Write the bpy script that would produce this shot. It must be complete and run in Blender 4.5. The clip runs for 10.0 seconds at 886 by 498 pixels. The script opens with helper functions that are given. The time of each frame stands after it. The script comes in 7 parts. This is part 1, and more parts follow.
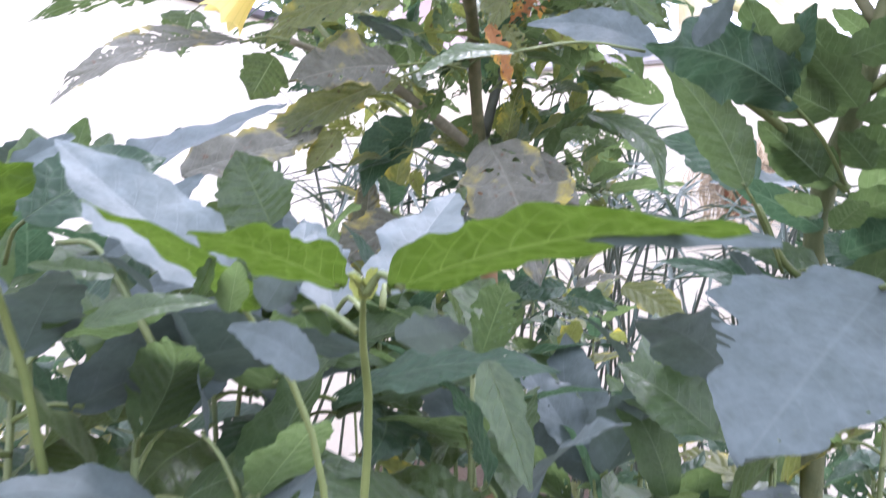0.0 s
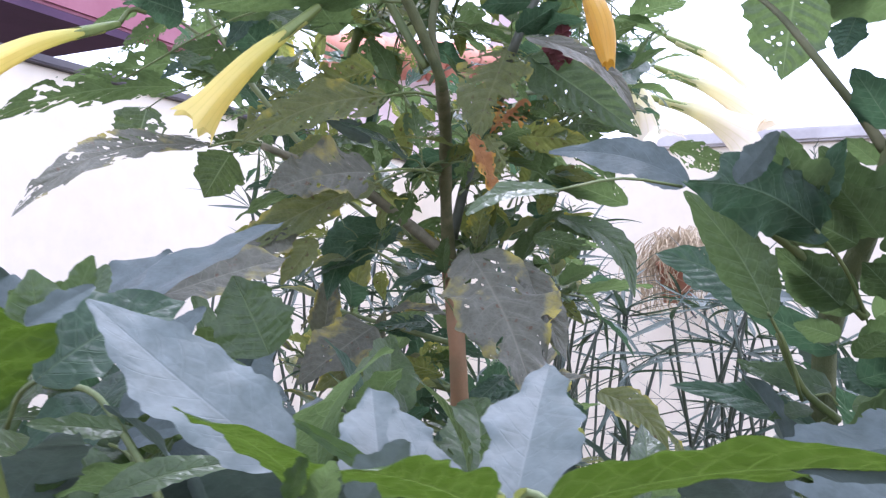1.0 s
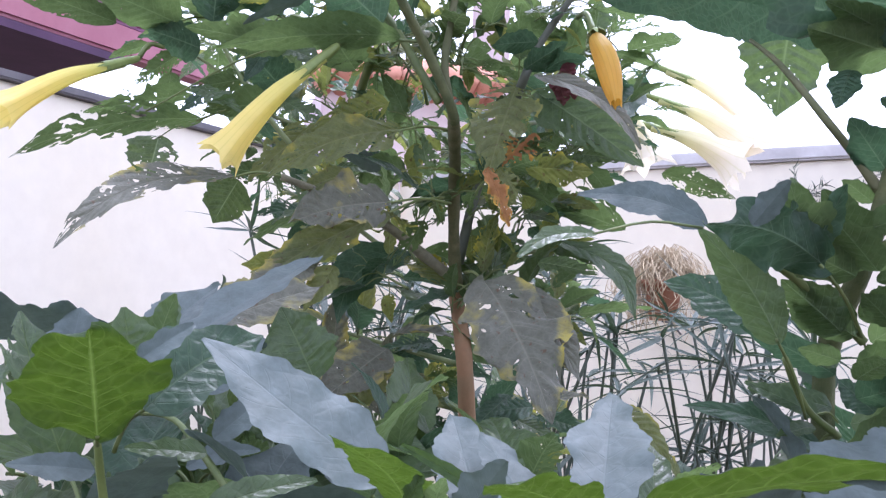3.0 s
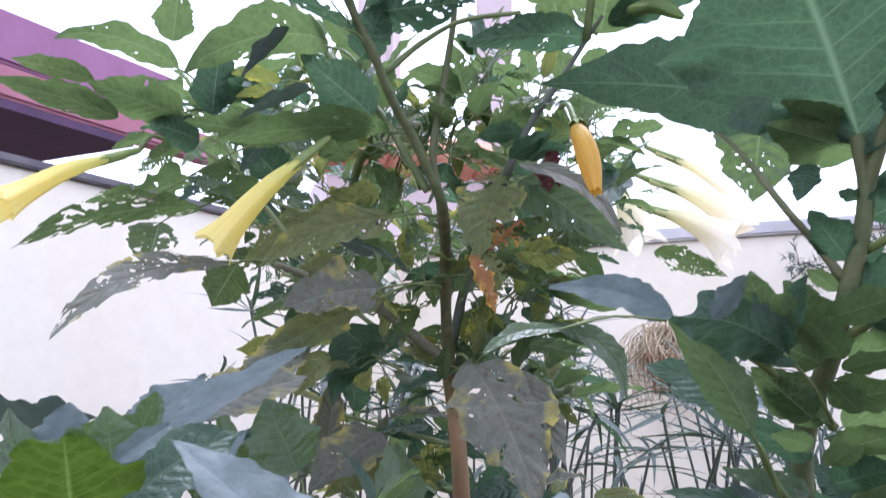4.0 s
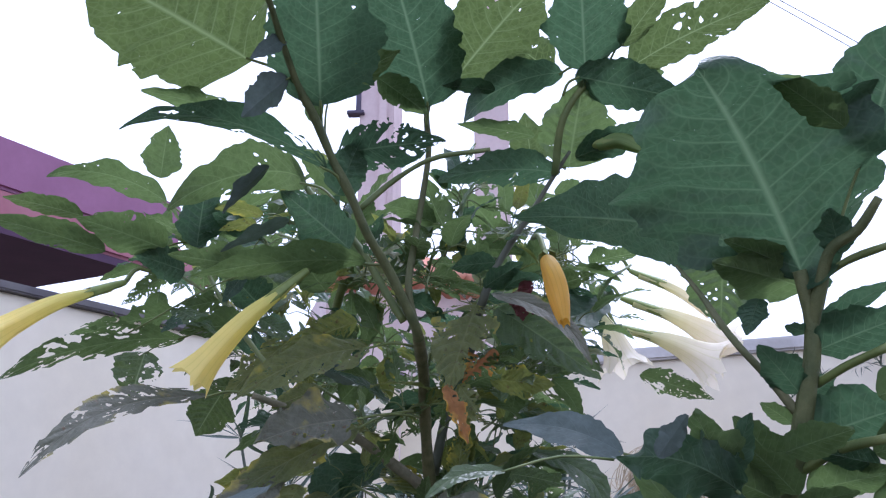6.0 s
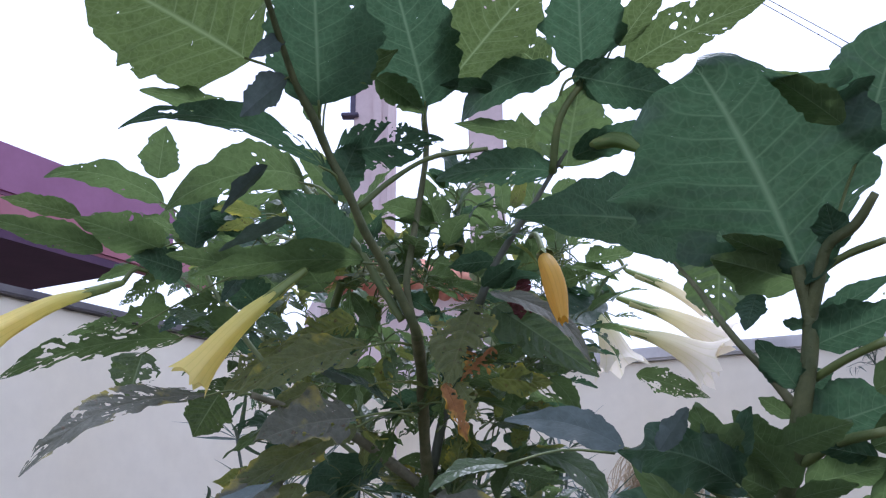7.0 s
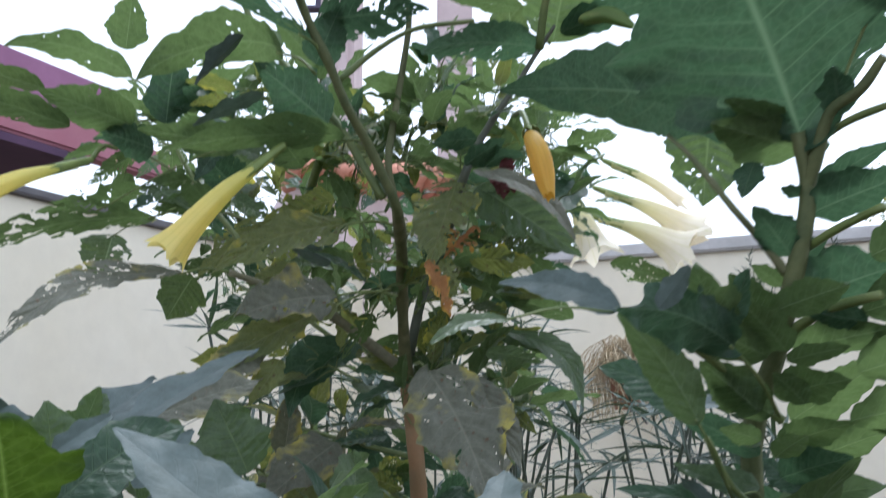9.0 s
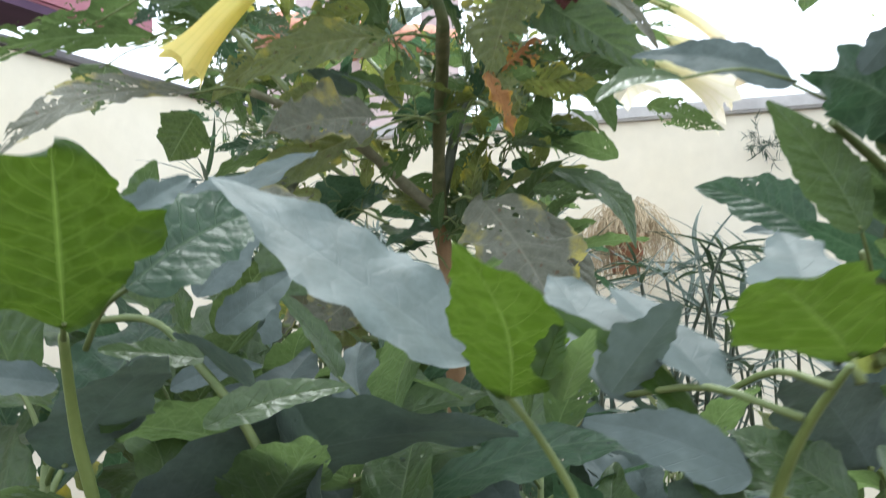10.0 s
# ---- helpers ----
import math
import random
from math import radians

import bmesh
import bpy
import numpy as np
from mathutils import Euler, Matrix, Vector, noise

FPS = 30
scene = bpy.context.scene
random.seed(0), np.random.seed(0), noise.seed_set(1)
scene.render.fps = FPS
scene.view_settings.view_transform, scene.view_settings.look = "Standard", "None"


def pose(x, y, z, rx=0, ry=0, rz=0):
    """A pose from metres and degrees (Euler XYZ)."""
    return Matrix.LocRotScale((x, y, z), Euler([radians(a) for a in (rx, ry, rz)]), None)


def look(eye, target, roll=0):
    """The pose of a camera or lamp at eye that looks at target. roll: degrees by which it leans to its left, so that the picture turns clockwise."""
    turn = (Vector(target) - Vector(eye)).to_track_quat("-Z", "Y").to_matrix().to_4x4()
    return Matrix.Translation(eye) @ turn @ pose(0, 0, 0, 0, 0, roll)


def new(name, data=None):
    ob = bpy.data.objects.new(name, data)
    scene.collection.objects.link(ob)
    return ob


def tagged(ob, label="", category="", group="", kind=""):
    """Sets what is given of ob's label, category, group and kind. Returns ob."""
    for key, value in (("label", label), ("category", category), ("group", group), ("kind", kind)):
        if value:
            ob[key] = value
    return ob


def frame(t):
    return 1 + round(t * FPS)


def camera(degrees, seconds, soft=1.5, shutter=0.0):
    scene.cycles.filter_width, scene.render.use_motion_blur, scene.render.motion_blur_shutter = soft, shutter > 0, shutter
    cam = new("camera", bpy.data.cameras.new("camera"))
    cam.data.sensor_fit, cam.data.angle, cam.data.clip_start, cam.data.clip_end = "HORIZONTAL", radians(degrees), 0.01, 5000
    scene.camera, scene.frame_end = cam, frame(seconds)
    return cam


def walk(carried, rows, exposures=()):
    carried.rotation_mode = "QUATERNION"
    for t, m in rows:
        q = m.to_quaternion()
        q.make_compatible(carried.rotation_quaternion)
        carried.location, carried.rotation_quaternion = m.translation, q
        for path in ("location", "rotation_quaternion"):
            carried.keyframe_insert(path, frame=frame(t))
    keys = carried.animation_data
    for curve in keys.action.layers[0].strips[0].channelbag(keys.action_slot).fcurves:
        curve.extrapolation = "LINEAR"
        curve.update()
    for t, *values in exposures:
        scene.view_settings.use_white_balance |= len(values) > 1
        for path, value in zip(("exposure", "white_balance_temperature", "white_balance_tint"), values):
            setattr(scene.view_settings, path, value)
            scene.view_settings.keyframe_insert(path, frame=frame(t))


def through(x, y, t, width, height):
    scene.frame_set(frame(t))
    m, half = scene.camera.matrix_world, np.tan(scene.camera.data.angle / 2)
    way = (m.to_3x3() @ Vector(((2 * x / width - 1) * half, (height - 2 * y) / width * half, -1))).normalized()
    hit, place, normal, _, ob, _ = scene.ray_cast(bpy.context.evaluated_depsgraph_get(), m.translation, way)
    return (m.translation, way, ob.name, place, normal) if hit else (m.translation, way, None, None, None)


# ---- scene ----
cam = camera(54.1, 10.0, soft=1.2, shutter=0.4)
PATH = [
    (0, (0.119, 0.094, 1.508), (0.033, 2.09, 1.4), 1.7),
    (0.5, (0.097, 0.146, 1.528), (0.099, 2.146, 1.563), 1.8),
    (1, (0.051, 0.125, 1.543), (0.127, 2.122, 1.625), 1.4),
    (1.5, (0.032, 0.099, 1.547), (0.105, 2.095, 1.647), 1.6),
    (2, (0.028, 0.085, 1.544), (0.094, 2.082, 1.642), 1.2),
    (3.5, (-0.003, 0.058, 1.561), (0.133, 2.046, 1.734), 1.1),
    (4, (0.027, 0.041, 1.568), (0.127, 2.018, 1.855), 0.5),
    (4.5, (0.056, 0.028, 1.576), (0.131, 1.986, 1.975), 0.5),
    (5, (0.064, 0.018, 1.582), (0.14, 1.957, 2.067), 0.1),
    (5.5, (0.067, 0.015, 1.582), (0.15, 1.939, 2.12), -0.0),
    (7, (0.06, 0.012, 1.576), (0.162, 1.93, 2.131), -0.4),
    (7.5, (0.055, -0.003, 1.568), (0.179, 1.919, 2.106), -0.4),
    (8, (0.041, -0.029, 1.569), (0.218, 1.893, 2.09), -0.5),
    (8.5, (0.047, -0.03, 1.554), (0.235, 1.902, 2.034), -0.4),
    (9, (0.037, 0.042, 1.548), (0.222, 2.005, 1.883), -0.2),
    (9.5, (-0.018, 0.116, 1.522), (0.22, 2.094, 1.707), -0.3),
    (10, (-0.042, 0.189, 1.499), (0.195, 2.174, 1.549), -0.1),
]
walk(cam, [(t, look(eye, target, roll)) for t, eye, target, roll in PATH], [(0.0, 2.1, 5450, 28), (1.0, 1.6, 5300, 26), (2.0, 1.42, 5350, 26), (3.5, 1.45, 5300, 24), (4.5, 1.35, 5250, 22), (5.5, 0.92, 5150, 22), (7.5, 0.52, 5150, 20), (8.0, 0.6, 5150, 16), (8.5, 0.62, 5180, 14), (9.2, 0.95, 5600, 7), (10.0, 1.4, 5800, 4)])

# ---- world and light ----
world = bpy.data.worlds.new("world")
scene.world = world
world.use_nodes = True
wn, wl = world.node_tree.nodes, world.node_tree.links
wn.clear()
sky = wn.new("ShaderNodeTexSky")
sky.sky_type, sky.sun_disc = "NISHITA", False
sky.sun_elevation, sky.sun_rotation = radians(62), radians(25)
sky.air_density, sky.dust_density, sky.ozone_density = 1.0, 2.5, 1.0
sky_bg = wn.new("ShaderNodeBackground")
sky_bg.inputs["Strength"].default_value = 0.15
cloud = wn.new("ShaderNodeMix")  # an even layer of bright cloud over the blue
cloud.data_type = "RGBA"
cloud.inputs["Factor"].default_value = 0.8
cloud.inputs["B"].default_value = (7.0, 6.85, 6.8, 1)
wl.new(sky.outputs[0], cloud.inputs["A"])
wl.new(cloud.outputs["Result"], sky_bg.inputs[0])
wl.new(sky_bg.outputs[0], wn.new("ShaderNodeOutputWorld").inputs[0])

sun_data = bpy.data.lights.new("sun", "SUN")
sun_data.energy, sun_data.angle, sun_data.color = 1.3, radians(14), (1.0, 0.95, 0.88)
sun = new("sun", sun_data)
sun.matrix_world = look((2.1, 4.5, 9.3), (0, 0, 0))


# ---- materials ----
def material(name):
    m = bpy.data.materials.new(name)
    m.use_nodes = True
    nt = m.node_tree
    return m, nt, nt.nodes["Principled BSDF"], nt.nodes["Material Output"]


def add_noise(nt, scale, detail=4.0, coord="Object", rough=0.55):
    tc = nt.nodes.new("ShaderNodeTexCoord")
    n = nt.nodes.new("ShaderNodeTexNoise")
    n.inputs["Scale"].default_value = scale
    n.inputs["Detail"].default_value = detail
    n.inputs["Roughness"].default_value = rough
    nt.links.new(tc.outputs[coord], n.inputs["Vector"])
    return n.outputs["Fac"]


def add_ramp(nt, fac, stops):
    r = nt.nodes.new("ShaderNodeValToRGB")
    while len(r.color_ramp.elements) < len(stops):
        r.color_ramp.elements.new(0.5)
    for e, (at, c) in zip(r.color_ramp.elements, stops):
        e.position, e.color = at, (*c, 1)
    nt.links.new(fac, r.inputs[0])
    return r.outputs[0]


def add_mix(nt, fac, a, b, how="MIX"):
    m = nt.nodes.new("ShaderNodeMix")
    m.data_type, m.blend_type = "RGBA", how
    for sock, v in ((m.inputs["Factor"], fac), (m.inputs["A"], a), (m.inputs["B"], b)):
        if isinstance(v, (int, float)):
            sock.default_value = v
        elif isinstance(v, tuple):
            sock.default_value = (*v, 1)
        else:
            nt.links.new(v, sock)
    return m.outputs["Result"]


def add_math(nt, op, a, b=None, c=None, clamp=False):
    m = nt.nodes.new("ShaderNodeMath")
    m.operation, m.use_clamp = op, clamp
    for i, v in enumerate((a, b, c)):
        if v is None:
            continue
        if isinstance(v, (int, float)):
            m.inputs[i].default_value = v
        else:
            nt.links.new(v, m.inputs[i])
    return m.outputs[0]


def add_bump(nt, height, strength, distance, bsdf):
    b = nt.nodes.new("ShaderNodeBump")
    b.inputs["Strength"].default_value, b.inputs["Distance"].default_value = strength, distance
    nt.links.new(height, b.inputs["Height"])
    nt.links.new(b.outputs[0], bsdf.inputs["Normal"])
    return b.outputs[0]


def plain(name, base, alt, scale, rough=0.6, bump=0.2, metal=0.0, dist=0.002):
    """A surface of two mingled tones with fine relief."""
    m, nt, p, _ = material(name)
    big, fine = add_noise(nt, scale), add_noise(nt, scale * 9, 6)
    col = add_mix(nt, add_ramp(nt, big, [(0.35, (0, 0, 0)), (0.68, (1, 1, 1))]), base, alt)
    col = add_mix(nt, add_math(nt, "MULTIPLY", fine, 0.35), col, tuple(0.6 * v for v in base))
    nt.links.new(col, p.inputs["Base Color"])
    p.inputs["Roughness"].default_value, p.inputs["Metallic"].default_value = rough, metal
    if bump:
        add_bump(nt, fine, bump, dist, p)
    return m


def leaf_material(name, dark, light, vein, through, clear=0.42, blotch=None, blotch_at=0.62, rough=0.4, spots=0.0, veins=9.0, gloss=0.35, sheen=0.06, ribs=0.6, relief=0.75):
    """A leaf with midrib and side veins, seen against the light as a thin skin. The UV map runs across and along the blade."""
    m, nt, p, out = material(name)
    uv = nt.nodes.new("ShaderNodeUVMap")
    sep = nt.nodes.new("ShaderNodeSeparateXYZ")
    nt.links.new(uv.outputs[0], sep.inputs[0])
    across = add_math(nt, "ABSOLUTE", add_math(nt, "MULTIPLY_ADD", sep.outputs[0], 2.0, -1.0))
    rib = add_math(nt, "SUBTRACT", 1.0, add_math(nt, "DIVIDE", across, 0.05), clamp=True)
    swept = add_math(nt, "MULTIPLY_ADD", add_math(nt, "POWER", across, 1.25), -1.9, add_math(nt, "MULTIPLY", sep.outputs[1], veins))
    saw = add_math(nt, "ABSOLUTE", add_math(nt, "MULTIPLY_ADD", add_math(nt, "FRACT", swept), 2.0, -1.0))
    side = add_math(nt, "MULTIPLY", add_math(nt, "SUBTRACT", 1.0, add_math(nt, "DIVIDE", saw, 0.15), clamp=True), add_math(nt, "MULTIPLY_ADD", across, -0.45, 0.65))
    lines = add_math(nt, "MAXIMUM", rib, side)
    info = nt.nodes.new("ShaderNodeObjectInfo")
    big = add_noise(nt, 14.0)
    fac = add_math(nt, "MULTIPLY_ADD", info.outputs["Random"], 0.7, add_math(nt, "MULTIPLY_ADD", big, 0.9, -0.35), clamp=True)
    col = add_mix(nt, fac, dark, light)
    thin = add_mix(nt, fac, tuple(0.75 * v for v in through), through)
    mottle = add_ramp(nt, add_noise(nt, 70.0, 6, rough=0.7), [(0.3, (0.68, 0.7, 0.66)), (0.7, (1.22, 1.2, 1.25))])
    col = add_mix(nt, 1.0, col, mottle, "MULTIPLY")
    thin = add_mix(nt, 0.7, thin, mottle, "MULTIPLY")
    if blotch:
        edge = add_math(nt, "MULTIPLY_ADD", add_math(nt, "POWER", across, 3.0), 0.12, add_noise(nt, 17.0, 6))
        bf = add_ramp(nt, edge, [(blotch_at, (0, 0, 0)), (blotch_at + 0.15, (1, 1, 1))])
        col = add_mix(nt, bf, col, blotch)
        thin = add_mix(nt, bf, thin, tuple(min(1.0, 1.5 * v) for v in blotch))
    if spots:
        sp = add_ramp(nt, add_noise(nt, 95.0, 2), [(0.66, (0, 0, 0)), (0.72, (1, 1, 1))])
        col = add_mix(nt, add_math(nt, "MULTIPLY", sp, spots), col, (0.09, 0.06, 0.03))
        thin = add_mix(nt, add_math(nt, "MULTIPLY", sp, spots), thin, (0.12, 0.07, 0.03))
    net = nt.nodes.new("ShaderNodeTexVoronoi")
    net.feature = "DISTANCE_TO_EDGE"
    net.inputs["Scale"].default_value = 105.0
    nt.links.new(nt.nodes.new("ShaderNodeTexCoord").outputs["Object"], net.inputs["Vector"])
    mesh_veins = add_math(nt, "SUBTRACT", 1.0, add_math(nt, "DIVIDE", net.outputs["Distance"], 0.16), clamp=True)
    seen = add_math(nt, "MAXIMUM", add_math(nt, "MULTIPLY", lines, ribs), add_math(nt, "MULTIPLY", mesh_veins, 0.22 * ribs))
    col = add_mix(nt, seen, col, vein)
    thin = add_mix(nt, seen, thin, tuple(min(1.0, 1.6 * v) for v in vein))
    nt.links.new(col, p.inputs["Base Color"])
    p.inputs["Roughness"].default_value = rough
    p.inputs["Specular IOR Level"].default_value = gloss
    p.inputs["Sheen Weight"].default_value, p.inputs["Sheen Roughness"].default_value = sheen, 0.45
    puff = add_math(nt, "MULTIPLY_ADD", add_math(nt, "MAXIMUM", lines, add_math(nt, "MULTIPLY", mesh_veins, 0.4)), -0.4, add_math(nt, "MULTIPLY", add_noise(nt, 160.0, 3), 0.35))
    nrm = add_bump(nt, puff, relief, 0.002, p)
    tr = nt.nodes.new("ShaderNodeBsdfTranslucent")
    nt.links.new(thin, tr.inputs["Color"])
    nt.links.new(nrm, tr.inputs["Normal"])
    mx = nt.nodes.new("ShaderNodeMixShader")
    mx.inputs[0].default_value = clear
    nt.links.new(p.outputs[0], mx.inputs[1])
    nt.links.new(tr.outputs[0], mx.inputs[2])
    nt.links.new(mx.outputs[0], out.inputs[0])
    return m


def petal_material(name, tube, mouth, vein):
    """Thin waxy petal; the UV map runs round and along the trumpet."""
    m, nt, p, out = material(name)
    uv = nt.nodes.new("ShaderNodeUVMap")
    sep = nt.nodes.new("ShaderNodeSeparateXYZ")
    nt.links.new(uv.outputs[0], sep.inputs[0])
    col = add_mix(nt, add_ramp(nt, sep.outputs[1], [(0.1, (0, 0, 0)), (0.85, (1, 1, 1))]), tube, mouth)
    saw = add_math(nt, "ABSOLUTE", add_math(nt, "MULTIPLY_ADD", add_math(nt, "FRACT", add_math(nt, "MULTIPLY", sep.outputs[0], 15.0)), 2.0, -1.0))
    lines = add_math(nt, "MULTIPLY", add_math(nt, "SUBTRACT", 1.0, add_math(nt, "DIVIDE", saw, 0.25), clamp=True), 0.55)
    col = add_mix(nt, lines, col, vein)
    col = add_mix(nt, add_math(nt, "MULTIPLY", add_noise(nt, 60.0), 0.3), col, tuple(0.8 * v for v in tube))
    nt.links.new(col, p.inputs["Base Color"])
    p.inputs["Roughness"].default_value = 0.5
    add_bump(nt, lines, 0.4, 0.002, p)
    tr = nt.nodes.new("ShaderNodeBsdfTranslucent")
    nt.links.new(col, tr.inputs["Color"])
    mx = nt.nodes.new("ShaderNodeMixShader")
    mx.inputs[0].default_value = 0.5
    nt.links.new(p.outputs[0], mx.inputs[1])
    nt.links.new(tr.outputs[0], mx.inputs[2])
    nt.links.new(mx.outputs[0], out.inputs[0])
    return m


LEAF = {
    "green": leaf_material("leaf_green", (0.045, 0.084, 0.03), (0.078, 0.126, 0.045), (0.125, 0.175, 0.07), (0.15, 0.225, 0.07), clear=0.5, gloss=0.55, rough=0.36, ribs=0.9),
    "deep": leaf_material("leaf_deep_green", (0.028, 0.063, 0.034), (0.046, 0.094, 0.048), (0.11, 0.165, 0.09), (0.072, 0.142, 0.065), clear=0.46, gloss=0.4, rough=0.42, ribs=0.7),
    "fresh": leaf_material("leaf_fresh_green", (0.045, 0.082, 0.026), (0.07, 0.115, 0.036), (0.15, 0.20, 0.085), (0.125, 0.18, 0.05), clear=0.45, gloss=0.5, rough=0.38, ribs=1.0),
    "lit": leaf_material("leaf_young_green", (0.034, 0.075, 0.014), (0.055, 0.105, 0.02), (0.10, 0.15, 0.03), (0.07, 0.122, 0.01), clear=0.5, sheen=0.0, ribs=0.75),
    # downy leaf tops: the sky's sheen is put into the grey base colour
    "grey": leaf_material("leaf_downy_grey_sheen", (0.07, 0.093, 0.086), (0.106, 0.135, 0.126), (0.12, 0.148, 0.137), (0.09, 0.14, 0.08), clear=0.2, rough=0.55, ribs=0.35, gloss=0.3, relief=0.28),
    "old": leaf_material("leaf_old_yellowing", (0.09, 0.118, 0.042), (0.14, 0.16, 0.065), (0.21, 0.22, 0.09), (0.26, 0.30, 0.06), blotch=(0.40, 0.34, 0.04), blotch_at=0.60, spots=0.7, gloss=0.35, rough=0.5, clear=0.5),
    "ashen": leaf_material("leaf_ashen_spotted", (0.088, 0.092, 0.066), (0.15, 0.152, 0.115), (0.18, 0.18, 0.13), (0.14, 0.155, 0.06), clear=0.28, blotch=(0.30, 0.26, 0.045), blotch_at=0.575, spots=0.9, rough=0.6),
    "dry": leaf_material("leaf_dry_orange", (0.22, 0.09, 0.035), (0.42, 0.22, 0.06), (0.24, 0.10, 0.04), (0.46, 0.20, 0.05), blotch=(0.55, 0.36, 0.04), blotch_at=0.52, rough=0.7),
    "dead": leaf_material("leaf_dead_maroon", (0.09, 0.025, 0.03), (0.14, 0.05, 0.04), (0.1, 0.04, 0.03), (0.2, 0.05, 0.05), clear=0.3, rough=0.7),
    "blade": leaf_material("sedge_blade", (0.026, 0.05, 0.036), (0.055, 0.085, 0.066), (0.06, 0.10, 0.06), (0.07, 0.12, 0.04), clear=0.2, veins=0.0, rough=0.45),
}
PETAL = {
    "yellow": petal_material("petal_yellow", (0.80, 0.80, 0.26), (0.98, 0.82, 0.28), (0.80, 0.70, 0.18)),
    "gold": petal_material("petal_gold", (0.74, 0.52, 0.10), (0.76, 0.46, 0.06), (0.58, 0.36, 0.04)),
    "white": petal_material("petal_white", (0.80, 0.79, 0.38), (0.98, 0.89, 0.75), (0.80, 0.74, 0.44)),
    "pale green": petal_material("petal_green_bud", (0.20, 0.30, 0.09), (0.26, 0.36, 0.12), (0.15, 0.24, 0.06)),
}
M_CALYX = plain("calyx_green", (0.18, 0.24, 0.06), (0.26, 0.32, 0.09), 40, 0.5)
M_BARK = plain("bark_olive", (0.10, 0.112, 0.045), (0.15, 0.145, 0.07), 22, 0.75, 0.5)
M_BARK_RED = plain("bark_peeling_russet", (0.25, 0.14, 0.065), (0.18, 0.13, 0.065), 18, 0.75, 0.5)
M_BARK_PALE = plain("bark_pale_olive", (0.11, 0.115, 0.048), (0.21, 0.185, 0.09), 55, 0.7, 0.7)
M_BARK_GREY = plain("bark_pale_grey", (0.17, 0.165, 0.10), (0.30, 0.27, 0.18), 45, 0.7, 0.6)
M_BARK_OLIVE = plain("bark_olive_green", (0.07, 0.09, 0.03), (0.13, 0.14, 0.052), 45, 0.7, 0.6)
M_STEM = plain("stem_green", (0.10, 0.14, 0.04), (0.16, 0.19, 0.06), 30, 0.55, 0.3)
M_STEM_PURPLE = plain("stem_dusky", (0.075, 0.085, 0.06), (0.115, 0.12, 0.085), 30, 0.55, 0.3)
M_STALK = plain("stalk_pale_green", (0.115, 0.155, 0.04), (0.17, 0.21, 0.06), 40, 0.5, 0.2)
M_CULM = plain("sedge_culm", (0.035, 0.05, 0.03), (0.06, 0.075, 0.045), 30, 0.45, 0.1)
M_STRAW = plain("dry_straw", (0.46, 0.36, 0.22), (0.60, 0.50, 0.34), 25, 0.8, 0.2)
M_POT = plain("terracotta_pot", (0.42, 0.19, 0.11), (0.50, 0.26, 0.16), 12, 0.85, 0.4)
M_WALL = plain("wall_cream_paint", (0.79, 0.72, 0.57), (0.83, 0.77, 0.64), 1.6, 0.85, 0.25, dist=0.004)
M_COPING = plain("coping_grey_cement", (0.46, 0.44, 0.43), (0.60, 0.58, 0.57), 6, 0.9, 0.4)
M_SLATE = plain("flashing_dark", (0.10, 0.09, 0.10), (0.15, 0.14, 0.14), 6, 0.7, 0.3)
M_SOIL = plain("soil_brown", (0.07, 0.05, 0.035), (0.12, 0.09, 0.06), 5, 0.95, 0.8, dist=0.02)
M_ROOF = plain("roof_sheet_magenta", (0.25, 0.09, 0.19), (0.30, 0.115, 0.23), 3, 0.5, 0.1)
M_ROOF_EDGE = plain("roof_trim_rose", (0.33, 0.11, 0.15), (0.38, 0.15, 0.19), 4, 0.55, 0.1)
# the shadow under the eaves is put into this dark plum
M_SOFFIT = plain("soffit_plum_eave_shadow", (0.055, 0.02, 0.06), (0.08, 0.03, 0.08), 4, 0.7, 0.1)
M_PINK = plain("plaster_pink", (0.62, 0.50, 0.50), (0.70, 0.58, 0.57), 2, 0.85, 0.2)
M_CLAY = plain("tile_terracotta_light", (0.62, 0.26, 0.17), (0.70, 0.36, 0.26), 9, 0.8, 0.4)
M_FRAME = plain("window_frame_dark", (0.05, 0.04, 0.08), (0.08, 0.06, 0.11), 9, 0.5, 0.1)
M_CABLE = plain("cable_black", (0.03, 0.03, 0.03), (0.05, 0.05, 0.05), 20, 0.6, 0.0)
m_glass, _nt, _p, _ = material("window_glass")
_p.inputs["Base Color"].default_value = (0.05, 0.06, 0.08, 1)
_p.inputs["Roughness"].default_value = 0.08
_p.inputs["Specular IOR Level"].default_value = 0.8


# ---- builders ----
def part(name, mesh, mat, parent, m=None, label=""):
    """One mesh as a part of a thing; m is its pose in the world."""
    ob = new(name, mesh)
    if mat is not None and not mesh.materials:
        mesh.materials.append(mat)
    ob.parent = parent
    at = m if m is not None else Matrix.Identity(4)
    base = parent.matrix_basis if parent.parent is None else parent.parent.matrix_basis @ parent.matrix_basis
    ob.matrix_basis = base.inverted() @ at
    return tagged(ob, label) if label else ob


def thing(name, at, label, category, group="", kind=""):
    ob = new(name)
    ob.matrix_basis = Matrix.Translation(at)
    ob.empty_display_size = 0.05
    return tagged(ob, label, category, group, kind)


def smooth(mesh):
    mesh.polygons.foreach_set("use_smooth", [True] * len(mesh.polygons))
    return mesh


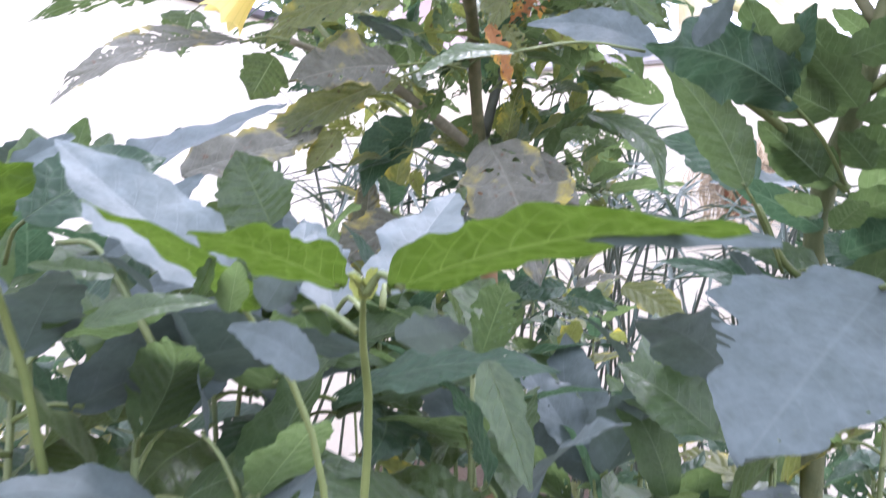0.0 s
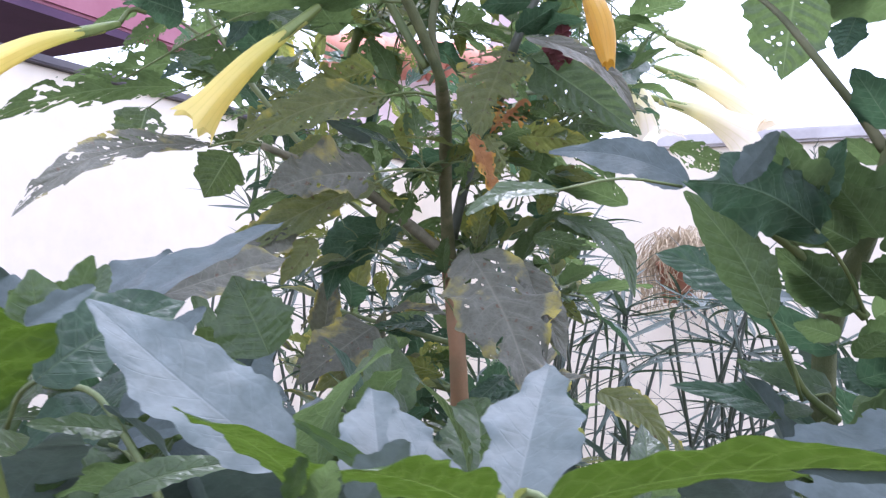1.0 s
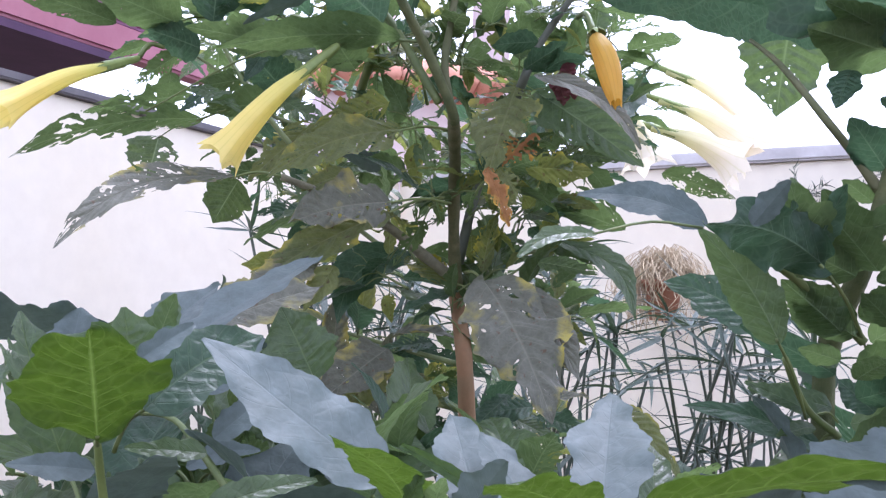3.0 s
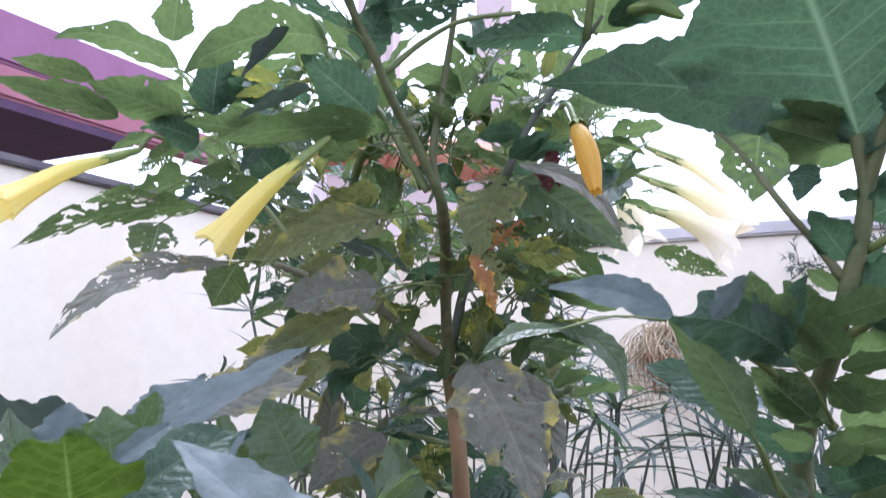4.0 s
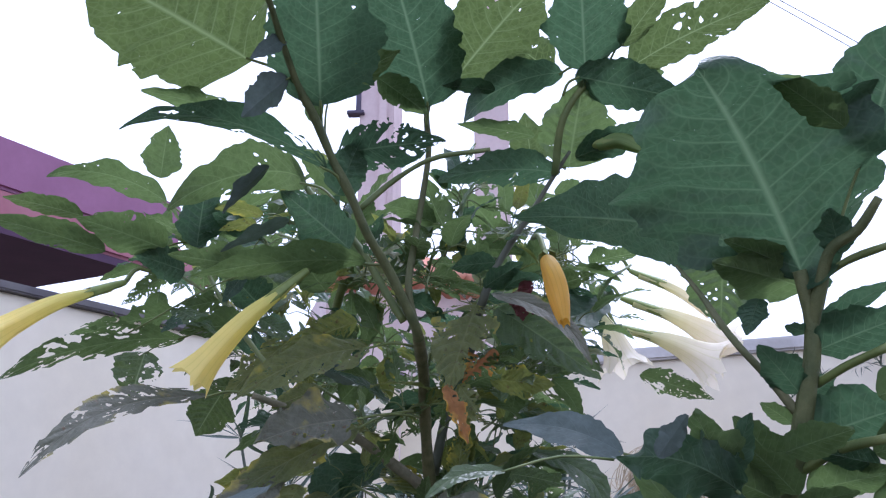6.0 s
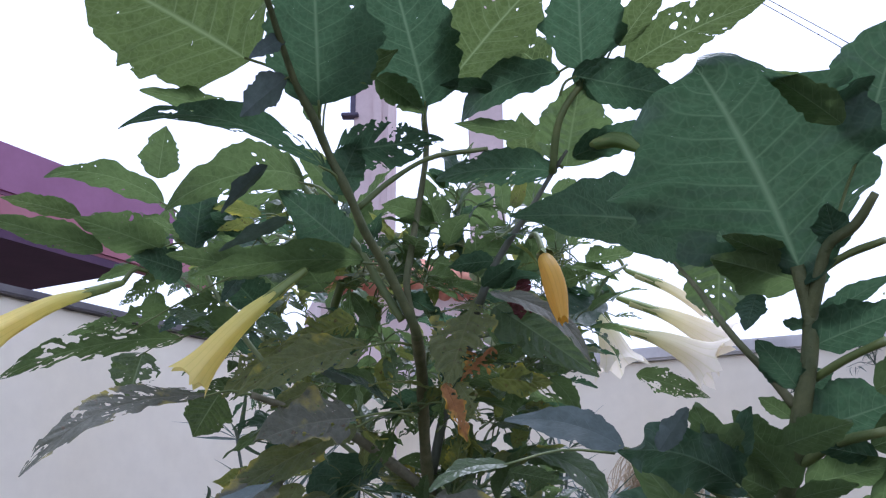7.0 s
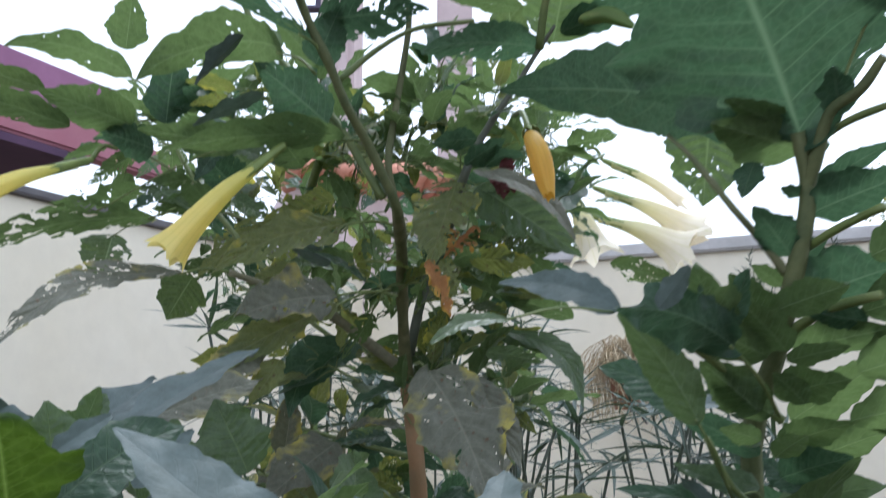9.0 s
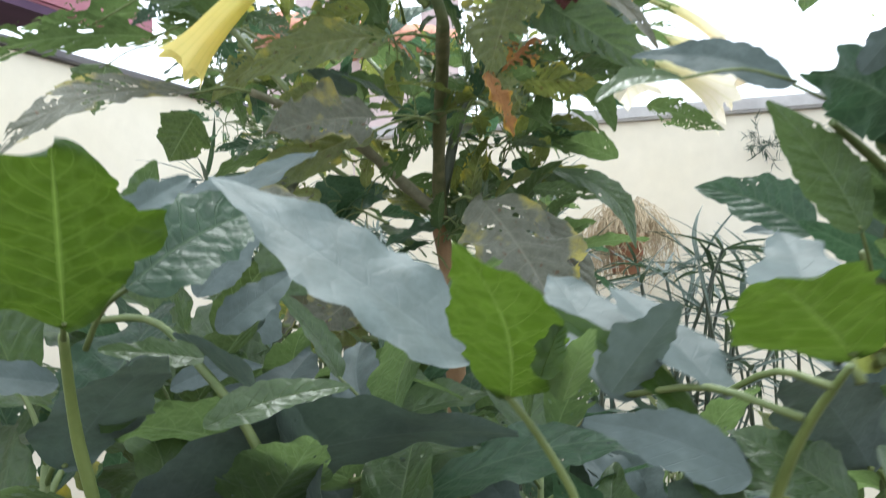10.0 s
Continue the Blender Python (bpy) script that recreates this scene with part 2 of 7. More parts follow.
def mesh_from(name, verts, faces, uvs=None):
    me = bpy.data.meshes.new(name)
    me.from_pydata(verts, [], faces)
    if uvs is not None:
        layer = me.uv_layers.new(name="UVMap")
        flat = np.asarray(uvs, dtype=np.float32)[[l.vertex_index for l in me.loops]]
        layer.data.foreach_set("uv", flat.ravel())
    me.update()
    return me


def box(name, sx, sy, sz, mat, parent, m, bevel=0.01, label=""):
    """A block standing on its own origin, with eased edges."""
    bm = bmesh.new()
    bmesh.ops.create_cube(bm, size=1.0, matrix=Matrix.Translation((0, 0, sz / 2)) @ Matrix.Diagonal((sx, sy, sz, 1)))
    if bevel:
        bmesh.ops.bevel(bm, geom=bm.edges[:], offset=bevel, segments=2, affect="EDGES")
    me = bpy.data.meshes.new(name)
    bm.to_mesh(me)
    bm.free()
    return part(name, me, mat, parent, m, label)


def curve_points(pts, per=5):
    """Points of a smooth line through the given ones."""
    ps = [Vector(p) for p in pts]
    if len(ps) == 2:
        return [ps[0].lerp(ps[1], i / per) for i in range(per + 1)]
    gap = [max((ps[i + 1] - ps[i]).length, 1e-6) for i in range(len(ps) - 1)]
    way = [(ps[i + 1] - ps[i]) / gap[i] for i in range(len(ps) - 1)]
    tan = [way[0]] + [(way[i] * gap[i - 1] + way[i - 1] * gap[i]) / (gap[i] + gap[i - 1]) for i in range(1, len(way))] + [way[-1]]
    out = []
    for i in range(len(ps) - 1):
        for k in range(per):
            t = k / per
            u, v = t * t, t ** 3
            out.append(ps[i] * (2 * v - 3 * u + 1) + tan[i] * gap[i] * (v - 2 * u + t) + ps[i + 1] * (3 * u - 2 * v) + tan[i + 1] * gap[i] * (v - u))
    return out + [ps[-1]]


def tube_mesh(name, pts, r0, r1, sides=9, bumps=0.0, per=5):
    """A tapered, slightly knotty rod along a smooth line."""
    line = curve_points(pts, per)
    n = len(line)
    verts, faces = [], []
    ref = Vector((0.3, 0.8, 0.52)).normalized()
    for i, p in enumerate(line):
        tan = (line[min(i + 1, n - 1)] - line[max(i - 1, 0)]).normalized()
        a = tan.cross(ref).normalized()
        b = tan.cross(a)
        r = r0 + (r1 - r0) * i / (n - 1)
        r *= 1 + bumps * (noise.noise(p * 31) + 2.2 * max(0.0, noise.noise(p * 23 + Vector((3, 5, 8))) - 0.1))
        for k in range(sides):
            w = 2 * math.pi * k / sides
            verts.append(p + (a * math.cos(w) + b * math.sin(w)) * r)
    for i in range(n - 1):
        for k in range(sides):
            j = (k + 1) % sides
            faces.append((i * sides + k, i * sides + j, (i + 1) * sides + j, (i + 1) * sides + k))
    faces.append(tuple(range(sides - 1, -1, -1)))
    faces.append(tuple(range((n - 1) * sides, n * sides)))
    return smooth(mesh_from(name, [v[:] for v in verts], faces))


def stem(plant, name, mat, r0, r1, *pts, bumps=0.15, label=""):
    return part(name, tube_mesh(name, pts, r0, r1, bumps=bumps), mat, plant, None, label)


def rounded_rims(verts, faces, cols):
    """Eases the corners of gnawed holes and bites."""
    seen = {}
    for f in faces:
        for k in range(4):
            e = (f[k], f[(k + 1) % 4])
            e = e if e[0] < e[1] else (e[1], e[0])
            seen[e] = seen.get(e, 0) + 1
    near = {}
    for (a, b), n in seen.items():
        if n == 1:
            near.setdefault(a, []).append(b)
            near.setdefault(b, []).append(a)
    last = len(verts) - cols
    for _ in range(3):
        moved = {}
        for v, ns in near.items():
            if cols <= v < last and 0 < v % cols < cols - 1 and len(ns) > 1:
                moved[v] = tuple(0.4 * verts[v][c] + 0.6 * sum(verts[n][c] for n in ns) / len(ns) for c in range(3))
        for v, p in moved.items():
            verts[v] = p
    return verts


def leaf_mesh(name, length, width, droop=0.5, fold=0.18, wave=0.03, eaten=0.0, seed=0, teeth=7, nl=36, nw=7, round_base=0.62, bites=0.0, flat=1.0, bend=None, tip_run=1.05):
    """A blade with a creased midrib, puffed quilting between its side veins, wavy toothed edge, a droop along it and gnawed holes."""
    rnd = random.Random(seed)
    ph, ph2 = rnd.uniform(0, 6.28), rnd.uniform(0, 6.28)
    shift = Vector((rnd.uniform(0, 90), rnd.uniform(0, 90), rnd.uniform(0, 90)))
    side_bend = rnd.uniform(-0.07, 0.07) if bend is None else bend
    quilt = rnd.uniform(0.022, 0.042) * flat
    skew = rnd.uniform(-0.12, 0.12)
    pos, py, pz = [], 0.0, 0.0
    for i in range(nl + 1):
        pos.append((py, pz))
        a = -droop * (i / nl - 0.5)
        py, pz = py + math.cos(a), pz + math.sin(a)
    sy = length / pos[-1][0]
    tilt = pos[-1][1] / pos[-1][0]
    peak = max((i / 100) ** round_base * (1 - i / 100) ** tip_run for i in range(101))
    verts, uvs = [], []
    for i in range(nl + 1):
        s = i / nl
        y, z = pos[i][0] * sy, (pos[i][1] - tilt * pos[i][0]) * sy
        w = 0.5 * width * (max(s, 0.0) ** round_base * (1 - s) ** tip_run) / peak + 0.0012
        for j in range(-nw, nw + 1):
            u = j / nw
            au = abs(u)
            tooth = 1 + skew * u + 0.10 * au ** 4 * (abs((s * teeth + 0.3 * (u > 0) + 0.35 * noise.noise(Vector((s * 6, u, ph)))) % 1.0 - 0.5) * 2 - 0.5) * (teeth > 0) + 0.26 * au * noise.noise(Vector((s * 5, u * 2, ph))) + 0.07 * au ** 3 * noise.noise(Vector((s * 26, u * 2, ph2)))
            x = u * w * tooth
            q = (s * 9 - 1.9 * au ** 1.25) % 1.0
            puff = quilt * width * (math.sin(math.pi * q) ** 0.7 - 0.5) * min(1, 6 * au) * (1 - au ** 3) * min(1, 5 * s) * min(1, 5 * (1 - s))
            lift = fold * abs(x) + puff + wave * width * au * au * (math.sin(s * 15 + ph + (2.1 if u > 0 else 0)) + 0.6 * math.sin(s * 31 + ph2 + u))
            verts.append((x + side_bend * length * math.sin(math.pi * s), y, z + lift))
            uvs.append((0.5 + 0.5 * u, s))
    cols = 2 * nw + 1
    faces = []
    for i in range(nl):
        for j in range(cols - 1):
            s, u = (i + 0.5) / nl, (j + 0.5) / nw - 1
            if eaten or bites:
                p = Vector((u * 0.5 * width * 60, s * length * 60, 0)) + shift
                v = Vector((abs(u) * width * 24, 1.9 * (9 * s - 1.9 * abs(u) ** 1.25), 7 * (u > 0))) + shift
                hole = noise.noise(v * 1.3) * 0.42 + noise.noise(v * 2.9) * 0.34 + noise.noise(p * 4.2) * 0.42 + noise.noise(p * 0.42) * 0.42 + 0.12 * abs(u) - max(0, 0.12 - abs(u)) * 6
                edge = noise.noise(p * 0.33) + 0.5 * abs(u) ** 2 - max(0, 0.1 - abs(u)) * 6
                if hole > 0.56 - 0.85 * eaten or edge > 1.15 - bites:
                    continue
            a = i * cols + j
            faces.append((a, a + 1, a + cols + 1, a + cols))
    if eaten or bites:
        verts = rounded_rims(verts, faces, cols)
    return smooth(mesh_from(name, verts, faces, uvs))


leaf_count = [0]


def leaf_pose(base, tip, roll):
    """The blade lies along y, its upper face along z; roll turns it about its own length from the way that faces most upwards."""
    b, t = Vector(base), Vector(tip)
    y = (t - b).normalized()
    up = Vector((0, 0, 1)) if abs(y.z) < 0.985 else Vector((0, -1, 0))
    x = y.cross(up).normalized()
    z = x.cross(y)
    c, s = math.cos(radians(roll)), math.sin(radians(roll))
    x, z = x * c - z * s, z * c + x * s
    m = Matrix((x, y, z)).transposed().to_4x4()
    m.translation = b
    return m, (t - b).length


def leaf(plant, tone, base, tip, width, roll, droop=0.5, eaten=0.0, fold=0.18, wave=0.03, bites=0.0, stalk=None, bend=None, shape=(0.62, 1.05)):
    """One leaf with its stalk, which ends at the point stalk."""
    leaf_count[0] += 1
    m, length = leaf_pose(base, tip, roll)
    me = leaf_mesh("leaf", length, width, droop, fold, wave, eaten, leaf_count[0], bites=bites, bend=bend, round_base=shape[0], tip_run=shape[1], flat={"grey": 0.2, "old": 1.7, "deep": 1.2}.get(tone, 1.0), nl=(100 if eaten > 0.15 else 76) if length > 0.1 else 50, nw=(17 if eaten > 0.15 else 13) if eaten and length > 0.1 else 8)
    ob = part("leaf", me, LEAF[tone], plant, m)
    if stalk is not None:
        b = Vector(base)
        mid = (b + Vector(stalk)) / 2 + Vector((0, 0, 0.006))
        part("leaf_stalk", tube_mesh("leaf_stalk", [stalk, mid, b + (Vector(tip) - b) * 0.04], min(0.0026, 0.009 * length + 0.0006), min(0.0018, 0.008 * length + 0.0004), 6, per=3), M_STALK if length > 0.14 else M_STEM, ob, None)
    return ob


def random_leaf(plant, tones, base, heading, length, rnd, droop=0.7, eaten=0.0, stalk=None, ratio=0.40):
    """A leaf that grows from base along heading, its face towards the sky with some chance."""
    h = Vector(heading).normalized()
    tip = Vector(base) + h * length
    leaf(plant, rnd.choice(tones), base, tip, length * ratio * rnd.uniform(0.8, 1.15), rnd.uniform(-38, 38), droop * rnd.uniform(0.6, 1.4), eaten if rnd.random() < 0.55 else 0.0,
         rnd.uniform(0.05, 0.4), rnd.uniform(0.02, 0.06), 0.0, stalk)


def whorl(plant, top, axis, count, length, rnd, tones, eaten=0.1, spread=(25, 95)):
    """Leaves set in a spiral round the end of a shoot, the young ones upright at its heart."""
    a = Vector(axis).normalized()
    side = a.cross(Vector((0.3, 0.9, 0.1))).normalized()
    for i in range(count):
        turn = Matrix.Rotation(i * 2.4 + rnd.uniform(-0.3, 0.3), 3, a)
        lean = radians(spread[0] + (spread[1] - spread[0]) * (i + 0.5) / count + rnd.uniform(-8, 8))
        way = a * math.cos(lean) + (turn @ side) * math.sin(lean)
        way.z -= 0.12
        root = Vector(top) - a * 0.012 * i
        base = root + way * rnd.uniform(0.02, 0.05)
        random_leaf(plant, tones, base, way, length * rnd.uniform(0.6, 1.1) * (0.55 + 0.45 * min(1, (i + 1) / 3)), rnd, eaten=eaten, stalk=root)


def shoot(plant, start, end, count, length, rnd, tones, r=0.007, eaten=0.1, mat=None):
    """A side shoot with leaves along it and a whorl at its end."""
    s, e = Vector(start), Vector(end)
    mid = s.lerp(e, 0.5) + Vector((rnd.uniform(-1, 1), rnd.uniform(-1, 1), rnd.uniform(-0.2, 1))) * 0.04 * (e - s).length
    stem(plant, "branch", mat or M_STEM, r, r * 0.6, s, mid, e)
    whorl(plant, e, e - mid, count, length, rnd, tones, eaten)
    for k in range(int(count * 0.6)):
        p = s.lerp(mid, rnd.uniform(0.5, 1)) if k % 2 else mid.lerp(e, rnd.random())
        way = Vector((rnd.uniform(-1, 1), rnd.uniform(-1, 1), rnd.uniform(-0.35, 0.5))).normalized()
        random_leaf(plant, tones, p + way * 0.04, way, length * rnd.uniform(0.6, 1.0), rnd, eaten=eaten, stalk=p)


def trumpet_mesh(name, axis_pts, r_neck, r_mouth, lobe, flare, seed=0, sides=40, sag=1.9, closed=0.0):
    """A ribbed funnel along a line, with five pointed lobes at its rim."""
    line = curve_points(axis_pts, 8)
    n = len(line)
    rnd = random.Random(seed)
    ph = rnd.uniform(0, 6.28)
    ref = Vector((0.31, 0.2, 0.93)).normalized()
    verts, uvs, faces = [], [], []
    for i, p in enumerate(line):
        s = i / (n - 1)
        tan = (line[min(i + 1, n - 1)] - line[max(i - 1, 0)]).normalized()
        a = tan.cross(ref).normalized()
        b = tan.cross(a)
        r = r_neck + (r_mouth - r_neck) * s ** sag
        r *= 1 - closed * max(0.0, (s - 0.55) / 0.45) ** 2
        for k in range(sides + 1):
            w = 2 * math.pi * k / sides
            rib = 0.5 + 0.5 * math.cos(5 * w + ph)
            point = rib ** 4
            rr = r * (1 + 0.10 * (rib - 0.5) * min(1, 3 * s)) * (1 + 0.04 * noise.noise(Vector((math.cos(w) * 3, math.sin(w) * 3, s * 4 + seed))))
            on = 0.0
            if s > 0.82:
                q = (s - 0.82) / 0.18
                rr += q ** 2 * flare * (0.45 + 0.8 * point)
                on = q ** 2 * lobe * (point - 0.25)
            verts.append((p + (a * math.cos(w) + b * math.sin(w)) * rr + tan * on)[:])
            uvs.append((k / sides, s))
    for i in range(n - 1):
        for k in range(sides):
            q = i * (sides + 1) + k
            faces.append((q, q + 1, q + sides + 2, q + sides + 1))
    return smooth(mesh_from(name, verts, faces, uvs))


flower_count = [0]


def flower(plant, tone, twig, base, mouth, r_mouth, flare, lobe=0.03, calyx=0.4, r_neck=0.008, sag=1.9, closed=0.0):
    """A hanging trumpet flower: stalk, long green calyx and petal funnel."""
    flower_count[0] += 1
    b, m = Vector(base), Vector(mouth)
    mid = b.lerp(m, 0.5) + Vector((0, 0, 0.012))
    stalk = part("flower", tube_mesh("flower", [twig, Vector(twig).lerp(b, 0.5) + Vector((0, 0, 0.015)), b], 0.0035, 0.0045, 7), M_STALK, plant, None, tone + " trumpet flower on a bent green stalk")
    part("corolla", trumpet_mesh("corolla", [b.lerp(m, 0.12), mid, m], r_neck, r_mouth, lobe, flare, flower_count[0], sag=sag, closed=closed), PETAL[tone], stalk, None, "ribbed " + tone + " petals")
    part("calyx", trumpet_mesh("calyx", [b, b.lerp(mid, calyx), b.lerp(mid, calyx * 2)], 0.005, r_neck + 0.0028, 0.02, 0.0005, flower_count[0] + 50, sag=0.6), M_CALYX, stalk, None, "pale green calyx")
    return stalk


def lathe(name, profile, sides=28):
    verts, faces = [], []
    for r, z in profile:
        verts += [(r * math.cos(2 * math.pi * k / sides), r * math.sin(2 * math.pi * k / sides), z) for k in range(sides)]
    for i in range(len(profile) - 1):
        for k in range(sides):
            j = (k + 1) % sides
            faces.append((i * sides + k, i * sides + j, (i + 1) * sides + j, (i + 1) * sides + k))
    return smooth(mesh_from(name, verts, faces))


def blade_mesh(length, width, droop, seed):
    return leaf_mesh("blade", length, width, droop, 0.5, 0.0, 0.0, seed, teeth=0, nl=9, nw=1, round_base=0.35)


BLADES = [blade_mesh(1.0, 0.042, d, i) for i, d in enumerate((0.1, 0.35, 0.7, 0.2, 0.5))]
for me in BLADES:
    me.materials.append(LEAF["blade"])


def culm(clump, foot, hub, count, length, rnd, up=0.25, r=0.0046):
    """One sedge stalk with a tilted wheel of narrow blades at its top."""
    f, h = Vector(foot), Vector(hub)
    lean = f.lerp(h, 0.55) + Vector((rnd.uniform(-1, 1), rnd.uniform(-1, 1), 0)) * 0.03
    rod = part("stalk", tube_mesh("stalk", [f, lean, h], r * 1.25, r, 6), M_CULM, clump)
    axis = ((h - lean).normalized() + Vector((rnd.uniform(-0.7, 0.7), rnd.uniform(-0.9, 0.3), 0))).normalized()
    side = axis.cross(Vector((0.3, 0.9, 0.1))).normalized()
    for i in range(count):
        out = Matrix.Rotation(2 * math.pi * i / count + rnd.uniform(-0.3, 0.3), 3, axis) @ side
        way = (out + axis * rnd.uniform(up - 0.35, up + 0.3)).normalized()
        size = length * rnd.uniform(0.5, 1.15)
        m, _ = leaf_pose(h, h + way, rnd.uniform(-40, 40))
        part("blade", BLADES[rnd.randrange(5)], None, rod, m @ Matrix.Diagonal((rnd.uniform(0.8, 1.4) * 0.3 / length * size, size, size, 1)))


def wall_weed(at, size, rnd):
    """A thin ferny weed rooted in the wall, hanging and spreading from one crown."""
    weed = thing("wall_weed", at, "thin dark ferny weed rooted in the cream wall", "weed", "wall weeds")
    c = Vector(at)
    for _ in range(7):
        way = Vector((rnd.uniform(-1, 1), rnd.uniform(-0.8, -0.1), rnd.uniform(-0.7, 1.0))).normalized() * size * rnd.uniform(0.6, 1.2)
        twig = part("twig", tube_mesh("twig", [c, c + way * 0.5 + Vector((0, 0, 0.02)), c + way], 0.002, 0.001, 5), M_CULM, weed)
        for k in range(9):
            p = c + way * (0.25 + 0.085 * k)
            out = (way.normalized() * 0.7 + Vector((rnd.uniform(-1, 1), rnd.uniform(-1, 1), rnd.uniform(-1, 1)))).normalized()
            m, _ = leaf_pose(p, p + out, rnd.uniform(-60, 60))
            part("leaflet", BLADES[k % 5], None, twig, m @ Matrix.Diagonal((0.14, 0.06, 0.06, 1)))


def far_tree(at, rnd):
    """A distant tree: trunk, limbs and a loose crown of small yellow-green leaves."""
    c = Vector(at)
    tree_far = thing("distant_tree", (c.x, c.y, 0), "distant tree with a loose yellow-green crown", "tree")
    part("trunk", tube_mesh("trunk", [(c.x, c.y, 0), (c.x + 0.05, c.y, c.z * 0.6), c], 0.09, 0.03, 9, 0.1), M_BARK, tree_far)
    verts, faces, uvs = [], [], []
    for i in range(16):
        way = Vector((rnd.gauss(0, 1), rnd.gauss(0, 1), rnd.uniform(-0.5, 1.1))) * 0.42
        end = c + way
        part("limb", tube_mesh("limb", [c - Vector((0, 0, 0.5)), c + way * 0.5, end], 0.018, 0.005, 6), M_BARK, tree_far)
        for k in range(90):
            p = end + Vector((rnd.gauss(0, 0.14), rnd.gauss(0, 0.14), rnd.gauss(0, 0.12)))
            a = Vector((rnd.uniform(-1, 1), rnd.uniform(-1, 1), rnd.uniform(-1, 0.4))).normalized() * rnd.uniform(0.03, 0.06)
            b = a.cross(Vector((rnd.uniform(-1, 1), rnd.uniform(-1, 1), 1))).normalized() * 0.014
            q = len(verts)
            verts += [p[:], (p + a * 0.5 + b)[:], (p + a)[:], (p + a * 0.5 - b)[:]]
            uvs += [(0.5, 0), (1, 0.5), (0.5, 1), (0, 0.5)]
            faces.append((q, q + 1, q + 2, q + 3))
    tagged(part("crown", mesh_from("crown", verts, faces, uvs), LEAF["old"], tree_far, None, "loose yellow-green leaves"), kind="stuff")


# ---- large structure ----
CORNER = Vector((0.049, 5.690, 0))
TURN = radians(30.828)
WALL_TOP = 2.319
ALONG_LEFT = Vector((-math.sin(TURN), -math.cos(TURN), 0))
ALONG_RIGHT = Vector((math.cos(TURN), -math.sin(TURN), 0))


def frame_at(origin, along, outward):
    """A pose whose x runs along, whose y points outward and whose z points up."""
    m = Matrix((along, outward, Vector((0, 0, 1)))).transposed().to_4x4()
    m.translation = origin
    return m


OUT_LEFT, OUT_RIGHT = -ALONG_RIGHT, -ALONG_LEFT
ground_me = bpy.data.meshes.new("ground")
bm = bmesh.new()
bmesh.ops.create_grid(bm, x_segments=90, y_segments=90, size=1.0)
for v in bm.verts:
    v.co.x, v.co.y = (900 * abs(c) ** 3.2 * (1 if c > 0 else -1) for c in v.co.xy)
    if v.co.length < 12:
        v.co.z = 0.025 * noise.noise(v.co * 2.1) + 0.012 * noise.noise(v.co * 9)
bm.to_mesh(ground_me)
bm.free()
smooth(ground_me).materials.append(M_SOIL)
tagged(new("ground", ground_me), "bare brown garden soil with clods", "ground", kind="structure")

wall_left = thing("wall_left", CORNER, "cream painted garden wall with a dark capping strip", "wall", kind="structure")
wall_right = thing("wall_right", CORNER, "cream painted garden wall with a grey cement coping", "wall", kind="structure")
LEFT_LEN, RIGHT_LEN = 8.0, 7.0
box("wall_body", LEFT_LEN, 0.18, WALL_TOP, M_WALL, wall_left, frame_at(CORNER + ALONG_LEFT * LEFT_LEN / 2 + OUT_LEFT * 0.09, ALONG_LEFT, OUT_LEFT), 0.008)
box("capping", LEFT_LEN, 0.25, 0.035, M_SLATE, wall_left, frame_at(CORNER + ALONG_LEFT * LEFT_LEN / 2 + OUT_LEFT * 0.09 + Vector((0, 0, WALL_TOP + 0.001)), ALONG_LEFT, OUT_LEFT), 0.006, "dark capping strip")
box("wall_body", RIGHT_LEN, 0.18, WALL_TOP, M_WALL, wall_right, frame_at(CORNER + ALONG_RIGHT * (RIGHT_LEN / 2 + 0.002) + OUT_RIGHT * 0.09, ALONG_RIGHT, OUT_RIGHT), 0.008)
box("coping", RIGHT_LEN, 0.26, 0.075, M_COPING, wall_right, frame_at(CORNER + ALONG_RIGHT * (RIGHT_LEN / 2 + 0.13) + OUT_RIGHT * 0.09 + Vector((0, 0, WALL_TOP + 0.001)), ALONG_RIGHT, OUT_RIGHT), 0.012, "grey cement coping")


# the neighbour's house behind the wall: deep magenta roof edge over a plum soffit with eave shadow in its colour
house = thing("house", CORNER + OUT_LEFT * 1.6, "neighbouring house with magenta roof edge and plum eaves coloured as in shadow", "house")
box("roof", 9.4, 0.10, 0.313, M_ROOF, house, frame_at(CORNER + ALONG_LEFT * 5.2 + OUT_LEFT * 1.6 + Vector((0, 0, 3.304)), ALONG_LEFT, OUT_LEFT), 0.02)
box("roof_trim", 9.8, 0.16, 0.196, M_ROOF_EDGE, house, frame_at(CORNER + ALONG_LEFT * 5.0 + OUT_LEFT * 1.62 + Vector((0, 0, 3.098)), ALONG_LEFT, OUT_LEFT), 0.02)
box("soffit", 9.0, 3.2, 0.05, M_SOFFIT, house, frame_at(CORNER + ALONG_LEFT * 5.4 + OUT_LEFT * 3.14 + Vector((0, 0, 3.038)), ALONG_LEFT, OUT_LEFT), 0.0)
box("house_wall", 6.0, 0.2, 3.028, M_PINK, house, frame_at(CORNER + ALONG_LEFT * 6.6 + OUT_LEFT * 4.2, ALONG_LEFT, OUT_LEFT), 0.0)

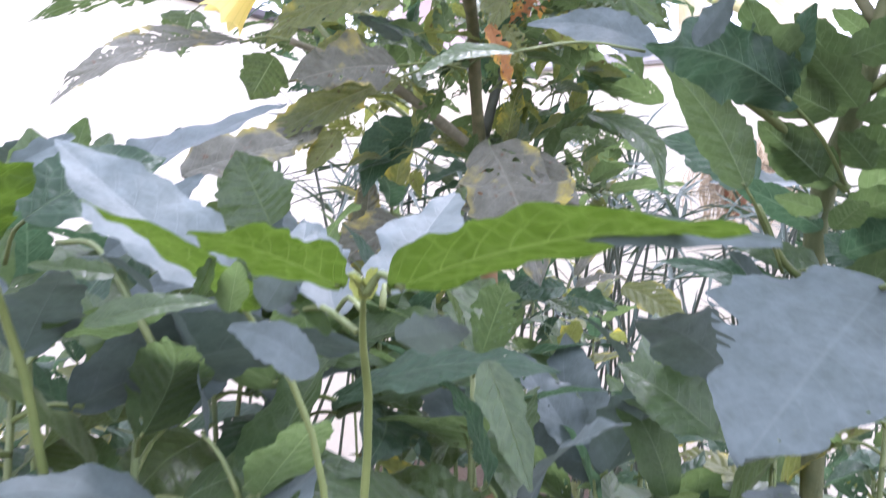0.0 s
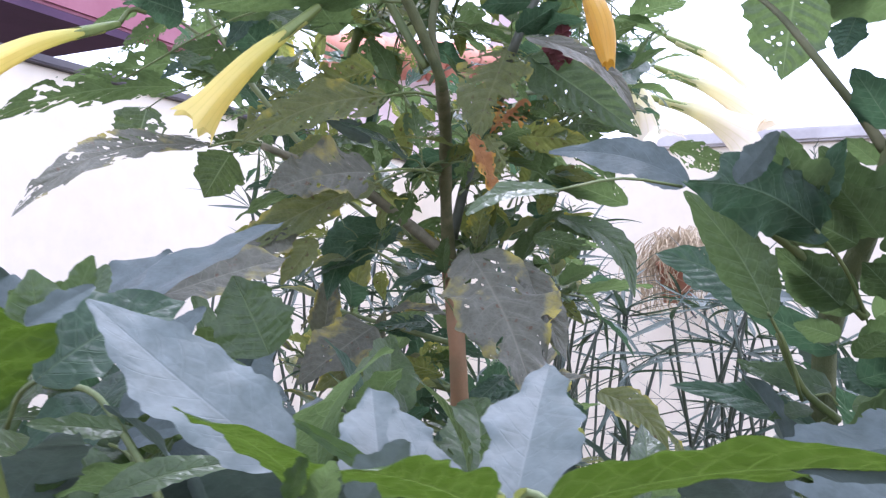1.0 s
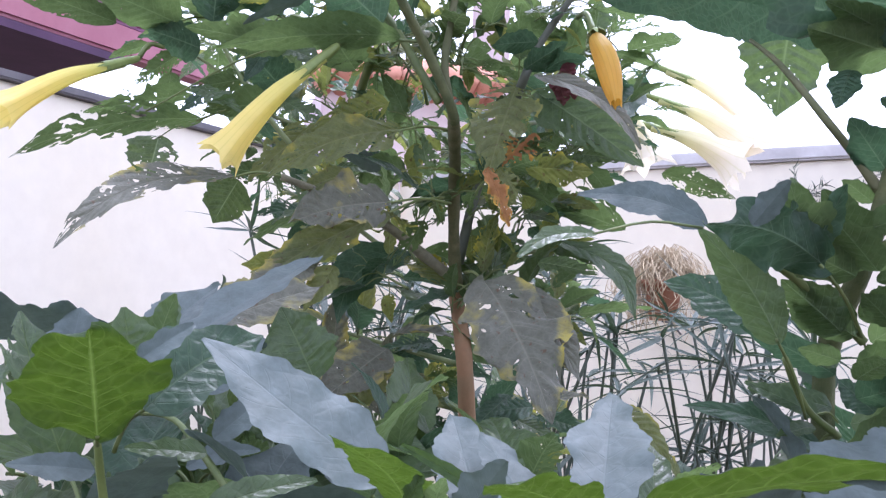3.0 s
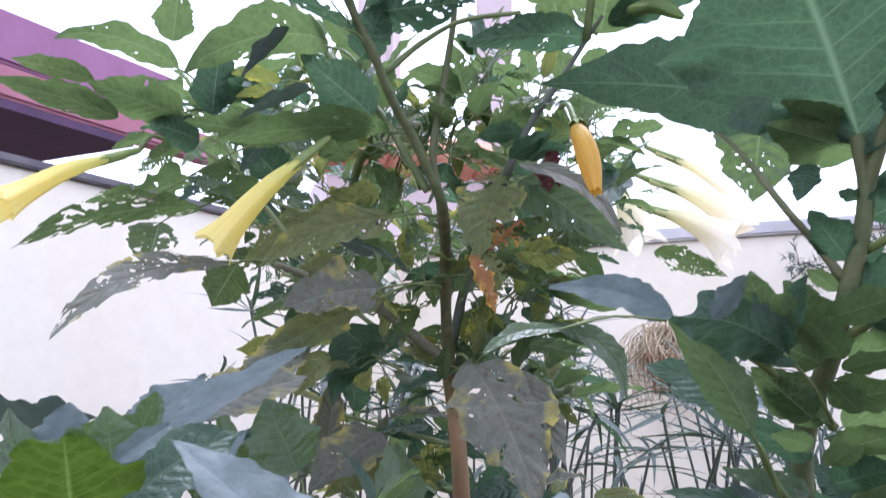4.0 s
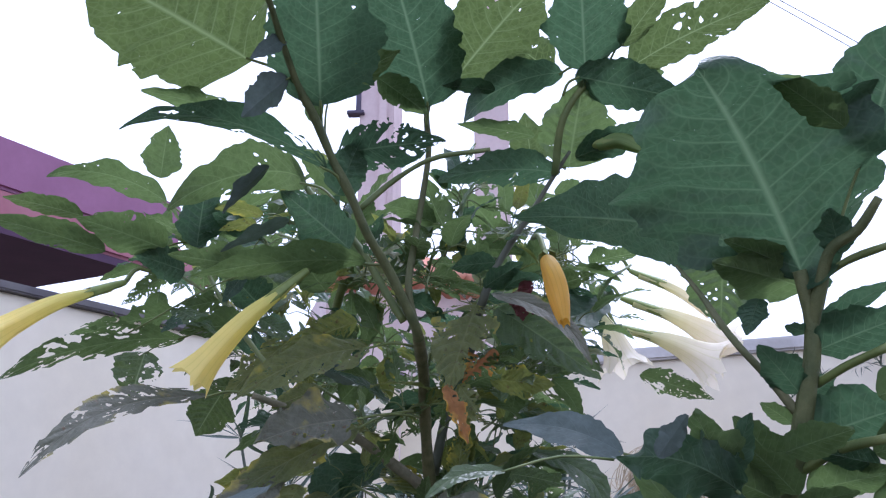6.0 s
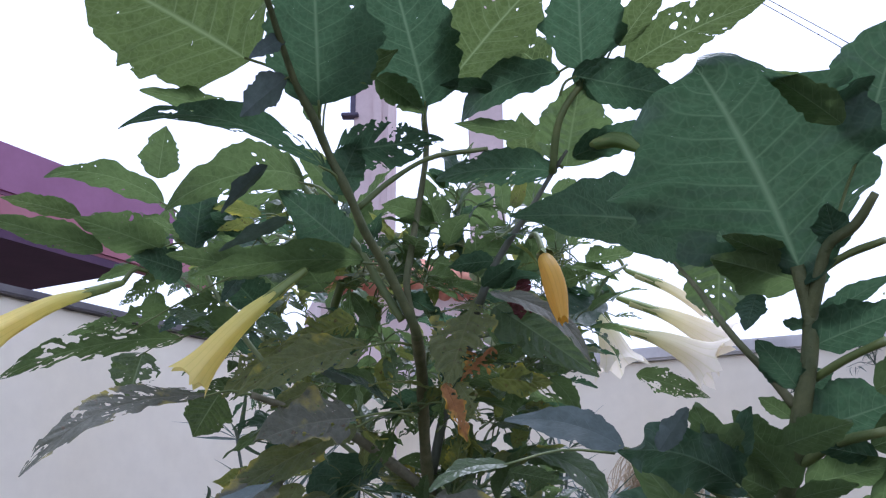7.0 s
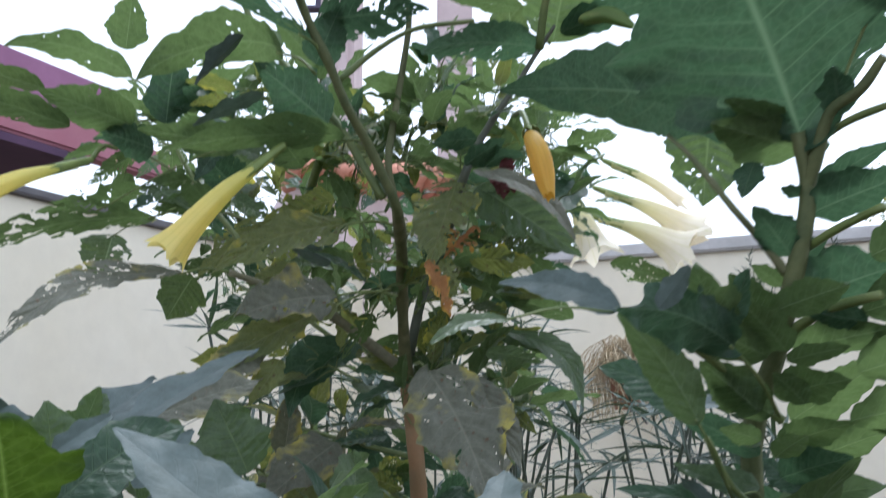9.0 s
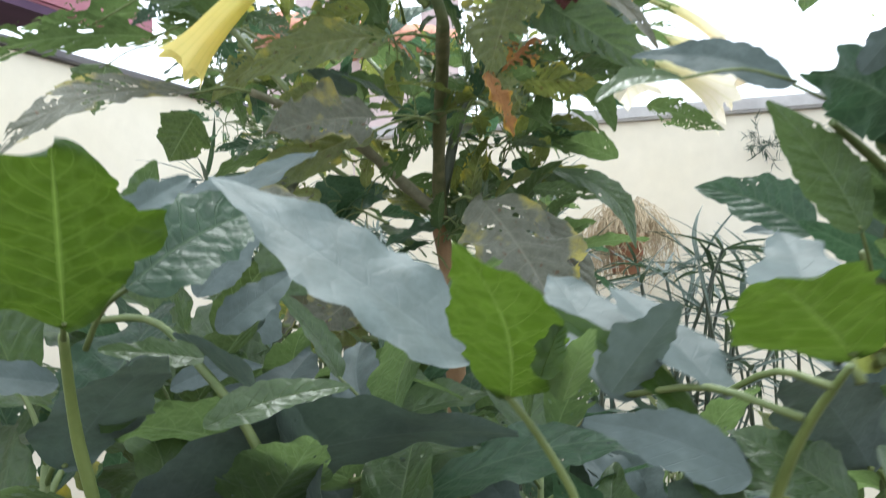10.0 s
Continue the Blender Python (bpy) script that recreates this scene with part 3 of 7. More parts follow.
tower = thing("apartment_building", (-0.27, 14.65, 0), "pale pink plastered building with a dark window strip", "building")
TOWER = Matrix.Translation((-0.27, 14.65, 0)) @ pose(0, 0, 0, 0, 0, -6)
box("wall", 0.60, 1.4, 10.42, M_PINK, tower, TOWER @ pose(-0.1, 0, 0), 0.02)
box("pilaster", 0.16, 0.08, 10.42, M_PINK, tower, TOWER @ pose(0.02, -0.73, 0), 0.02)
win = box("window", 0.09, 0.06, 1.9, M_FRAME, tower, TOWER @ pose(-0.42, -0.69, 8.07), 0.01, "tall dark window strip")
box("sill", 0.3, 0.2, 0.06, M_FRAME, win, TOWER @ pose(-0.46, -0.7, 8.00), 0.01)
stair = thing("stair_tower", (1.72, 15.41, 0), "pale pink plastered stair tower", "building")
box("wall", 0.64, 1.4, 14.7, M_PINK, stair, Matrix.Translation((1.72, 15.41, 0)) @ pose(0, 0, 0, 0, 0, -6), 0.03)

shed = thing("tiled_outbuilding", (-0.01, 9.70, 0), "low pink outbuilding with a pale terracotta tile roof", "house")
SHED = Matrix.Translation((-0.01, 9.70, 0)) @ pose(0, 0, 0, 0, 0, 12)
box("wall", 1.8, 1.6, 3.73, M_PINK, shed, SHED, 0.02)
roof_row = lathe("tile", [(0.0, -0.24), (0.088, -0.24), (0.098, 0.24), (0.0, 0.24)], 12)
for i in range(3):
    for k in range(12):
        part("tile", roof_row, M_CLAY, shed, SHED @ pose(-0.88 + 0.16 * k, -0.95 + 0.36 * i, 3.75 + 0.12 * i, 70, 0, 0))


# ---- the angel's trumpet tree ----
tree = thing("angels_trumpet_tree", (0.177, 1.696, 0.000), "angel's trumpet shrub with gnawed leaves and hanging trumpet flowers", "shrub")
stem(tree, "trunk", M_BARK_RED, 0.0165, 0.0125, (0.177, 1.696, 0.000), (0.140, 1.538, 1.316), (0.127, 1.496, 1.468), (0.116, 1.567, 1.580), label="russet peeling lower trunk")
stem(tree, "trunk", M_BARK_PALE, 0.0108, 0.0082, (0.122, 1.560, 1.568), (0.113, 1.530, 1.610), (0.104, 1.460, 1.680), (0.097, 1.360, 1.768), (0.086, 1.260, 1.811))
stem(tree, "branch", M_BARK_OLIVE, 0.0082, 0.0036, (0.088, 1.270, 1.805), (0.086, 1.260, 1.811), (0.064, 1.230, 1.855), (0.043, 1.210, 1.893), (0.012, 1.170, 1.937), (-0.011, 1.140, 1.984), (-0.034, 1.120, 2.025), (-0.056, 1.090, 2.070), (-0.077, 1.060, 2.104), (-0.092, 1.020, 2.139), (-0.105, 0.970, 2.173), (-0.116, 0.930, 2.201))
stem(tree, "branch", M_BARK, 0.0056, 0.0036, (0.083, 1.250, 1.818), (0.072, 1.240, 1.874), (0.079, 1.250, 1.936), (0.092, 1.260, 2.020), (0.101, 1.240, 2.095), (0.097, 1.220, 2.141), (0.119, 1.190, 2.201), (0.130, 1.170, 2.238))
stem(tree, "branch", M_BARK_GREY, 0.0095, 0.005, (0.122, 1.560, 1.584), (0.052, 1.500, 1.634), (-0.025, 1.400, 1.682), (-0.083, 1.340, 1.703), (-0.153, 1.300, 1.725))
stem(tree, "branch", M_STEM, 0.0066, 0.004, (0.066, 1.250, 1.826), (0.043, 1.250, 1.863), (-0.001, 1.270, 1.941), (-0.075, 1.300, 2.031), (-0.131, 1.300, 2.104), (-0.161, 1.300, 2.173))
stem(tree, "branch", M_STEM_PURPLE, 0.0088, 0.0025, (0.119, 1.540, 1.619), (0.149, 1.550, 1.744), (0.191, 1.500, 1.846), (0.185, 1.250, 1.869), (0.199, 1.250, 1.903), (0.221, 1.240, 1.940), (0.253, 1.220, 1.986), (0.285, 1.200, 2.037), (0.305, 1.180, 2.066))
stem(tree, "branch", M_STALK, 0.0085, 0.008, (-0.066, 1.600, 1.862), (-0.052, 1.520, 1.908), (-0.038, 1.480, 1.940), label="pale cut stub")
stem(tree, "branch", M_STEM, 0.0045, 0.003, (0.002, 1.160, 1.965), (0.050, 1.160, 2.009), (0.097, 1.150, 2.036), (0.185, 1.150, 2.054))
stem(tree, "branch", M_STEM, 0.006, 0.004, (0.285, 1.200, 2.037), (0.293, 1.160, 2.108), (0.339, 1.130, 2.175), (0.375, 1.100, 2.222))
stem(tree, "branch", M_STEM, 0.0045, 0.003, (-0.080, 1.350, 1.705), (-0.208, 1.420, 1.857), (-0.290, 1.500, 1.993), (-0.317, 1.520, 2.094))
stem(tree, "branch", M_STEM, 0.0022, 0.0014, (0.043, 1.220, 1.902), (-0.069, 1.280, 1.921), (-0.201, 1.360, 1.918), (-0.379, 1.420, 1.837))
stem(tree, "branch", M_STEM, 0.0045, 0.003, (0.191, 1.500, 1.846), (0.337, 1.700, 1.917), (0.491, 1.860, 2.026), (0.594, 1.950, 2.102))
leaf(tree, "fresh", (-0.141, 1.070, 2.142), (-0.289, 0.860, 2.141), 0.198, 29, shape=(0.5, 0.85), eaten=0.05, fold=0.1, bites=0.1, bend=0.0, droop=0.2, stalk=(-0.081, 1.060, 2.108))
leaf(tree, "green", (-0.163, 1.100, 2.079), (-0.279, 1.060, 2.092), 0.038, 30, eaten=0.05, bites=0.25, bend=0.0, droop=0.2)
leaf(tree, "deep", (-0.039, 1.110, 2.007), (-0.253, 0.920, 1.975), 0.040, 29, eaten=0.3, bites=0.45, fold=0.4, droop=1.48, bend=0.0, stalk=(-0.015, 1.140, 1.984))
leaf(tree, "grey", (-0.090, 1.020, 2.149), (-0.125, 0.980, 2.098), 0.020, -77, bend=0.0, droop=0.2)
leaf(tree, "grey", (-0.089, 1.050, 2.108), (-0.139, 1.020, 2.038), 0.042, 68, bend=0.0, droop=0.2, stalk=(-0.077, 1.060, 2.104))
leaf(tree, "green", (-0.055, 1.100, 2.068), (-0.075, 1.080, 2.141), 0.028, 26, bend=0.0, droop=0.2)
leaf(tree, "deep", (-0.048, 1.080, 2.083), (-0.046, 0.920, 2.208), 0.147, 0, shape=(0.55, 0.85), eaten=0.03, fold=0.12, bend=0.0, droop=0.2, stalk=(-0.048, 1.110, 2.050))
leaf(tree, "fresh", (-0.045, 1.130, 2.122), (0.057, 1.080, 2.169), 0.056, -23, eaten=0.03, bend=0.0, droop=0.2, stalk=(-0.046, 1.130, 2.063))
leaf(tree, "deep", (0.100, 1.200, 2.141), (0.040, 1.000, 2.266), 0.152, -0, shape=(0.55, 0.85), eaten=0.03, fold=0.12, bend=0.0, droop=0.2, stalk=(0.096, 1.220, 2.118))
leaf(tree, "green", (0.025, 1.160, 2.167), (0.098, 1.200, 2.130), 0.046, -34, eaten=0.03, bend=0.0, droop=0.2)
leaf(tree, "deep", (-0.026, 1.130, 2.036), (0.120, 1.100, 2.045), 0.078, -36, eaten=0.38, bites=0.35, bend=0.0, droop=0.2)
leaf(tree, "deep", (-0.027, 1.140, 1.980), (0.005, 1.120, 2.054), 0.059, -29, eaten=0.05, bend=0.0, droop=0.2)
leaf(tree, "green", (-0.075, 1.180, 2.013), (-0.272, 1.200, 1.974), 0.078, 43, eaten=0.06, bites=0.2, droop=2.47, bend=0.0, stalk=(-0.028, 1.160, 1.974))
leaf(tree, "green", (-0.344, 1.400, 2.097), (-0.327, 1.360, 2.175), 0.062, 0, bites=0.3, eaten=0.08, bend=0.0, droop=0.2)
leaf(tree, "green", (-0.359, 1.500, 2.089), (-0.523, 1.380, 2.090), 0.057, 36, eaten=0.05, bites=0.3, droop=1.66, bend=0.0, stalk=(-0.314, 1.500, 2.045))
leaf(tree, "green", (-0.352, 1.500, 2.001), (-0.468, 1.380, 2.020), 0.079, 39, eaten=0.05, bites=0.2, bend=0.0, droop=0.2, stalk=(-0.312, 1.520, 2.020))
leaf(tree, "fresh", (-0.472, 1.420, 2.035), (-0.560, 1.320, 2.033), 0.038, 37, fold=0.3, bend=0.0, droop=0.2)
leaf(tree, "green", (-0.429, 1.420, 1.975), (-0.578, 1.300, 1.995), 0.053, 38, eaten=0.05, bites=0.2, bend=0.0, droop=0.2)
leaf(tree, "deep", (-0.287, 1.450, 1.991), (-0.270, 1.420, 2.115), 0.076, 0, bites=0.15, bend=0.0, droop=0.2)
leaf(tree, "grey", (-0.131, 1.200, 2.044), (-0.197, 1.220, 1.977), 0.030, 12, fold=0.5, bend=0.0, droop=0.2)
leaf(tree, "green", (-0.302, 1.500, 2.022), (-0.154, 1.420, 2.082), 0.057, -26, bites=0.3, bend=0.0, droop=0.2)
leaf(tree, "grey", (-0.112, 1.300, 1.994), (-0.214, 1.300, 1.942), 0.032, 21, bend=0.0, droop=0.2)
leaf(tree, "deep", (-0.014, 1.240, 1.931), (-0.119, 1.240, 2.020), 0.082, 60, eaten=0.08, bites=0.3, bend=0.0, droop=0.2)
leaf(tree, "green", (-0.030, 1.200, 2.004), (-0.093, 1.200, 2.074), 0.045, 60, bites=0.3, bend=0.0, droop=0.2)
leaf(tree, "green", (-0.155, 1.350, 1.925), (-0.307, 1.350, 1.951), 0.062, 47, eaten=0.1, bites=0.35, bend=0.0, droop=0.2)
leaf(tree, "deep", (-0.317, 1.500, 1.962), (-0.408, 1.500, 1.992), 0.068, 51, bites=0.3, bend=0.0, droop=0.2)
leaf(tree, "green", (0.010, 1.220, 1.908), (-0.231, 1.200, 1.877), 0.057, 40, eaten=0.15, bites=0.4, droop=0.54, bend=0.0)
leaf(tree, "deep", (-0.176, 1.500, 1.893), (-0.234, 1.450, 1.950), 0.075, 35, eaten=0.1, bites=0.3, bend=0.0, droop=0.2)
leaf(tree, "green", (-0.164, 1.600, 1.957), (-0.252, 1.600, 2.033), 0.070, 60, eaten=0.15, bites=0.3, bend=0.0, droop=0.2)
leaf(tree, "fresh", (0.136, 1.190, 2.179), (0.243, 1.020, 2.243), 0.135, -10, shape=(0.6, 0.9), eaten=0.06, bend=0.0, droop=0.2, stalk=(0.120, 1.200, 2.151))
leaf(tree, "fresh", (0.285, 1.200, 2.203), (0.220, 1.180, 2.245), 0.065, 32, eaten=0.2, bites=0.2, bend=0.0, droop=0.2)
leaf(tree, "deep", (0.322, 1.130, 2.167), (0.286, 0.970, 2.253), 0.115, -0, shape=(0.6, 0.9), eaten=0.04, fold=0.25, bend=0.0, droop=0.2, stalk=(0.312, 1.160, 2.127))
leaf(tree, "fresh", (0.369, 1.100, 2.193), (0.419, 1.020, 2.246), 0.044, -18, bend=0.0, droop=0.2, stalk=(0.357, 1.120, 2.183))
leaf(tree, "fresh", (0.389, 1.140, 2.181), (0.542, 1.000, 2.208), 0.076, -28, eaten=0.12, bites=0.1, bend=0.024, droop=0.2, stalk=(0.343, 1.130, 2.173))
leaf(tree, "deep", (0.307, 1.130, 2.161), (0.452, 1.080, 2.102), 0.073, -42, bites=0.2, bend=-0.011, droop=0.2, stalk=(0.290, 1.140, 2.134))
leaf(tree, "green", (0.306, 1.200, 2.048), (0.320, 1.130, 2.157), 0.110, -9, eaten=0.06, bites=0.15, bend=0.0, droop=0.2)
leaf(tree, "deep", (0.315, 1.190, 2.060), (0.446, 1.120, 2.088), 0.049, -35, bend=0.0, droop=0.2)
leaf(tree, "green", (0.396, 1.160, 2.174), (0.440, 1.140, 2.175), 0.032, -33, bend=0.0, droop=0.2)
leaf(tree, "deep", (0.296, 1.160, 2.182), (0.149, 1.160, 2.099), 0.061, 40, bites=0.1, droop=1.78, bend=0.0, stalk=(0.318, 1.130, 2.173))
leaf(tree, "deep", (0.196, 1.170, 2.156), (0.118, 1.160, 2.157), 0.028, 23, bend=0.0, droop=0.2)
leaf(tree, "fresh", (0.283, 1.400, 2.128), (0.267, 1.360, 2.210), 0.061, 0, bend=0.0, droop=0.2)
leaf(tree, "green", (0.257, 1.200, 2.097), (0.140, 1.180, 2.106), 0.035, 24, eaten=0.08, bend=0.0, droop=0.2)
leaf(tree, "deep", (0.293, 1.200, 2.040), (0.110, 1.120, 1.994), 0.060, 42, eaten=0.12, bites=0.3, droop=0.78, bend=0.0, stalk=(0.302, 1.200, 2.046))
leaf(tree, "green", (0.320, 1.400, 2.081), (0.379, 1.360, 2.051), 0.054, -59, eaten=0.2, bites=0.3, bend=0.0, droop=0.2)
leaf(tree, "green", (0.291, 1.400, 2.056), (0.265, 1.380, 2.099), 0.045, 21, bend=0.0, droop=0.2)
leaf(tree, "green", (0.223, 1.450, 2.031), (0.161, 1.400, 2.080), 0.060, 23, eaten=0.2, bites=0.3, bend=0.0, droop=0.2)
leaf(tree, "fresh", (0.249, 1.500, 2.021), (0.195, 1.460, 2.055), 0.044, 27, eaten=0.1, bend=0.0, droop=0.2)
leaf(tree, "deep", (0.197, 1.220, 1.908), (0.131, 1.200, 1.894), 0.034, 44, bend=0.0, droop=0.2)
leaf(tree, "deep", (0.182, 1.240, 1.875), (0.238, 1.220, 1.909), 0.038, -36, bend=0.0, droop=0.2)
leaf(tree, "green", (-0.308, 1.500, 1.844), (-0.529, 1.300, 1.741), 0.063, 50, eaten=0.42, bites=0.45, droop=0.84, bend=0.0, stalk=(-0.205, 1.450, 1.863))
leaf(tree, "fresh", (-0.448, 1.760, 1.862), (-0.462, 1.740, 1.768), 0.092, -39, eaten=0.42, bites=0.4, bend=0.0, droop=0.2, stalk=(-0.359, 1.700, 1.883))
leaf(tree, "ashen", (-0.221, 1.320, 1.727), (-0.372, 1.060, 1.604), 0.054, -35, eaten=0.36, bites=0.4, wave=0.05, bend=0.118, droop=0.2, stalk=(-0.153, 1.300, 1.725))
leaf(tree, "fresh", (-0.311, 1.860, 1.794), (-0.358, 1.850, 1.703), 0.102, 72, eaten=0.15, bites=0.2, bend=0.0, droop=0.2)
leaf(tree, "green", (-0.336, 1.550, 1.897), (-0.501, 1.500, 1.849), 0.058, 45, eaten=0.4, bites=0.45, bend=0.0, droop=0.2)
leaf(tree, "old", (0.015, 1.260, 1.790), (-0.153, 1.160, 1.705), 0.065, -59, eaten=0.34, bites=0.45, wave=0.05, bend=0.065, droop=0.2, stalk=(0.089, 1.300, 1.797))
leaf(tree, "old", (-0.004, 1.300, 1.835), (-0.112, 1.280, 1.787), 0.055, 51, eaten=0.2, bites=0.4, bend=0.0, droop=0.2)
leaf(tree, "ashen", (0.002, 1.250, 1.687), (-0.124, 1.160, 1.648), 0.078, -59, eaten=0.24, bites=0.5, wave=0.09, bend=0.037, droop=0.2, stalk=(0.091, 1.350, 1.699))
leaf(tree, "old", (-0.000, 1.300, 1.678), (-0.183, 1.200, 1.566), 0.061, -47, eaten=0.26, bites=0.45, droop=0.4, bend=0.0, stalk=(0.082, 1.380, 1.711))
leaf(tree, "ashen", (-0.103, 1.250, 1.613), (-0.172, 1.150, 1.537), 0.065, -27, eaten=0.12, bites=0.3, wave=0.05, bend=0.0, droop=0.2)
leaf(tree, "deep", (0.036, 1.660, 1.644), (-0.087, 1.600, 1.512), 0.093, -49, bites=0.2, bend=0.2, droop=0.2)
leaf(tree, "old", (-0.131, 1.500, 1.610), (-0.231, 1.450, 1.605), 0.051, 53, eaten=0.1, bend=0.0, droop=0.2)
leaf(tree, "ashen", (0.126, 1.200, 1.582), (0.185, 1.020, 1.422), 0.112, 16, eaten=0.2, bites=0.4, wave=0.09, fold=0.1, bend=-0.025, droop=0.2, stalk=(0.123, 1.450, 1.600))
leaf(tree, "ashen", (0.189, 1.220, 1.574), (0.223, 1.060, 1.463), 0.048, 4, eaten=0.12, bites=0.4, wave=0.05, bend=0.0, droop=0.2)
leaf(tree, "ashen", (0.002, 1.400, 1.480), (-0.095, 1.300, 1.405), 0.085, -32, eaten=0.12, bites=0.3, wave=0.05, bend=0.0, droop=0.2)
leaf(tree, "old", (-0.005, 1.400, 1.437), (-0.076, 1.350, 1.391), 0.058, -38, eaten=0.1, bites=0.3, bend=0.0, droop=0.2)
leaf(tree, "old", (0.334, 1.400, 1.391), (0.422, 1.340, 1.315), 0.056, 42, eaten=0.08, bites=0.2, bend=-0.124, droop=0.2)
leaf(tree, "ashen", (0.189, 1.200, 1.857), (0.305, 1.100, 1.743), 0.033, 43, eaten=0.1, bites=0.35, bend=-0.137, droop=0.2)
leaf(tree, "green", (0.205, 1.280, 1.854), (0.338, 1.200, 1.737), 0.081, 63, eaten=0.22, bites=0.25, bend=0.0, droop=0.2)
leaf(tree, "old", (0.171, 1.240, 1.850), (0.122, 1.140, 1.710), 0.090, -10, eaten=0.32, bites=0.3, wave=0.05, bend=0.0, droop=0.2)
leaf(tree, "deep", (0.422, 1.500, 1.914), (0.290, 1.400, 1.832), 0.069, -48, bites=0.3, bend=0.0, droop=0.2)
leaf(tree, "green", (-0.052, 1.700, 1.759), (0.009, 1.700, 1.824), 0.061, -53, bend=0.0, droop=0.2)
leaf(tree, "grey", (-0.016, 1.500, 1.770), (-0.090, 1.500, 1.801), 0.039, 42, bend=0.0, droop=0.2)
leaf(tree, "dry", (0.121, 1.140, 1.721), (0.148, 1.120, 1.646), 0.024, 34, eaten=0.48, wave=0.16, bites=0.4, bend=0.0, droop=0.2)
leaf(tree, "old", (0.139, 1.160, 1.725), (0.167, 1.150, 1.680), 0.027, 64, eaten=0.3, wave=0.1, bites=0.3, bend=0.0, droop=0.2)
leaf(tree, "old", (0.129, 1.160, 1.698), (0.159, 1.140, 1.675), 0.030, 61, eaten=0.2, wave=0.12, bend=0.0, droop=0.2)
leaf(tree, "dry", (0.191, 1.200, 1.779), (0.145, 1.180, 1.729), 0.046, -55, eaten=0.6, wave=0.1, bites=0.4, bend=0.0, droop=0.2)
leaf(tree, "green", (0.284, 1.500, 1.656), (0.390, 1.420, 1.530), 0.054, 34, bites=0.2, eaten=0.08, bend=-0.232, droop=0.2)
leaf(tree, "green", (0.422, 1.600, 1.687), (0.273, 1.550, 1.727), 0.053, 40, eaten=0.1, bites=0.3, bend=0.0, droop=0.2)
leaf(tree, "green", (0.584, 1.900, 1.838), (0.728, 1.850, 1.781), 0.067, -47, eaten=0.45, bites=0.45, bend=0.0, droop=0.2)
leaf(tree, "green", (-0.053, 1.300, 1.882), (-0.089, 1.250, 1.921), 0.067, 25, bend=0.0, droop=0.2)
flower(tree, "yellow", (-0.065, 1.240, 1.923), (-0.074, 1.240, 1.899), (-0.225, 1.220, 1.739), 0.0225, 0.009, lobe=0.012, r_neck=0.006, sag=1.35, calyx=0.3)
flower(tree, "yellow", (-0.376, 1.500, 1.961), (-0.411, 1.480, 1.936), (-0.537, 1.270, 1.798), 0.0205, 0.008, lobe=0.012, r_neck=0.006, sag=1.35, calyx=0.3)
flower(tree, "gold", (0.255, 1.240, 1.951), (0.260, 1.160, 1.905), (0.264, 1.060, 1.789), 0.0165, 0.0, lobe=0.006, r_neck=0.01, calyx=0.12, sag=0.6, closed=0.6)
flower(tree, "white", (0.489, 1.900, 2.075), (0.495, 1.900, 1.996), (0.546, 1.880, 1.854), 0.043, 0.02, lobe=0.022, r_neck=0.01, sag=1.6)
flower(tree, "white", (0.509, 1.950, 2.001), (0.549, 1.950, 1.958), (0.756, 1.880, 1.856), 0.047, 0.03, lobe=0.03, r_neck=0.009, sag=2.1)
flower(tree, "white", (0.536, 2.000, 2.060), (0.578, 2.000, 2.035), (0.811, 1.950, 1.911), 0.042, 0.03, lobe=0.03, r_neck=0.009, sag=2.2)
flower(tree, "white", (0.567, 2.000, 2.129), (0.604, 2.000, 2.102), (0.772, 1.930, 1.982), 0.0135, 0.004, sag=1.0)
flower(tree, "pale green", (0.324, 1.200, 2.086), (0.337, 1.180, 2.077), (0.406, 1.140, 2.050), 0.0135, 0.0, lobe=0.006, r_neck=0.008, sag=0.6, calyx=0.3, closed=0.8)
leaf(tree, "dead", (0.236, 1.240, 1.875), (0.243, 1.250, 1.848), 0.021, -5, eaten=0.2, wave=0.12, bend=0.0, droop=0.2)
leaf(tree, "dead", (0.247, 1.240, 1.864), (0.254, 1.250, 1.837), 0.021, -4, eaten=0.2, wave=0.12, bend=0.0, droop=0.2)
leaf(tree, "dead", (0.226, 1.240, 1.869), (0.232, 1.250, 1.841), 0.021, -5, eaten=0.2, wave=0.12, bend=0.0, droop=0.2)
leaf(tree, "dead", (0.241, 1.240, 1.887), (0.248, 1.250, 1.860), 0.021, -4, eaten=0.2, wave=0.12, bend=0.0, droop=0.2)
leaf(tree, "dead", (0.232, 1.240, 1.855), (0.239, 1.250, 1.828), 0.021, -5, eaten=0.2, wave=0.12, bend=0.0, droop=0.2)
leaf(tree, "old", (-0.127, 1.485, 1.839), (-0.219, 1.421, 1.733), 0.057, -42, eaten=0.31, bites=0.45, wave=0.05, bend=0.0, droop=0.2)
leaf(tree, "old", (-0.058, 1.348, 1.741), (-0.127, 1.315, 1.708), 0.035, -57, eaten=0.17, bites=0.45, wave=0.05, bend=0.0, droop=0.2)
leaf(tree, "fresh", (-0.197, 1.532, 1.759), (-0.272, 1.502, 1.766), 0.037, 68, eaten=0.4, bites=0.42, wave=0.05, bend=0.0, droop=0.2)
leaf(tree, "green", (-0.014, 1.495, 1.866), (-0.115, 1.440, 1.792), 0.050, -73, eaten=0.26, bites=0.28, wave=0.05, bend=0.0, droop=0.2)
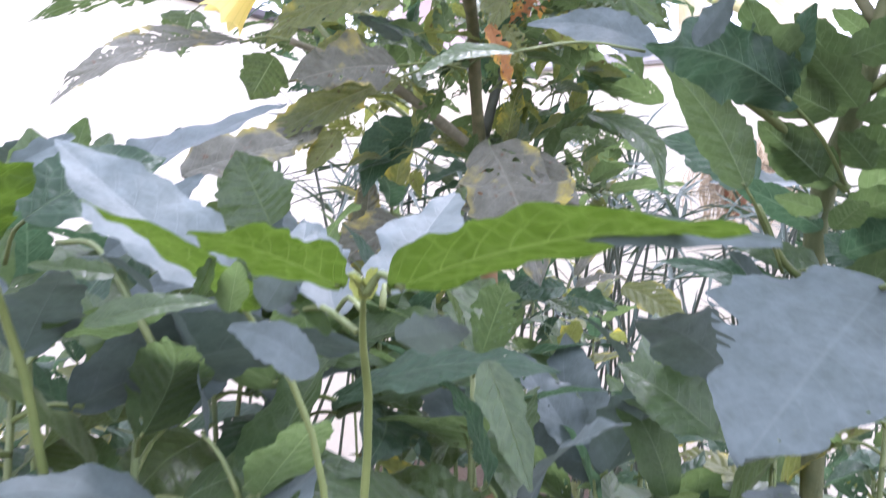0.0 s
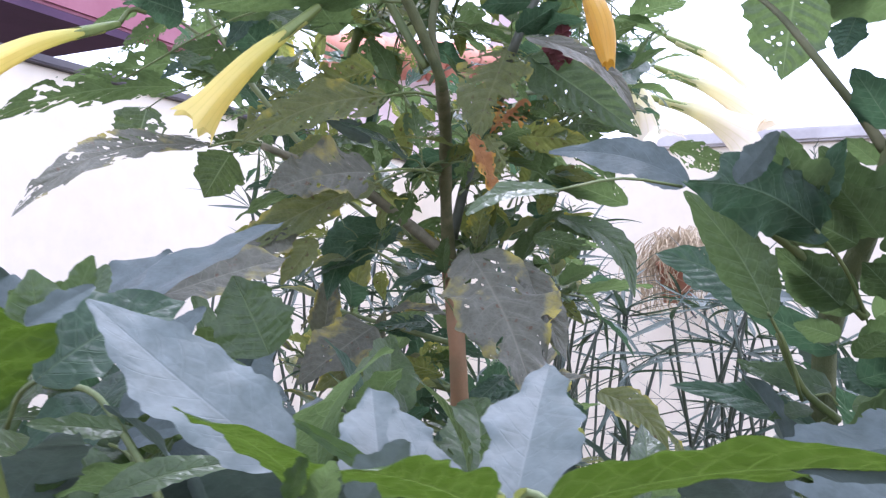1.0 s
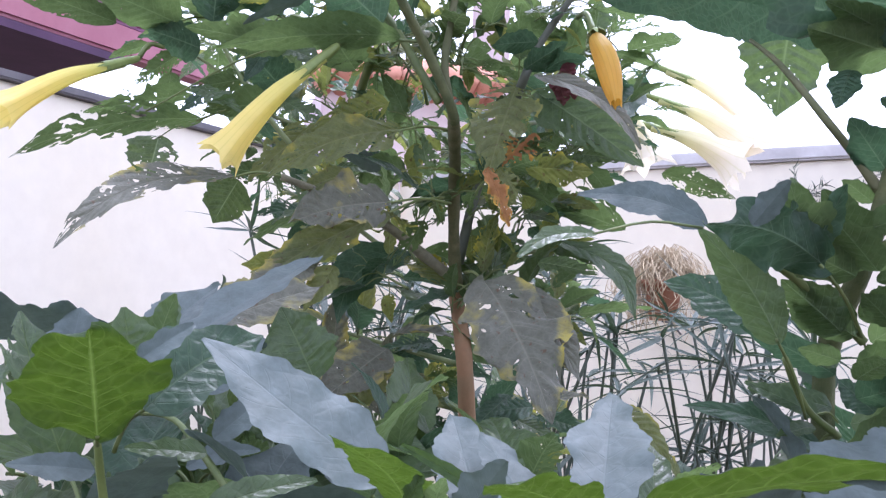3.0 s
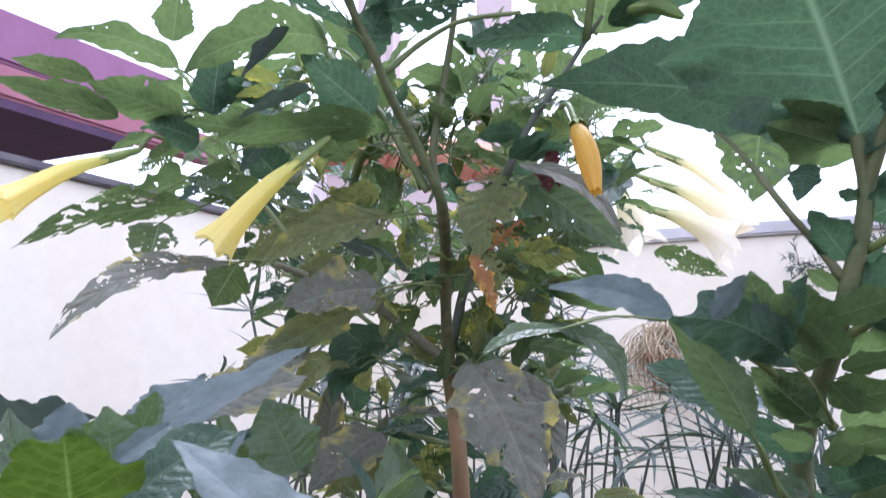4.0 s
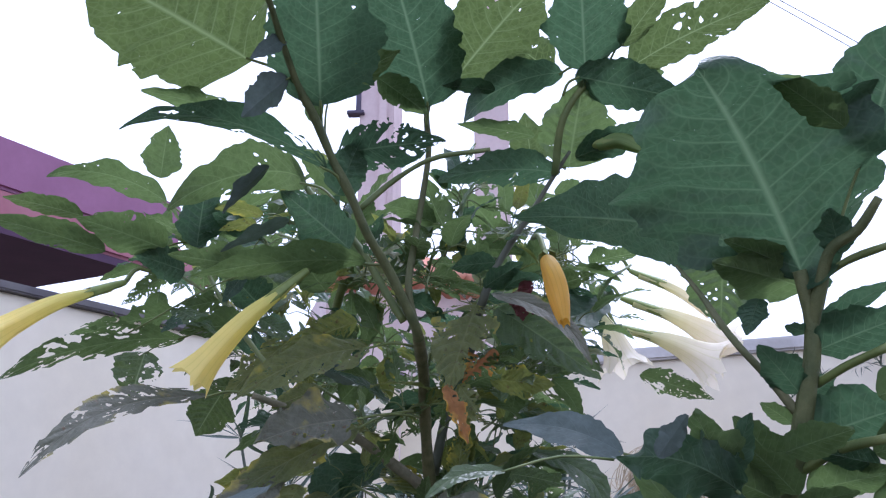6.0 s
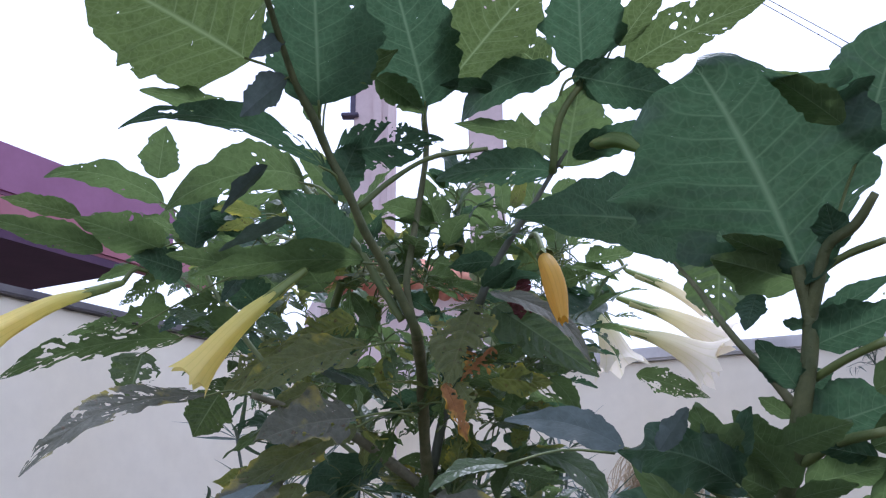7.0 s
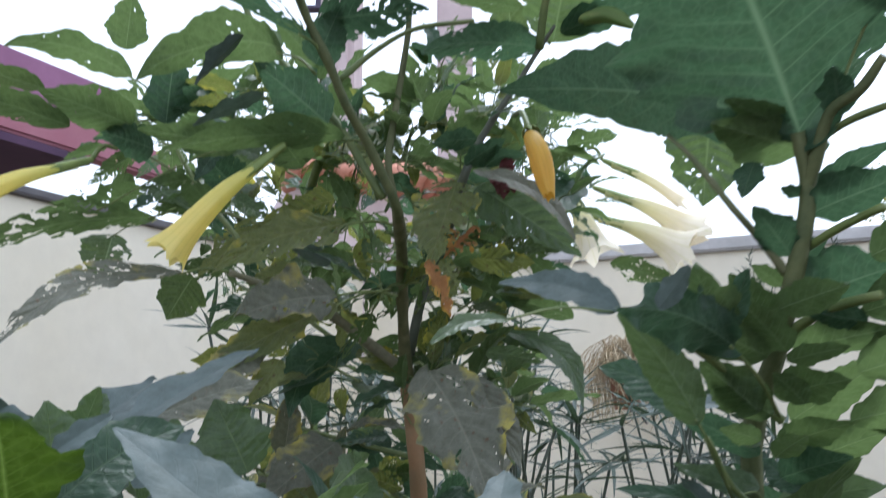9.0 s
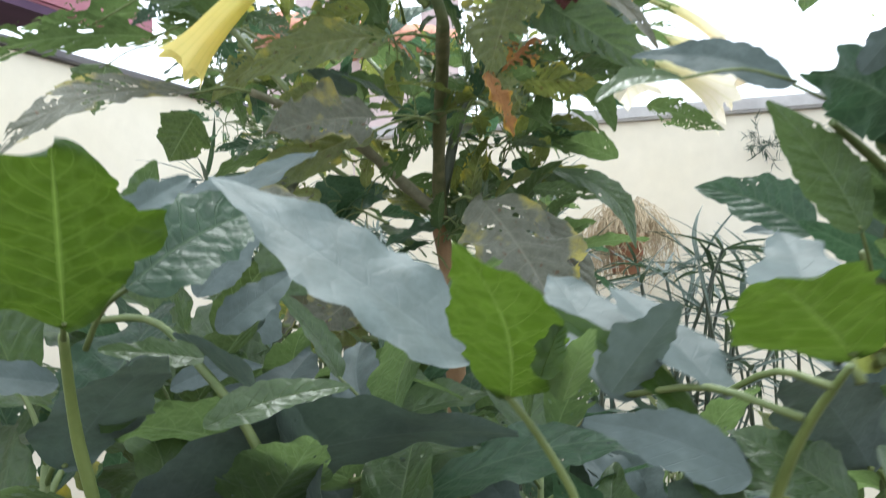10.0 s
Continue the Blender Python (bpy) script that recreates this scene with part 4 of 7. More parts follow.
leaf(tree, "green", (-0.165, 1.374, 1.846), (-0.277, 1.343, 1.826), 0.054, 45, eaten=0.26, bites=0.44, wave=0.05, bend=0.0, droop=0.2)
leaf(tree, "old", (-0.132, 1.528, 1.604), (-0.217, 1.450, 1.593), 0.049, -53, eaten=0.38, bites=0.46, wave=0.05, bend=0.0, droop=0.2)
leaf(tree, "old", (-0.094, 1.642, 1.627), (-0.182, 1.573, 1.645), 0.052, 43, eaten=0.41, bites=0.31, wave=0.05, bend=0.0, droop=0.2)
leaf(tree, "old", (0.195, 1.307, 1.750), (0.281, 1.243, 1.735), 0.045, -67, eaten=0.25, bites=0.43, wave=0.05, bend=0.0, droop=0.2)
leaf(tree, "fresh", (0.274, 1.514, 1.793), (0.366, 1.450, 1.791), 0.037, -64, eaten=0.28, bites=0.31, wave=0.05, bend=0.0, droop=0.2)
leaf(tree, "green", (0.278, 1.353, 1.779), (0.338, 1.267, 1.756), 0.034, 53, eaten=0.2, bites=0.44, wave=0.05, bend=0.0, droop=0.2)
leaf(tree, "fresh", (0.205, 1.469, 1.822), (0.256, 1.398, 1.771), 0.029, 38, eaten=0.2, bites=0.43, wave=0.05, bend=0.0, droop=0.2)
leaf(tree, "old", (0.271, 1.450, 1.725), (0.328, 1.407, 1.702), 0.023, 63, eaten=0.21, bites=0.28, wave=0.05, bend=0.0, droop=0.2)
leaf(tree, "green", (0.271, 1.523, 1.659), (0.358, 1.495, 1.619), 0.038, 63, eaten=0.28, bites=0.48, wave=0.05, bend=0.0, droop=0.2)
leaf(tree, "fresh", (0.231, 1.556, 1.711), (0.280, 1.471, 1.684), 0.028, 41, eaten=0.32, bites=0.35, wave=0.05, bend=0.0, droop=0.2)
leaf(tree, "fresh", (0.234, 1.405, 1.617), (0.313, 1.344, 1.598), 0.032, 52, eaten=0.29, bites=0.26, wave=0.05, bend=0.0, droop=0.2)
leaf(tree, "deep", (-0.194, 1.456, 1.964), (-0.229, 1.410, 1.887), 0.029, -46, eaten=0.17, bites=0.38, wave=0.05, bend=0.0, droop=0.2)
leaf(tree, "green", (-0.378, 1.641, 1.996), (-0.459, 1.619, 1.927), 0.037, 58, eaten=0.37, bites=0.39, wave=0.05, bend=0.0, droop=0.2)
leaf(tree, "green", (-0.182, 1.454, 1.957), (-0.094, 1.404, 1.913), 0.036, 48, eaten=0.2, bites=0.29, wave=0.05, bend=0.0, droop=0.2)
leaf(tree, "green", (-0.300, 1.405, 1.874), (-0.214, 1.313, 1.819), 0.039, 30, eaten=0.34, bites=0.47, wave=0.05, bend=0.0, droop=0.2)
leaf(tree, "green", (-0.173, 1.450, 1.868), (-0.096, 1.369, 1.811), 0.032, 46, eaten=0.33, bites=0.42, wave=0.05, bend=0.0, droop=0.2)
leaf(tree, "green", (-0.230, 1.474, 1.908), (-0.306, 1.393, 1.869), 0.038, 72, eaten=0.33, bites=0.32, wave=0.05, bend=0.0, droop=0.2)
leaf(tree, "deep", (-0.292, 1.479, 1.888), (-0.331, 1.435, 1.842), 0.024, -48, eaten=0.35, bites=0.25, wave=0.05, bend=0.0, droop=0.2)
leaf(tree, "green", (-0.254, 1.599, 2.007), (-0.168, 1.527, 2.010), 0.028, -49, eaten=0.23, bites=0.34, wave=0.05, bend=0.0, droop=0.2)
leaf(tree, "green", (0.026, 1.455, 2.015), (0.098, 1.385, 1.916), 0.036, 54, eaten=0.39, bites=0.47, wave=0.05, bend=0.0, droop=0.2)
leaf(tree, "green", (0.162, 1.471, 1.969), (0.104, 1.414, 1.959), 0.023, 56, eaten=0.16, bites=0.4, wave=0.05, bend=0.0, droop=0.2)
leaf(tree, "green", (0.120, 1.418, 2.069), (0.176, 1.339, 2.059), 0.029, -53, eaten=0.38, bites=0.42, wave=0.05, bend=0.0, droop=0.2)
leaf(tree, "fresh", (0.338, 1.573, 1.872), (0.415, 1.514, 1.790), 0.046, 61, eaten=0.21, bites=0.26, wave=0.05, bend=0.0, droop=0.2)
leaf(tree, "green", (0.388, 1.464, 1.973), (0.451, 1.368, 1.968), 0.044, -28, eaten=0.19, bites=0.34, wave=0.05, bend=0.0, droop=0.2)
leaf(tree, "fresh", (0.335, 1.677, 1.936), (0.388, 1.605, 1.846), 0.039, 19, eaten=0.25, bites=0.49, wave=0.05, bend=0.0, droop=0.2)
leaf(tree, "fresh", (0.311, 1.415, 1.918), (0.377, 1.376, 1.932), 0.032, -46, eaten=0.23, bites=0.34, wave=0.05, bend=0.0, droop=0.2)
leaf(tree, "deep", (0.075, 1.794, 1.451), (0.204, 1.762, 1.406), 0.043, 57, eaten=0.23, bites=0.37, wave=0.05, bend=0.0, droop=0.2)
leaf(tree, "green", (0.078, 1.752, 1.396), (0.162, 1.689, 1.412), 0.042, -50, eaten=0.42, bites=0.3, wave=0.05, bend=0.0, droop=0.2)
leaf(tree, "old", (-0.092, 1.801, 1.429), (0.037, 1.746, 1.416), 0.045, 49, eaten=0.28, bites=0.44, wave=0.05, bend=0.0, droop=0.2)
leaf(tree, "deep", (0.097, 1.755, 1.463), (0.011, 1.719, 1.453), 0.041, -62, eaten=0.37, bites=0.31, wave=0.05, bend=0.0, droop=0.2)
leaf(tree, "green", (0.074, 1.822, 1.391), (-0.022, 1.786, 1.329), 0.048, -34, eaten=0.31, bites=0.29, wave=0.05, bend=0.0, droop=0.2)
leaf(tree, "old", (0.117, 1.688, 1.380), (0.024, 1.631, 1.413), 0.056, 43, eaten=0.33, bites=0.36, wave=0.05, bend=0.0, droop=0.2)
leaf(tree, "deep", (0.076, 1.684, 1.340), (0.165, 1.652, 1.281), 0.035, 41, eaten=0.37, bites=0.42, wave=0.05, bend=0.0, droop=0.2)
leaf(tree, "green", (0.100, 1.821, 1.488), (0.223, 1.771, 1.429), 0.043, 68, eaten=0.3, bites=0.26, wave=0.05, bend=0.0, droop=0.2)
leaf(tree, "old", (0.075, 1.771, 1.408), (0.153, 1.693, 1.424), 0.050, -44, eaten=0.28, bites=0.35, wave=0.05, bend=0.0, droop=0.2)
leaf(tree, "deep", (0.085, 1.712, 1.476), (-0.016, 1.638, 1.463), 0.039, -47, eaten=0.4, bites=0.5, wave=0.05, bend=0.0, droop=0.2)
leaf(tree, "old", (0.307, 1.767, 1.470), (0.183, 1.746, 1.474), 0.046, -75, eaten=0.41, bites=0.48, wave=0.05, bend=0.0, droop=0.2)
leaf(tree, "green", (0.250, 1.788, 1.326), (0.332, 1.740, 1.288), 0.043, 29, eaten=0.17, bites=0.36, wave=0.05, bend=0.0, droop=0.2)
leaf(tree, "deep", (0.277, 1.652, 1.348), (0.357, 1.581, 1.332), 0.046, 47, eaten=0.15, bites=0.43, wave=0.05, bend=0.0, droop=0.2)
leaf(tree, "deep", (0.285, 1.752, 1.353), (0.157, 1.714, 1.337), 0.061, -43, eaten=0.19, bites=0.29, wave=0.05, bend=0.0, droop=0.2)
leaf(tree, "deep", (0.224, 1.643, 1.387), (0.134, 1.571, 1.317), 0.039, -29, eaten=0.38, bites=0.26, wave=0.05, bend=0.0, droop=0.2)
leaf(tree, "green", (0.134, 1.630, 1.665), (0.256, 1.624, 1.634), 0.072, 65, eaten=0.17, bites=0.25)
rnd = random.Random(7)
shoot(tree, (-0.054, 1.686, 1.821), (-0.262, 1.868, 1.935), 6, 0.13, rnd, ("green", "green", "deep", "old"), 0.0055, 0.22)
shoot(tree, (0.051, 1.708, 1.825), (-0.006, 1.952, 1.953), 6, 0.16, rnd, ("green", "green", "deep", "old"), 0.0055, 0.22)
shoot(tree, (0.162, 1.710, 1.780), (0.280, 1.938, 1.899), 6, 0.19, rnd, ("green", "green", "deep", "old"), 0.0055, 0.22)
shoot(tree, (-0.030, 1.629, 1.990), (-0.201, 1.802, 2.123), 5, 0.13, rnd, ("green", "green", "deep", "old"), 0.0055, 0.22)
shoot(tree, (-0.006, 1.736, 1.650), (-0.149, 1.918, 1.745), 5, 0.16, rnd, ("green", "green", "deep", "old"), 0.0055, 0.22)
shoot(tree, (-0.047, 1.401, 1.980), (-0.132, 1.374, 2.021), 4, 0.08, rnd, ("green", "old", "fresh", "green", "old"), 0.0035, 0.34)
shoot(tree, (0.075, 1.352, 1.897), (0.071, 1.316, 1.936), 6, 0.11, rnd, ("green", "old", "fresh", "green", "old"), 0.0035, 0.34)
shoot(tree, (-0.104, 2.269, 1.747), (-0.242, 2.239, 1.816), 5, 0.12, rnd, ("green", "old", "fresh", "green", "old"), 0.0035, 0.34)
shoot(tree, (-0.115, 2.107, 2.069), (-0.257, 2.078, 2.132), 5, 0.08, rnd, ("green", "old", "fresh", "green", "old"), 0.0035, 0.34)
shoot(tree, (0.109, 1.668, 1.806), (0.119, 1.627, 1.854), 4, 0.09, rnd, ("green", "old", "fresh", "green", "old"), 0.0035, 0.34)
shoot(tree, (-0.064, 2.261, 1.736), (-0.177, 2.228, 1.805), 6, 0.12, rnd, ("green", "old", "fresh", "green", "old"), 0.0035, 0.34)
shoot(tree, (-0.222, 2.098, 2.076), (-0.434, 2.078, 2.142), 5, 0.12, rnd, ("green", "old", "fresh", "green", "old"), 0.0035, 0.34)
shoot(tree, (0.063, 1.593, 1.902), (0.046, 1.557, 1.949), 4, 0.09, rnd, ("green", "old", "fresh", "green", "old"), 0.0035, 0.34)
shoot(tree, (-0.053, 1.778, 1.764), (-0.148, 1.747, 1.818), 5, 0.11, rnd, ("green", "old", "fresh", "green", "old"), 0.0035, 0.34)
shoot(tree, (-0.051, 1.900, 1.907), (-0.148, 1.869, 1.963), 6, 0.09, rnd, ("green", "old", "fresh", "green", "old"), 0.0035, 0.34)
shoot(tree, (0.021, 1.477, 1.962), (-0.020, 1.445, 2.005), 5, 0.10, rnd, ("green", "old", "fresh", "green", "old"), 0.0035, 0.34)
shoot(tree, (-0.036, 2.172, 1.786), (-0.128, 2.138, 1.851), 5, 0.12, rnd, ("green", "old", "fresh", "green", "old"), 0.0035, 0.34)
shoot(tree, (0.103, 1.415, 1.933), (0.115, 1.377, 1.973), 5, 0.08, rnd, ("green", "old", "fresh", "green", "old"), 0.0035, 0.34)
shoot(tree, (-0.002, 1.471, 2.009), (-0.059, 1.440, 2.052), 6, 0.13, rnd, ("green", "old", "fresh", "green", "old"), 0.0035, 0.34)
shoot(tree, (-0.235, 2.256, 2.116), (-0.459, 2.234, 2.186), 6, 0.10, rnd, ("green", "old", "fresh", "green", "old"), 0.0035, 0.34)
shoot(tree, (0.287, 1.835, 1.854), (0.407, 1.780, 1.906), 5, 0.11, rnd, ("green", "old", "fresh", "green", "old"), 0.0035, 0.34)
shoot(tree, (-0.110, 1.742, 1.810), (-0.209, 2.155, 1.907), 8, 0.11, rnd, ("green", "deep", "green", "old", "green"), 0.0024, 0.42)
shoot(tree, (0.346, 1.541, 1.881), (0.481, 1.808, 1.972), 6, 0.10, rnd, ("green", "deep", "green", "old", "green"), 0.0024, 0.42)
shoot(tree, (-0.050, 1.401, 2.059), (-0.105, 1.562, 2.150), 5, 0.08, rnd, ("green", "deep", "green", "old", "green"), 0.0024, 0.42)
shoot(tree, (0.210, 1.536, 1.673), (0.272, 1.733, 1.721), 8, 0.12, rnd, ("green", "deep", "green", "old", "green"), 0.0024, 0.42)
shoot(tree, (0.200, 1.505, 1.691), (0.256, 1.677, 1.739), 5, 0.12, rnd, ("green", "deep", "green", "old", "green"), 0.0024, 0.42)
shoot(tree, (0.102, 1.501, 1.771), (0.114, 1.685, 1.830), 7, 0.07, rnd, ("green", "deep", "green", "old", "green"), 0.0024, 0.42)
shoot(tree, (0.205, 1.453, 2.040), (0.268, 1.670, 2.149), 5, 0.09, rnd, ("green", "deep", "green", "old", "green"), 0.0024, 0.42)
shoot(tree, (0.100, 1.308, 1.883), (0.107, 1.345, 1.923), 5, 0.09, rnd, ("green", "deep", "green", "old", "green"), 0.0024, 0.42)
shoot(tree, (0.217, 1.307, 1.856), (0.268, 1.342, 1.895), 5, 0.08, rnd, ("green", "deep", "green", "old", "green"), 0.0024, 0.42)
shoot(tree, (0.069, 1.379, 1.698), (0.065, 1.424, 1.733), 6, 0.11, rnd, ("green", "deep", "green", "old", "green"), 0.0024, 0.42)
shoot(tree, (0.037, 1.380, 1.890), (0.021, 1.481, 1.947), 8, 0.09, rnd, ("green", "deep", "green", "old", "green"), 0.0024, 0.42)
shoot(tree, (-0.213, 1.822, 1.966), (-0.378, 2.344, 2.121), 8, 0.07, rnd, ("green", "deep", "green", "old", "green"), 0.0024, 0.42)
shoot(tree, (-0.164, 1.713, 1.851), (-0.290, 2.107, 1.956), 7, 0.10, rnd, ("green", "deep", "green", "old", "green"), 0.0024, 0.42)
shoot(tree, (0.130, 1.279, 1.941), (0.148, 1.308, 1.982), 7, 0.11, rnd, ("green", "deep", "green", "old", "green"), 0.0024, 0.42)
shoot(tree, (-0.006, 1.612, 1.755), (-0.045, 1.892, 1.824), 6, 0.08, rnd, ("green", "deep", "green", "old", "green"), 0.0024, 0.42)
shoot(tree, (-0.177, 1.813, 1.755), (-0.315, 2.282, 1.844), 7, 0.08, rnd, ("green", "deep", "green", "old", "green"), 0.0024, 0.42)
shoot(tree, (-0.166, 1.597, 1.868), (-0.285, 1.884, 1.959), 6, 0.12, rnd, ("green", "deep", "green", "old", "green"), 0.0024, 0.42)
shoot(tree, (0.125, 1.474, 1.684), (0.146, 1.610, 1.728), 8, 0.10, rnd, ("green", "deep", "green", "old", "green"), 0.0024, 0.42)
shoot(tree, (0.290, 1.390, 1.949), (0.383, 1.532, 2.022), 8, 0.11, rnd, ("green", "deep", "green", "old", "green"), 0.0024, 0.42)
shoot(tree, (0.225, 1.517, 1.871), (0.298, 1.751, 1.954), 5, 0.11, rnd, ("green", "deep", "green", "old", "green"), 0.0024, 0.42)
shoot(tree, (0.147, 1.282, 2.004), (0.173, 1.334, 2.055), 8, 0.07, rnd, ("green", "deep", "green", "old", "green"), 0.0024, 0.42)
shoot(tree, (-0.003, 1.649, 1.695), (-0.040, 1.950, 1.754), 8, 0.07, rnd, ("green", "deep", "green", "old", "green"), 0.0024, 0.42)
shoot(tree, (-0.137, 1.826, 1.844), (-0.255, 2.327, 1.961), 8, 0.07, rnd, ("green", "deep", "green", "old", "green"), 0.0024, 0.42)
shoot(tree, (-0.087, 1.814, 1.742), (-0.176, 2.284, 1.827), 7, 0.10, rnd, ("green", "deep", "green", "old", "green"), 0.0024, 0.42)
shoot(tree, (0.045, 1.383, 1.800), (0.033, 1.462, 1.845), 7, 0.08, rnd, ("green", "deep", "green", "old", "green"), 0.0024, 0.42)
shoot(tree, (0.171, 1.287, 1.861), (0.203, 1.302, 1.896), 5, 0.08, rnd, ("green", "deep", "green", "old", "green"), 0.0024, 0.42)
shoot(tree, (-0.003, 1.380, 1.941), (-0.035, 1.492, 2.005), 8, 0.11, rnd, ("green", "deep", "green", "old", "green"), 0.0024, 0.42)
shoot(tree, (0.209, 1.257, 1.953), (0.256, 1.274, 1.990), 8, 0.07, rnd, ("green", "deep", "green", "old", "green"), 0.0024, 0.42)
shoot(tree, (0.235, 1.315, 1.757), (0.289, 1.328, 1.790), 7, 0.09, rnd, ("green", "deep", "green", "old", "green"), 0.0024, 0.42)
shoot(tree, (0.247, 1.326, 1.773), (0.308, 1.356, 1.809), 8, 0.08, rnd, ("green", "deep", "green", "old", "green"), 0.0024, 0.42)
shoot(tree, (0.202, 1.484, 1.740), (0.258, 1.651, 1.794), 5, 0.11, rnd, ("green", "deep", "green", "old", "green"), 0.0024, 0.42)
shoot(tree, (0.213, 1.435, 1.994), (0.277, 1.624, 2.086), 7, 0.12, rnd, ("green", "deep", "green", "old", "green"), 0.0024, 0.42)
shoot(tree, (0.125, 1.377, 1.730), (0.143, 1.431, 1.768), 6, 0.09, rnd, ("green", "deep", "green", "old", "green"), 0.0024, 0.42)
shoot(tree, (0.269, 1.381, 1.923), (0.352, 1.506, 1.990), 8, 0.12, rnd, ("green", "deep", "green", "old", "green"), 0.0024, 0.42)
shoot(tree, (-0.155, 1.764, 1.859), (-0.280, 2.209, 1.973), 7, 0.08, rnd, ("green", "deep", "green", "old", "green"), 0.0024, 0.42)
shoot(tree, (0.133, 1.360, 1.723), (0.153, 1.397, 1.758), 7, 0.12, rnd, ("green", "deep", "green", "old", "green"), 0.0024, 0.42)
shoot(tree, (0.014, 1.290, 1.887), (-0.007, 1.306, 1.922), 5, 0.10, rnd, ("green", "deep", "green", "old", "green"), 0.0024, 0.42)
shoot(tree, (0.153, 1.616, 1.734), (0.194, 1.905, 1.800), 5, 0.10, rnd, ("green", "deep", "green", "old", "green"), 0.0024, 0.42)
shoot(tree, (0.179, 1.418, 1.854), (0.222, 1.554, 1.916), 8, 0.07, rnd, ("green", "deep", "green", "old", "green"), 0.0024, 0.42)
shoot(tree, (-0.162, 1.555, 1.794), (-0.271, 1.781, 1.862), 7, 0.11, rnd, ("green", "deep", "green", "old", "green"), 0.0024, 0.42)
shoot(tree, (0.231, 1.429, 1.747), (0.295, 1.547, 1.795), 6, 0.09, rnd, ("green", "deep", "green", "old", "green"), 0.0024, 0.42)
shoot(tree, (-0.006, 1.448, 1.971), (-0.041, 1.632, 2.057), 5, 0.09, rnd, ("green", "deep", "green", "old", "green"), 0.0024, 0.42)
shoot(tree, (0.079, 1.584, 1.772), (0.083, 1.846, 1.843), 8, 0.10, rnd, ("green", "deep", "green", "old", "green"), 0.0024, 0.42)
shoot(tree, (0.219, 1.551, 1.790), (0.290, 1.795, 1.861), 7, 0.08, rnd, ("green", "deep", "green", "old", "green"), 0.0024, 0.42)
shoot(tree, (0.285, 1.427, 1.895), (0.378, 1.587, 1.967), 5, 0.08, rnd, ("green", "deep", "green", "old", "green"), 0.0024, 0.42)
shoot(tree, (-0.069, 1.567, 1.697), (-0.135, 1.783, 1.751), 5, 0.10, rnd, ("green", "deep", "green", "old", "green"), 0.0024, 0.42)
shoot(tree, (-0.167, 1.719, 2.009), (-0.300, 2.157, 2.161), 8, 0.12, rnd, ("green", "deep", "green", "old", "green"), 0.0024, 0.42)
shoot(tree, (0.308, 1.383, 1.835), (0.404, 1.487, 1.889), 7, 0.09, rnd, ("green", "deep", "green", "old", "green"), 0.0024, 0.42)
shoot(tree, (-0.233, 1.541, 1.958), (-0.345, 1.603, 2.060), 7, 0.12, rnd, ("green", "green", "deep", "green"), 0.003, 0.3)
shoot(tree, (-0.296, 1.592, 1.943), (-0.443, 1.681, 2.036), 6, 0.11, rnd, ("green", "green", "deep", "green"), 0.003, 0.3)
shoot(tree, (-0.151, 1.491, 1.969), (-0.216, 1.524, 2.075), 7, 0.12, rnd, ("green", "green", "deep", "green"), 0.003, 0.3)
shoot(tree, (0.194, 1.531, 1.591), (0.279, 1.573, 1.648), 5, 0.10, rnd, ("green", "deep", "green", "old"), 0.0026, 0.3)
shoot(tree, (0.229, 1.546, 1.531), (0.351, 1.603, 1.528), 7, 0.12, rnd, ("green", "deep", "green", "old"), 0.0026, 0.3)
shoot(tree, (0.120, 1.492, 1.546), (0.133, 1.495, 1.558), 6, 0.10, rnd, ("green", "deep", "green", "old"), 0.0026, 0.3)
shoot(tree, (0.222, 1.705, 1.581), (0.339, 1.921, 1.628), 5, 0.11, rnd, ("green", "deep", "green", "old"), 0.0026, 0.3)
shoot(tree, (0.035, 1.560, 1.574), (-0.041, 1.632, 1.615), 6, 0.10, rnd, ("green", "deep", "green", "old"), 0.0026, 0.3)
shoot(tree, (0.052, 1.528, 1.615), (-0.006, 1.566, 1.697), 7, 0.14, rnd, ("green", "deep", "green", "old"), 0.0026, 0.3)
shoot(tree, (0.142, 1.502, 1.572), (0.177, 1.514, 1.609), 7, 0.13, rnd, ("green", "deep", "green", "old"), 0.0026, 0.3)
shoot(tree, (0.175, 1.505, 1.545), (0.243, 1.522, 1.556), 6, 0.13, rnd, ("green", "deep", "green", "old"), 0.0026, 0.3)
shoot(tree, (0.258, 1.751, 1.551), (0.413, 2.013, 1.568), 6, 0.11, rnd, ("green", "deep", "green", "old"), 0.0026, 0.3)
shoot(tree, (0.132, 1.666, 1.439), (-0.096, 1.822, 1.491), 5, 0.15, rnd, ("green", "old", "ashen", "deep"), 0.006, 0.15)
shoot(tree, (0.133, 1.670, 1.357), (-0.006, 1.878, 1.398), 5, 0.15, rnd, ("green", "old", "ashen", "deep"), 0.006, 0.15)
shoot(tree, (0.136, 1.678, 1.233), (0.067, 1.882, 1.261), 6, 0.15, rnd, ("green", "old", "ashen", "deep"), 0.006, 0.15)
shoot(tree, (0.135, 1.677, 1.254), (0.200, 1.816, 1.296), 5, 0.15, rnd, ("green", "old", "ashen", "deep"), 0.006, 0.15)
shoot(tree, (0.135, 1.676, 1.274), (-0.055, 1.774, 1.319), 5, 0.15, rnd, ("green", "old", "ashen", "deep"), 0.006, 0.15)
shoot(tree, (0.133, 1.670, 1.357), (-0.156, 1.775, 1.404), 5, 0.15, rnd, ("green", "old", "ashen", "deep"), 0.006, 0.15)
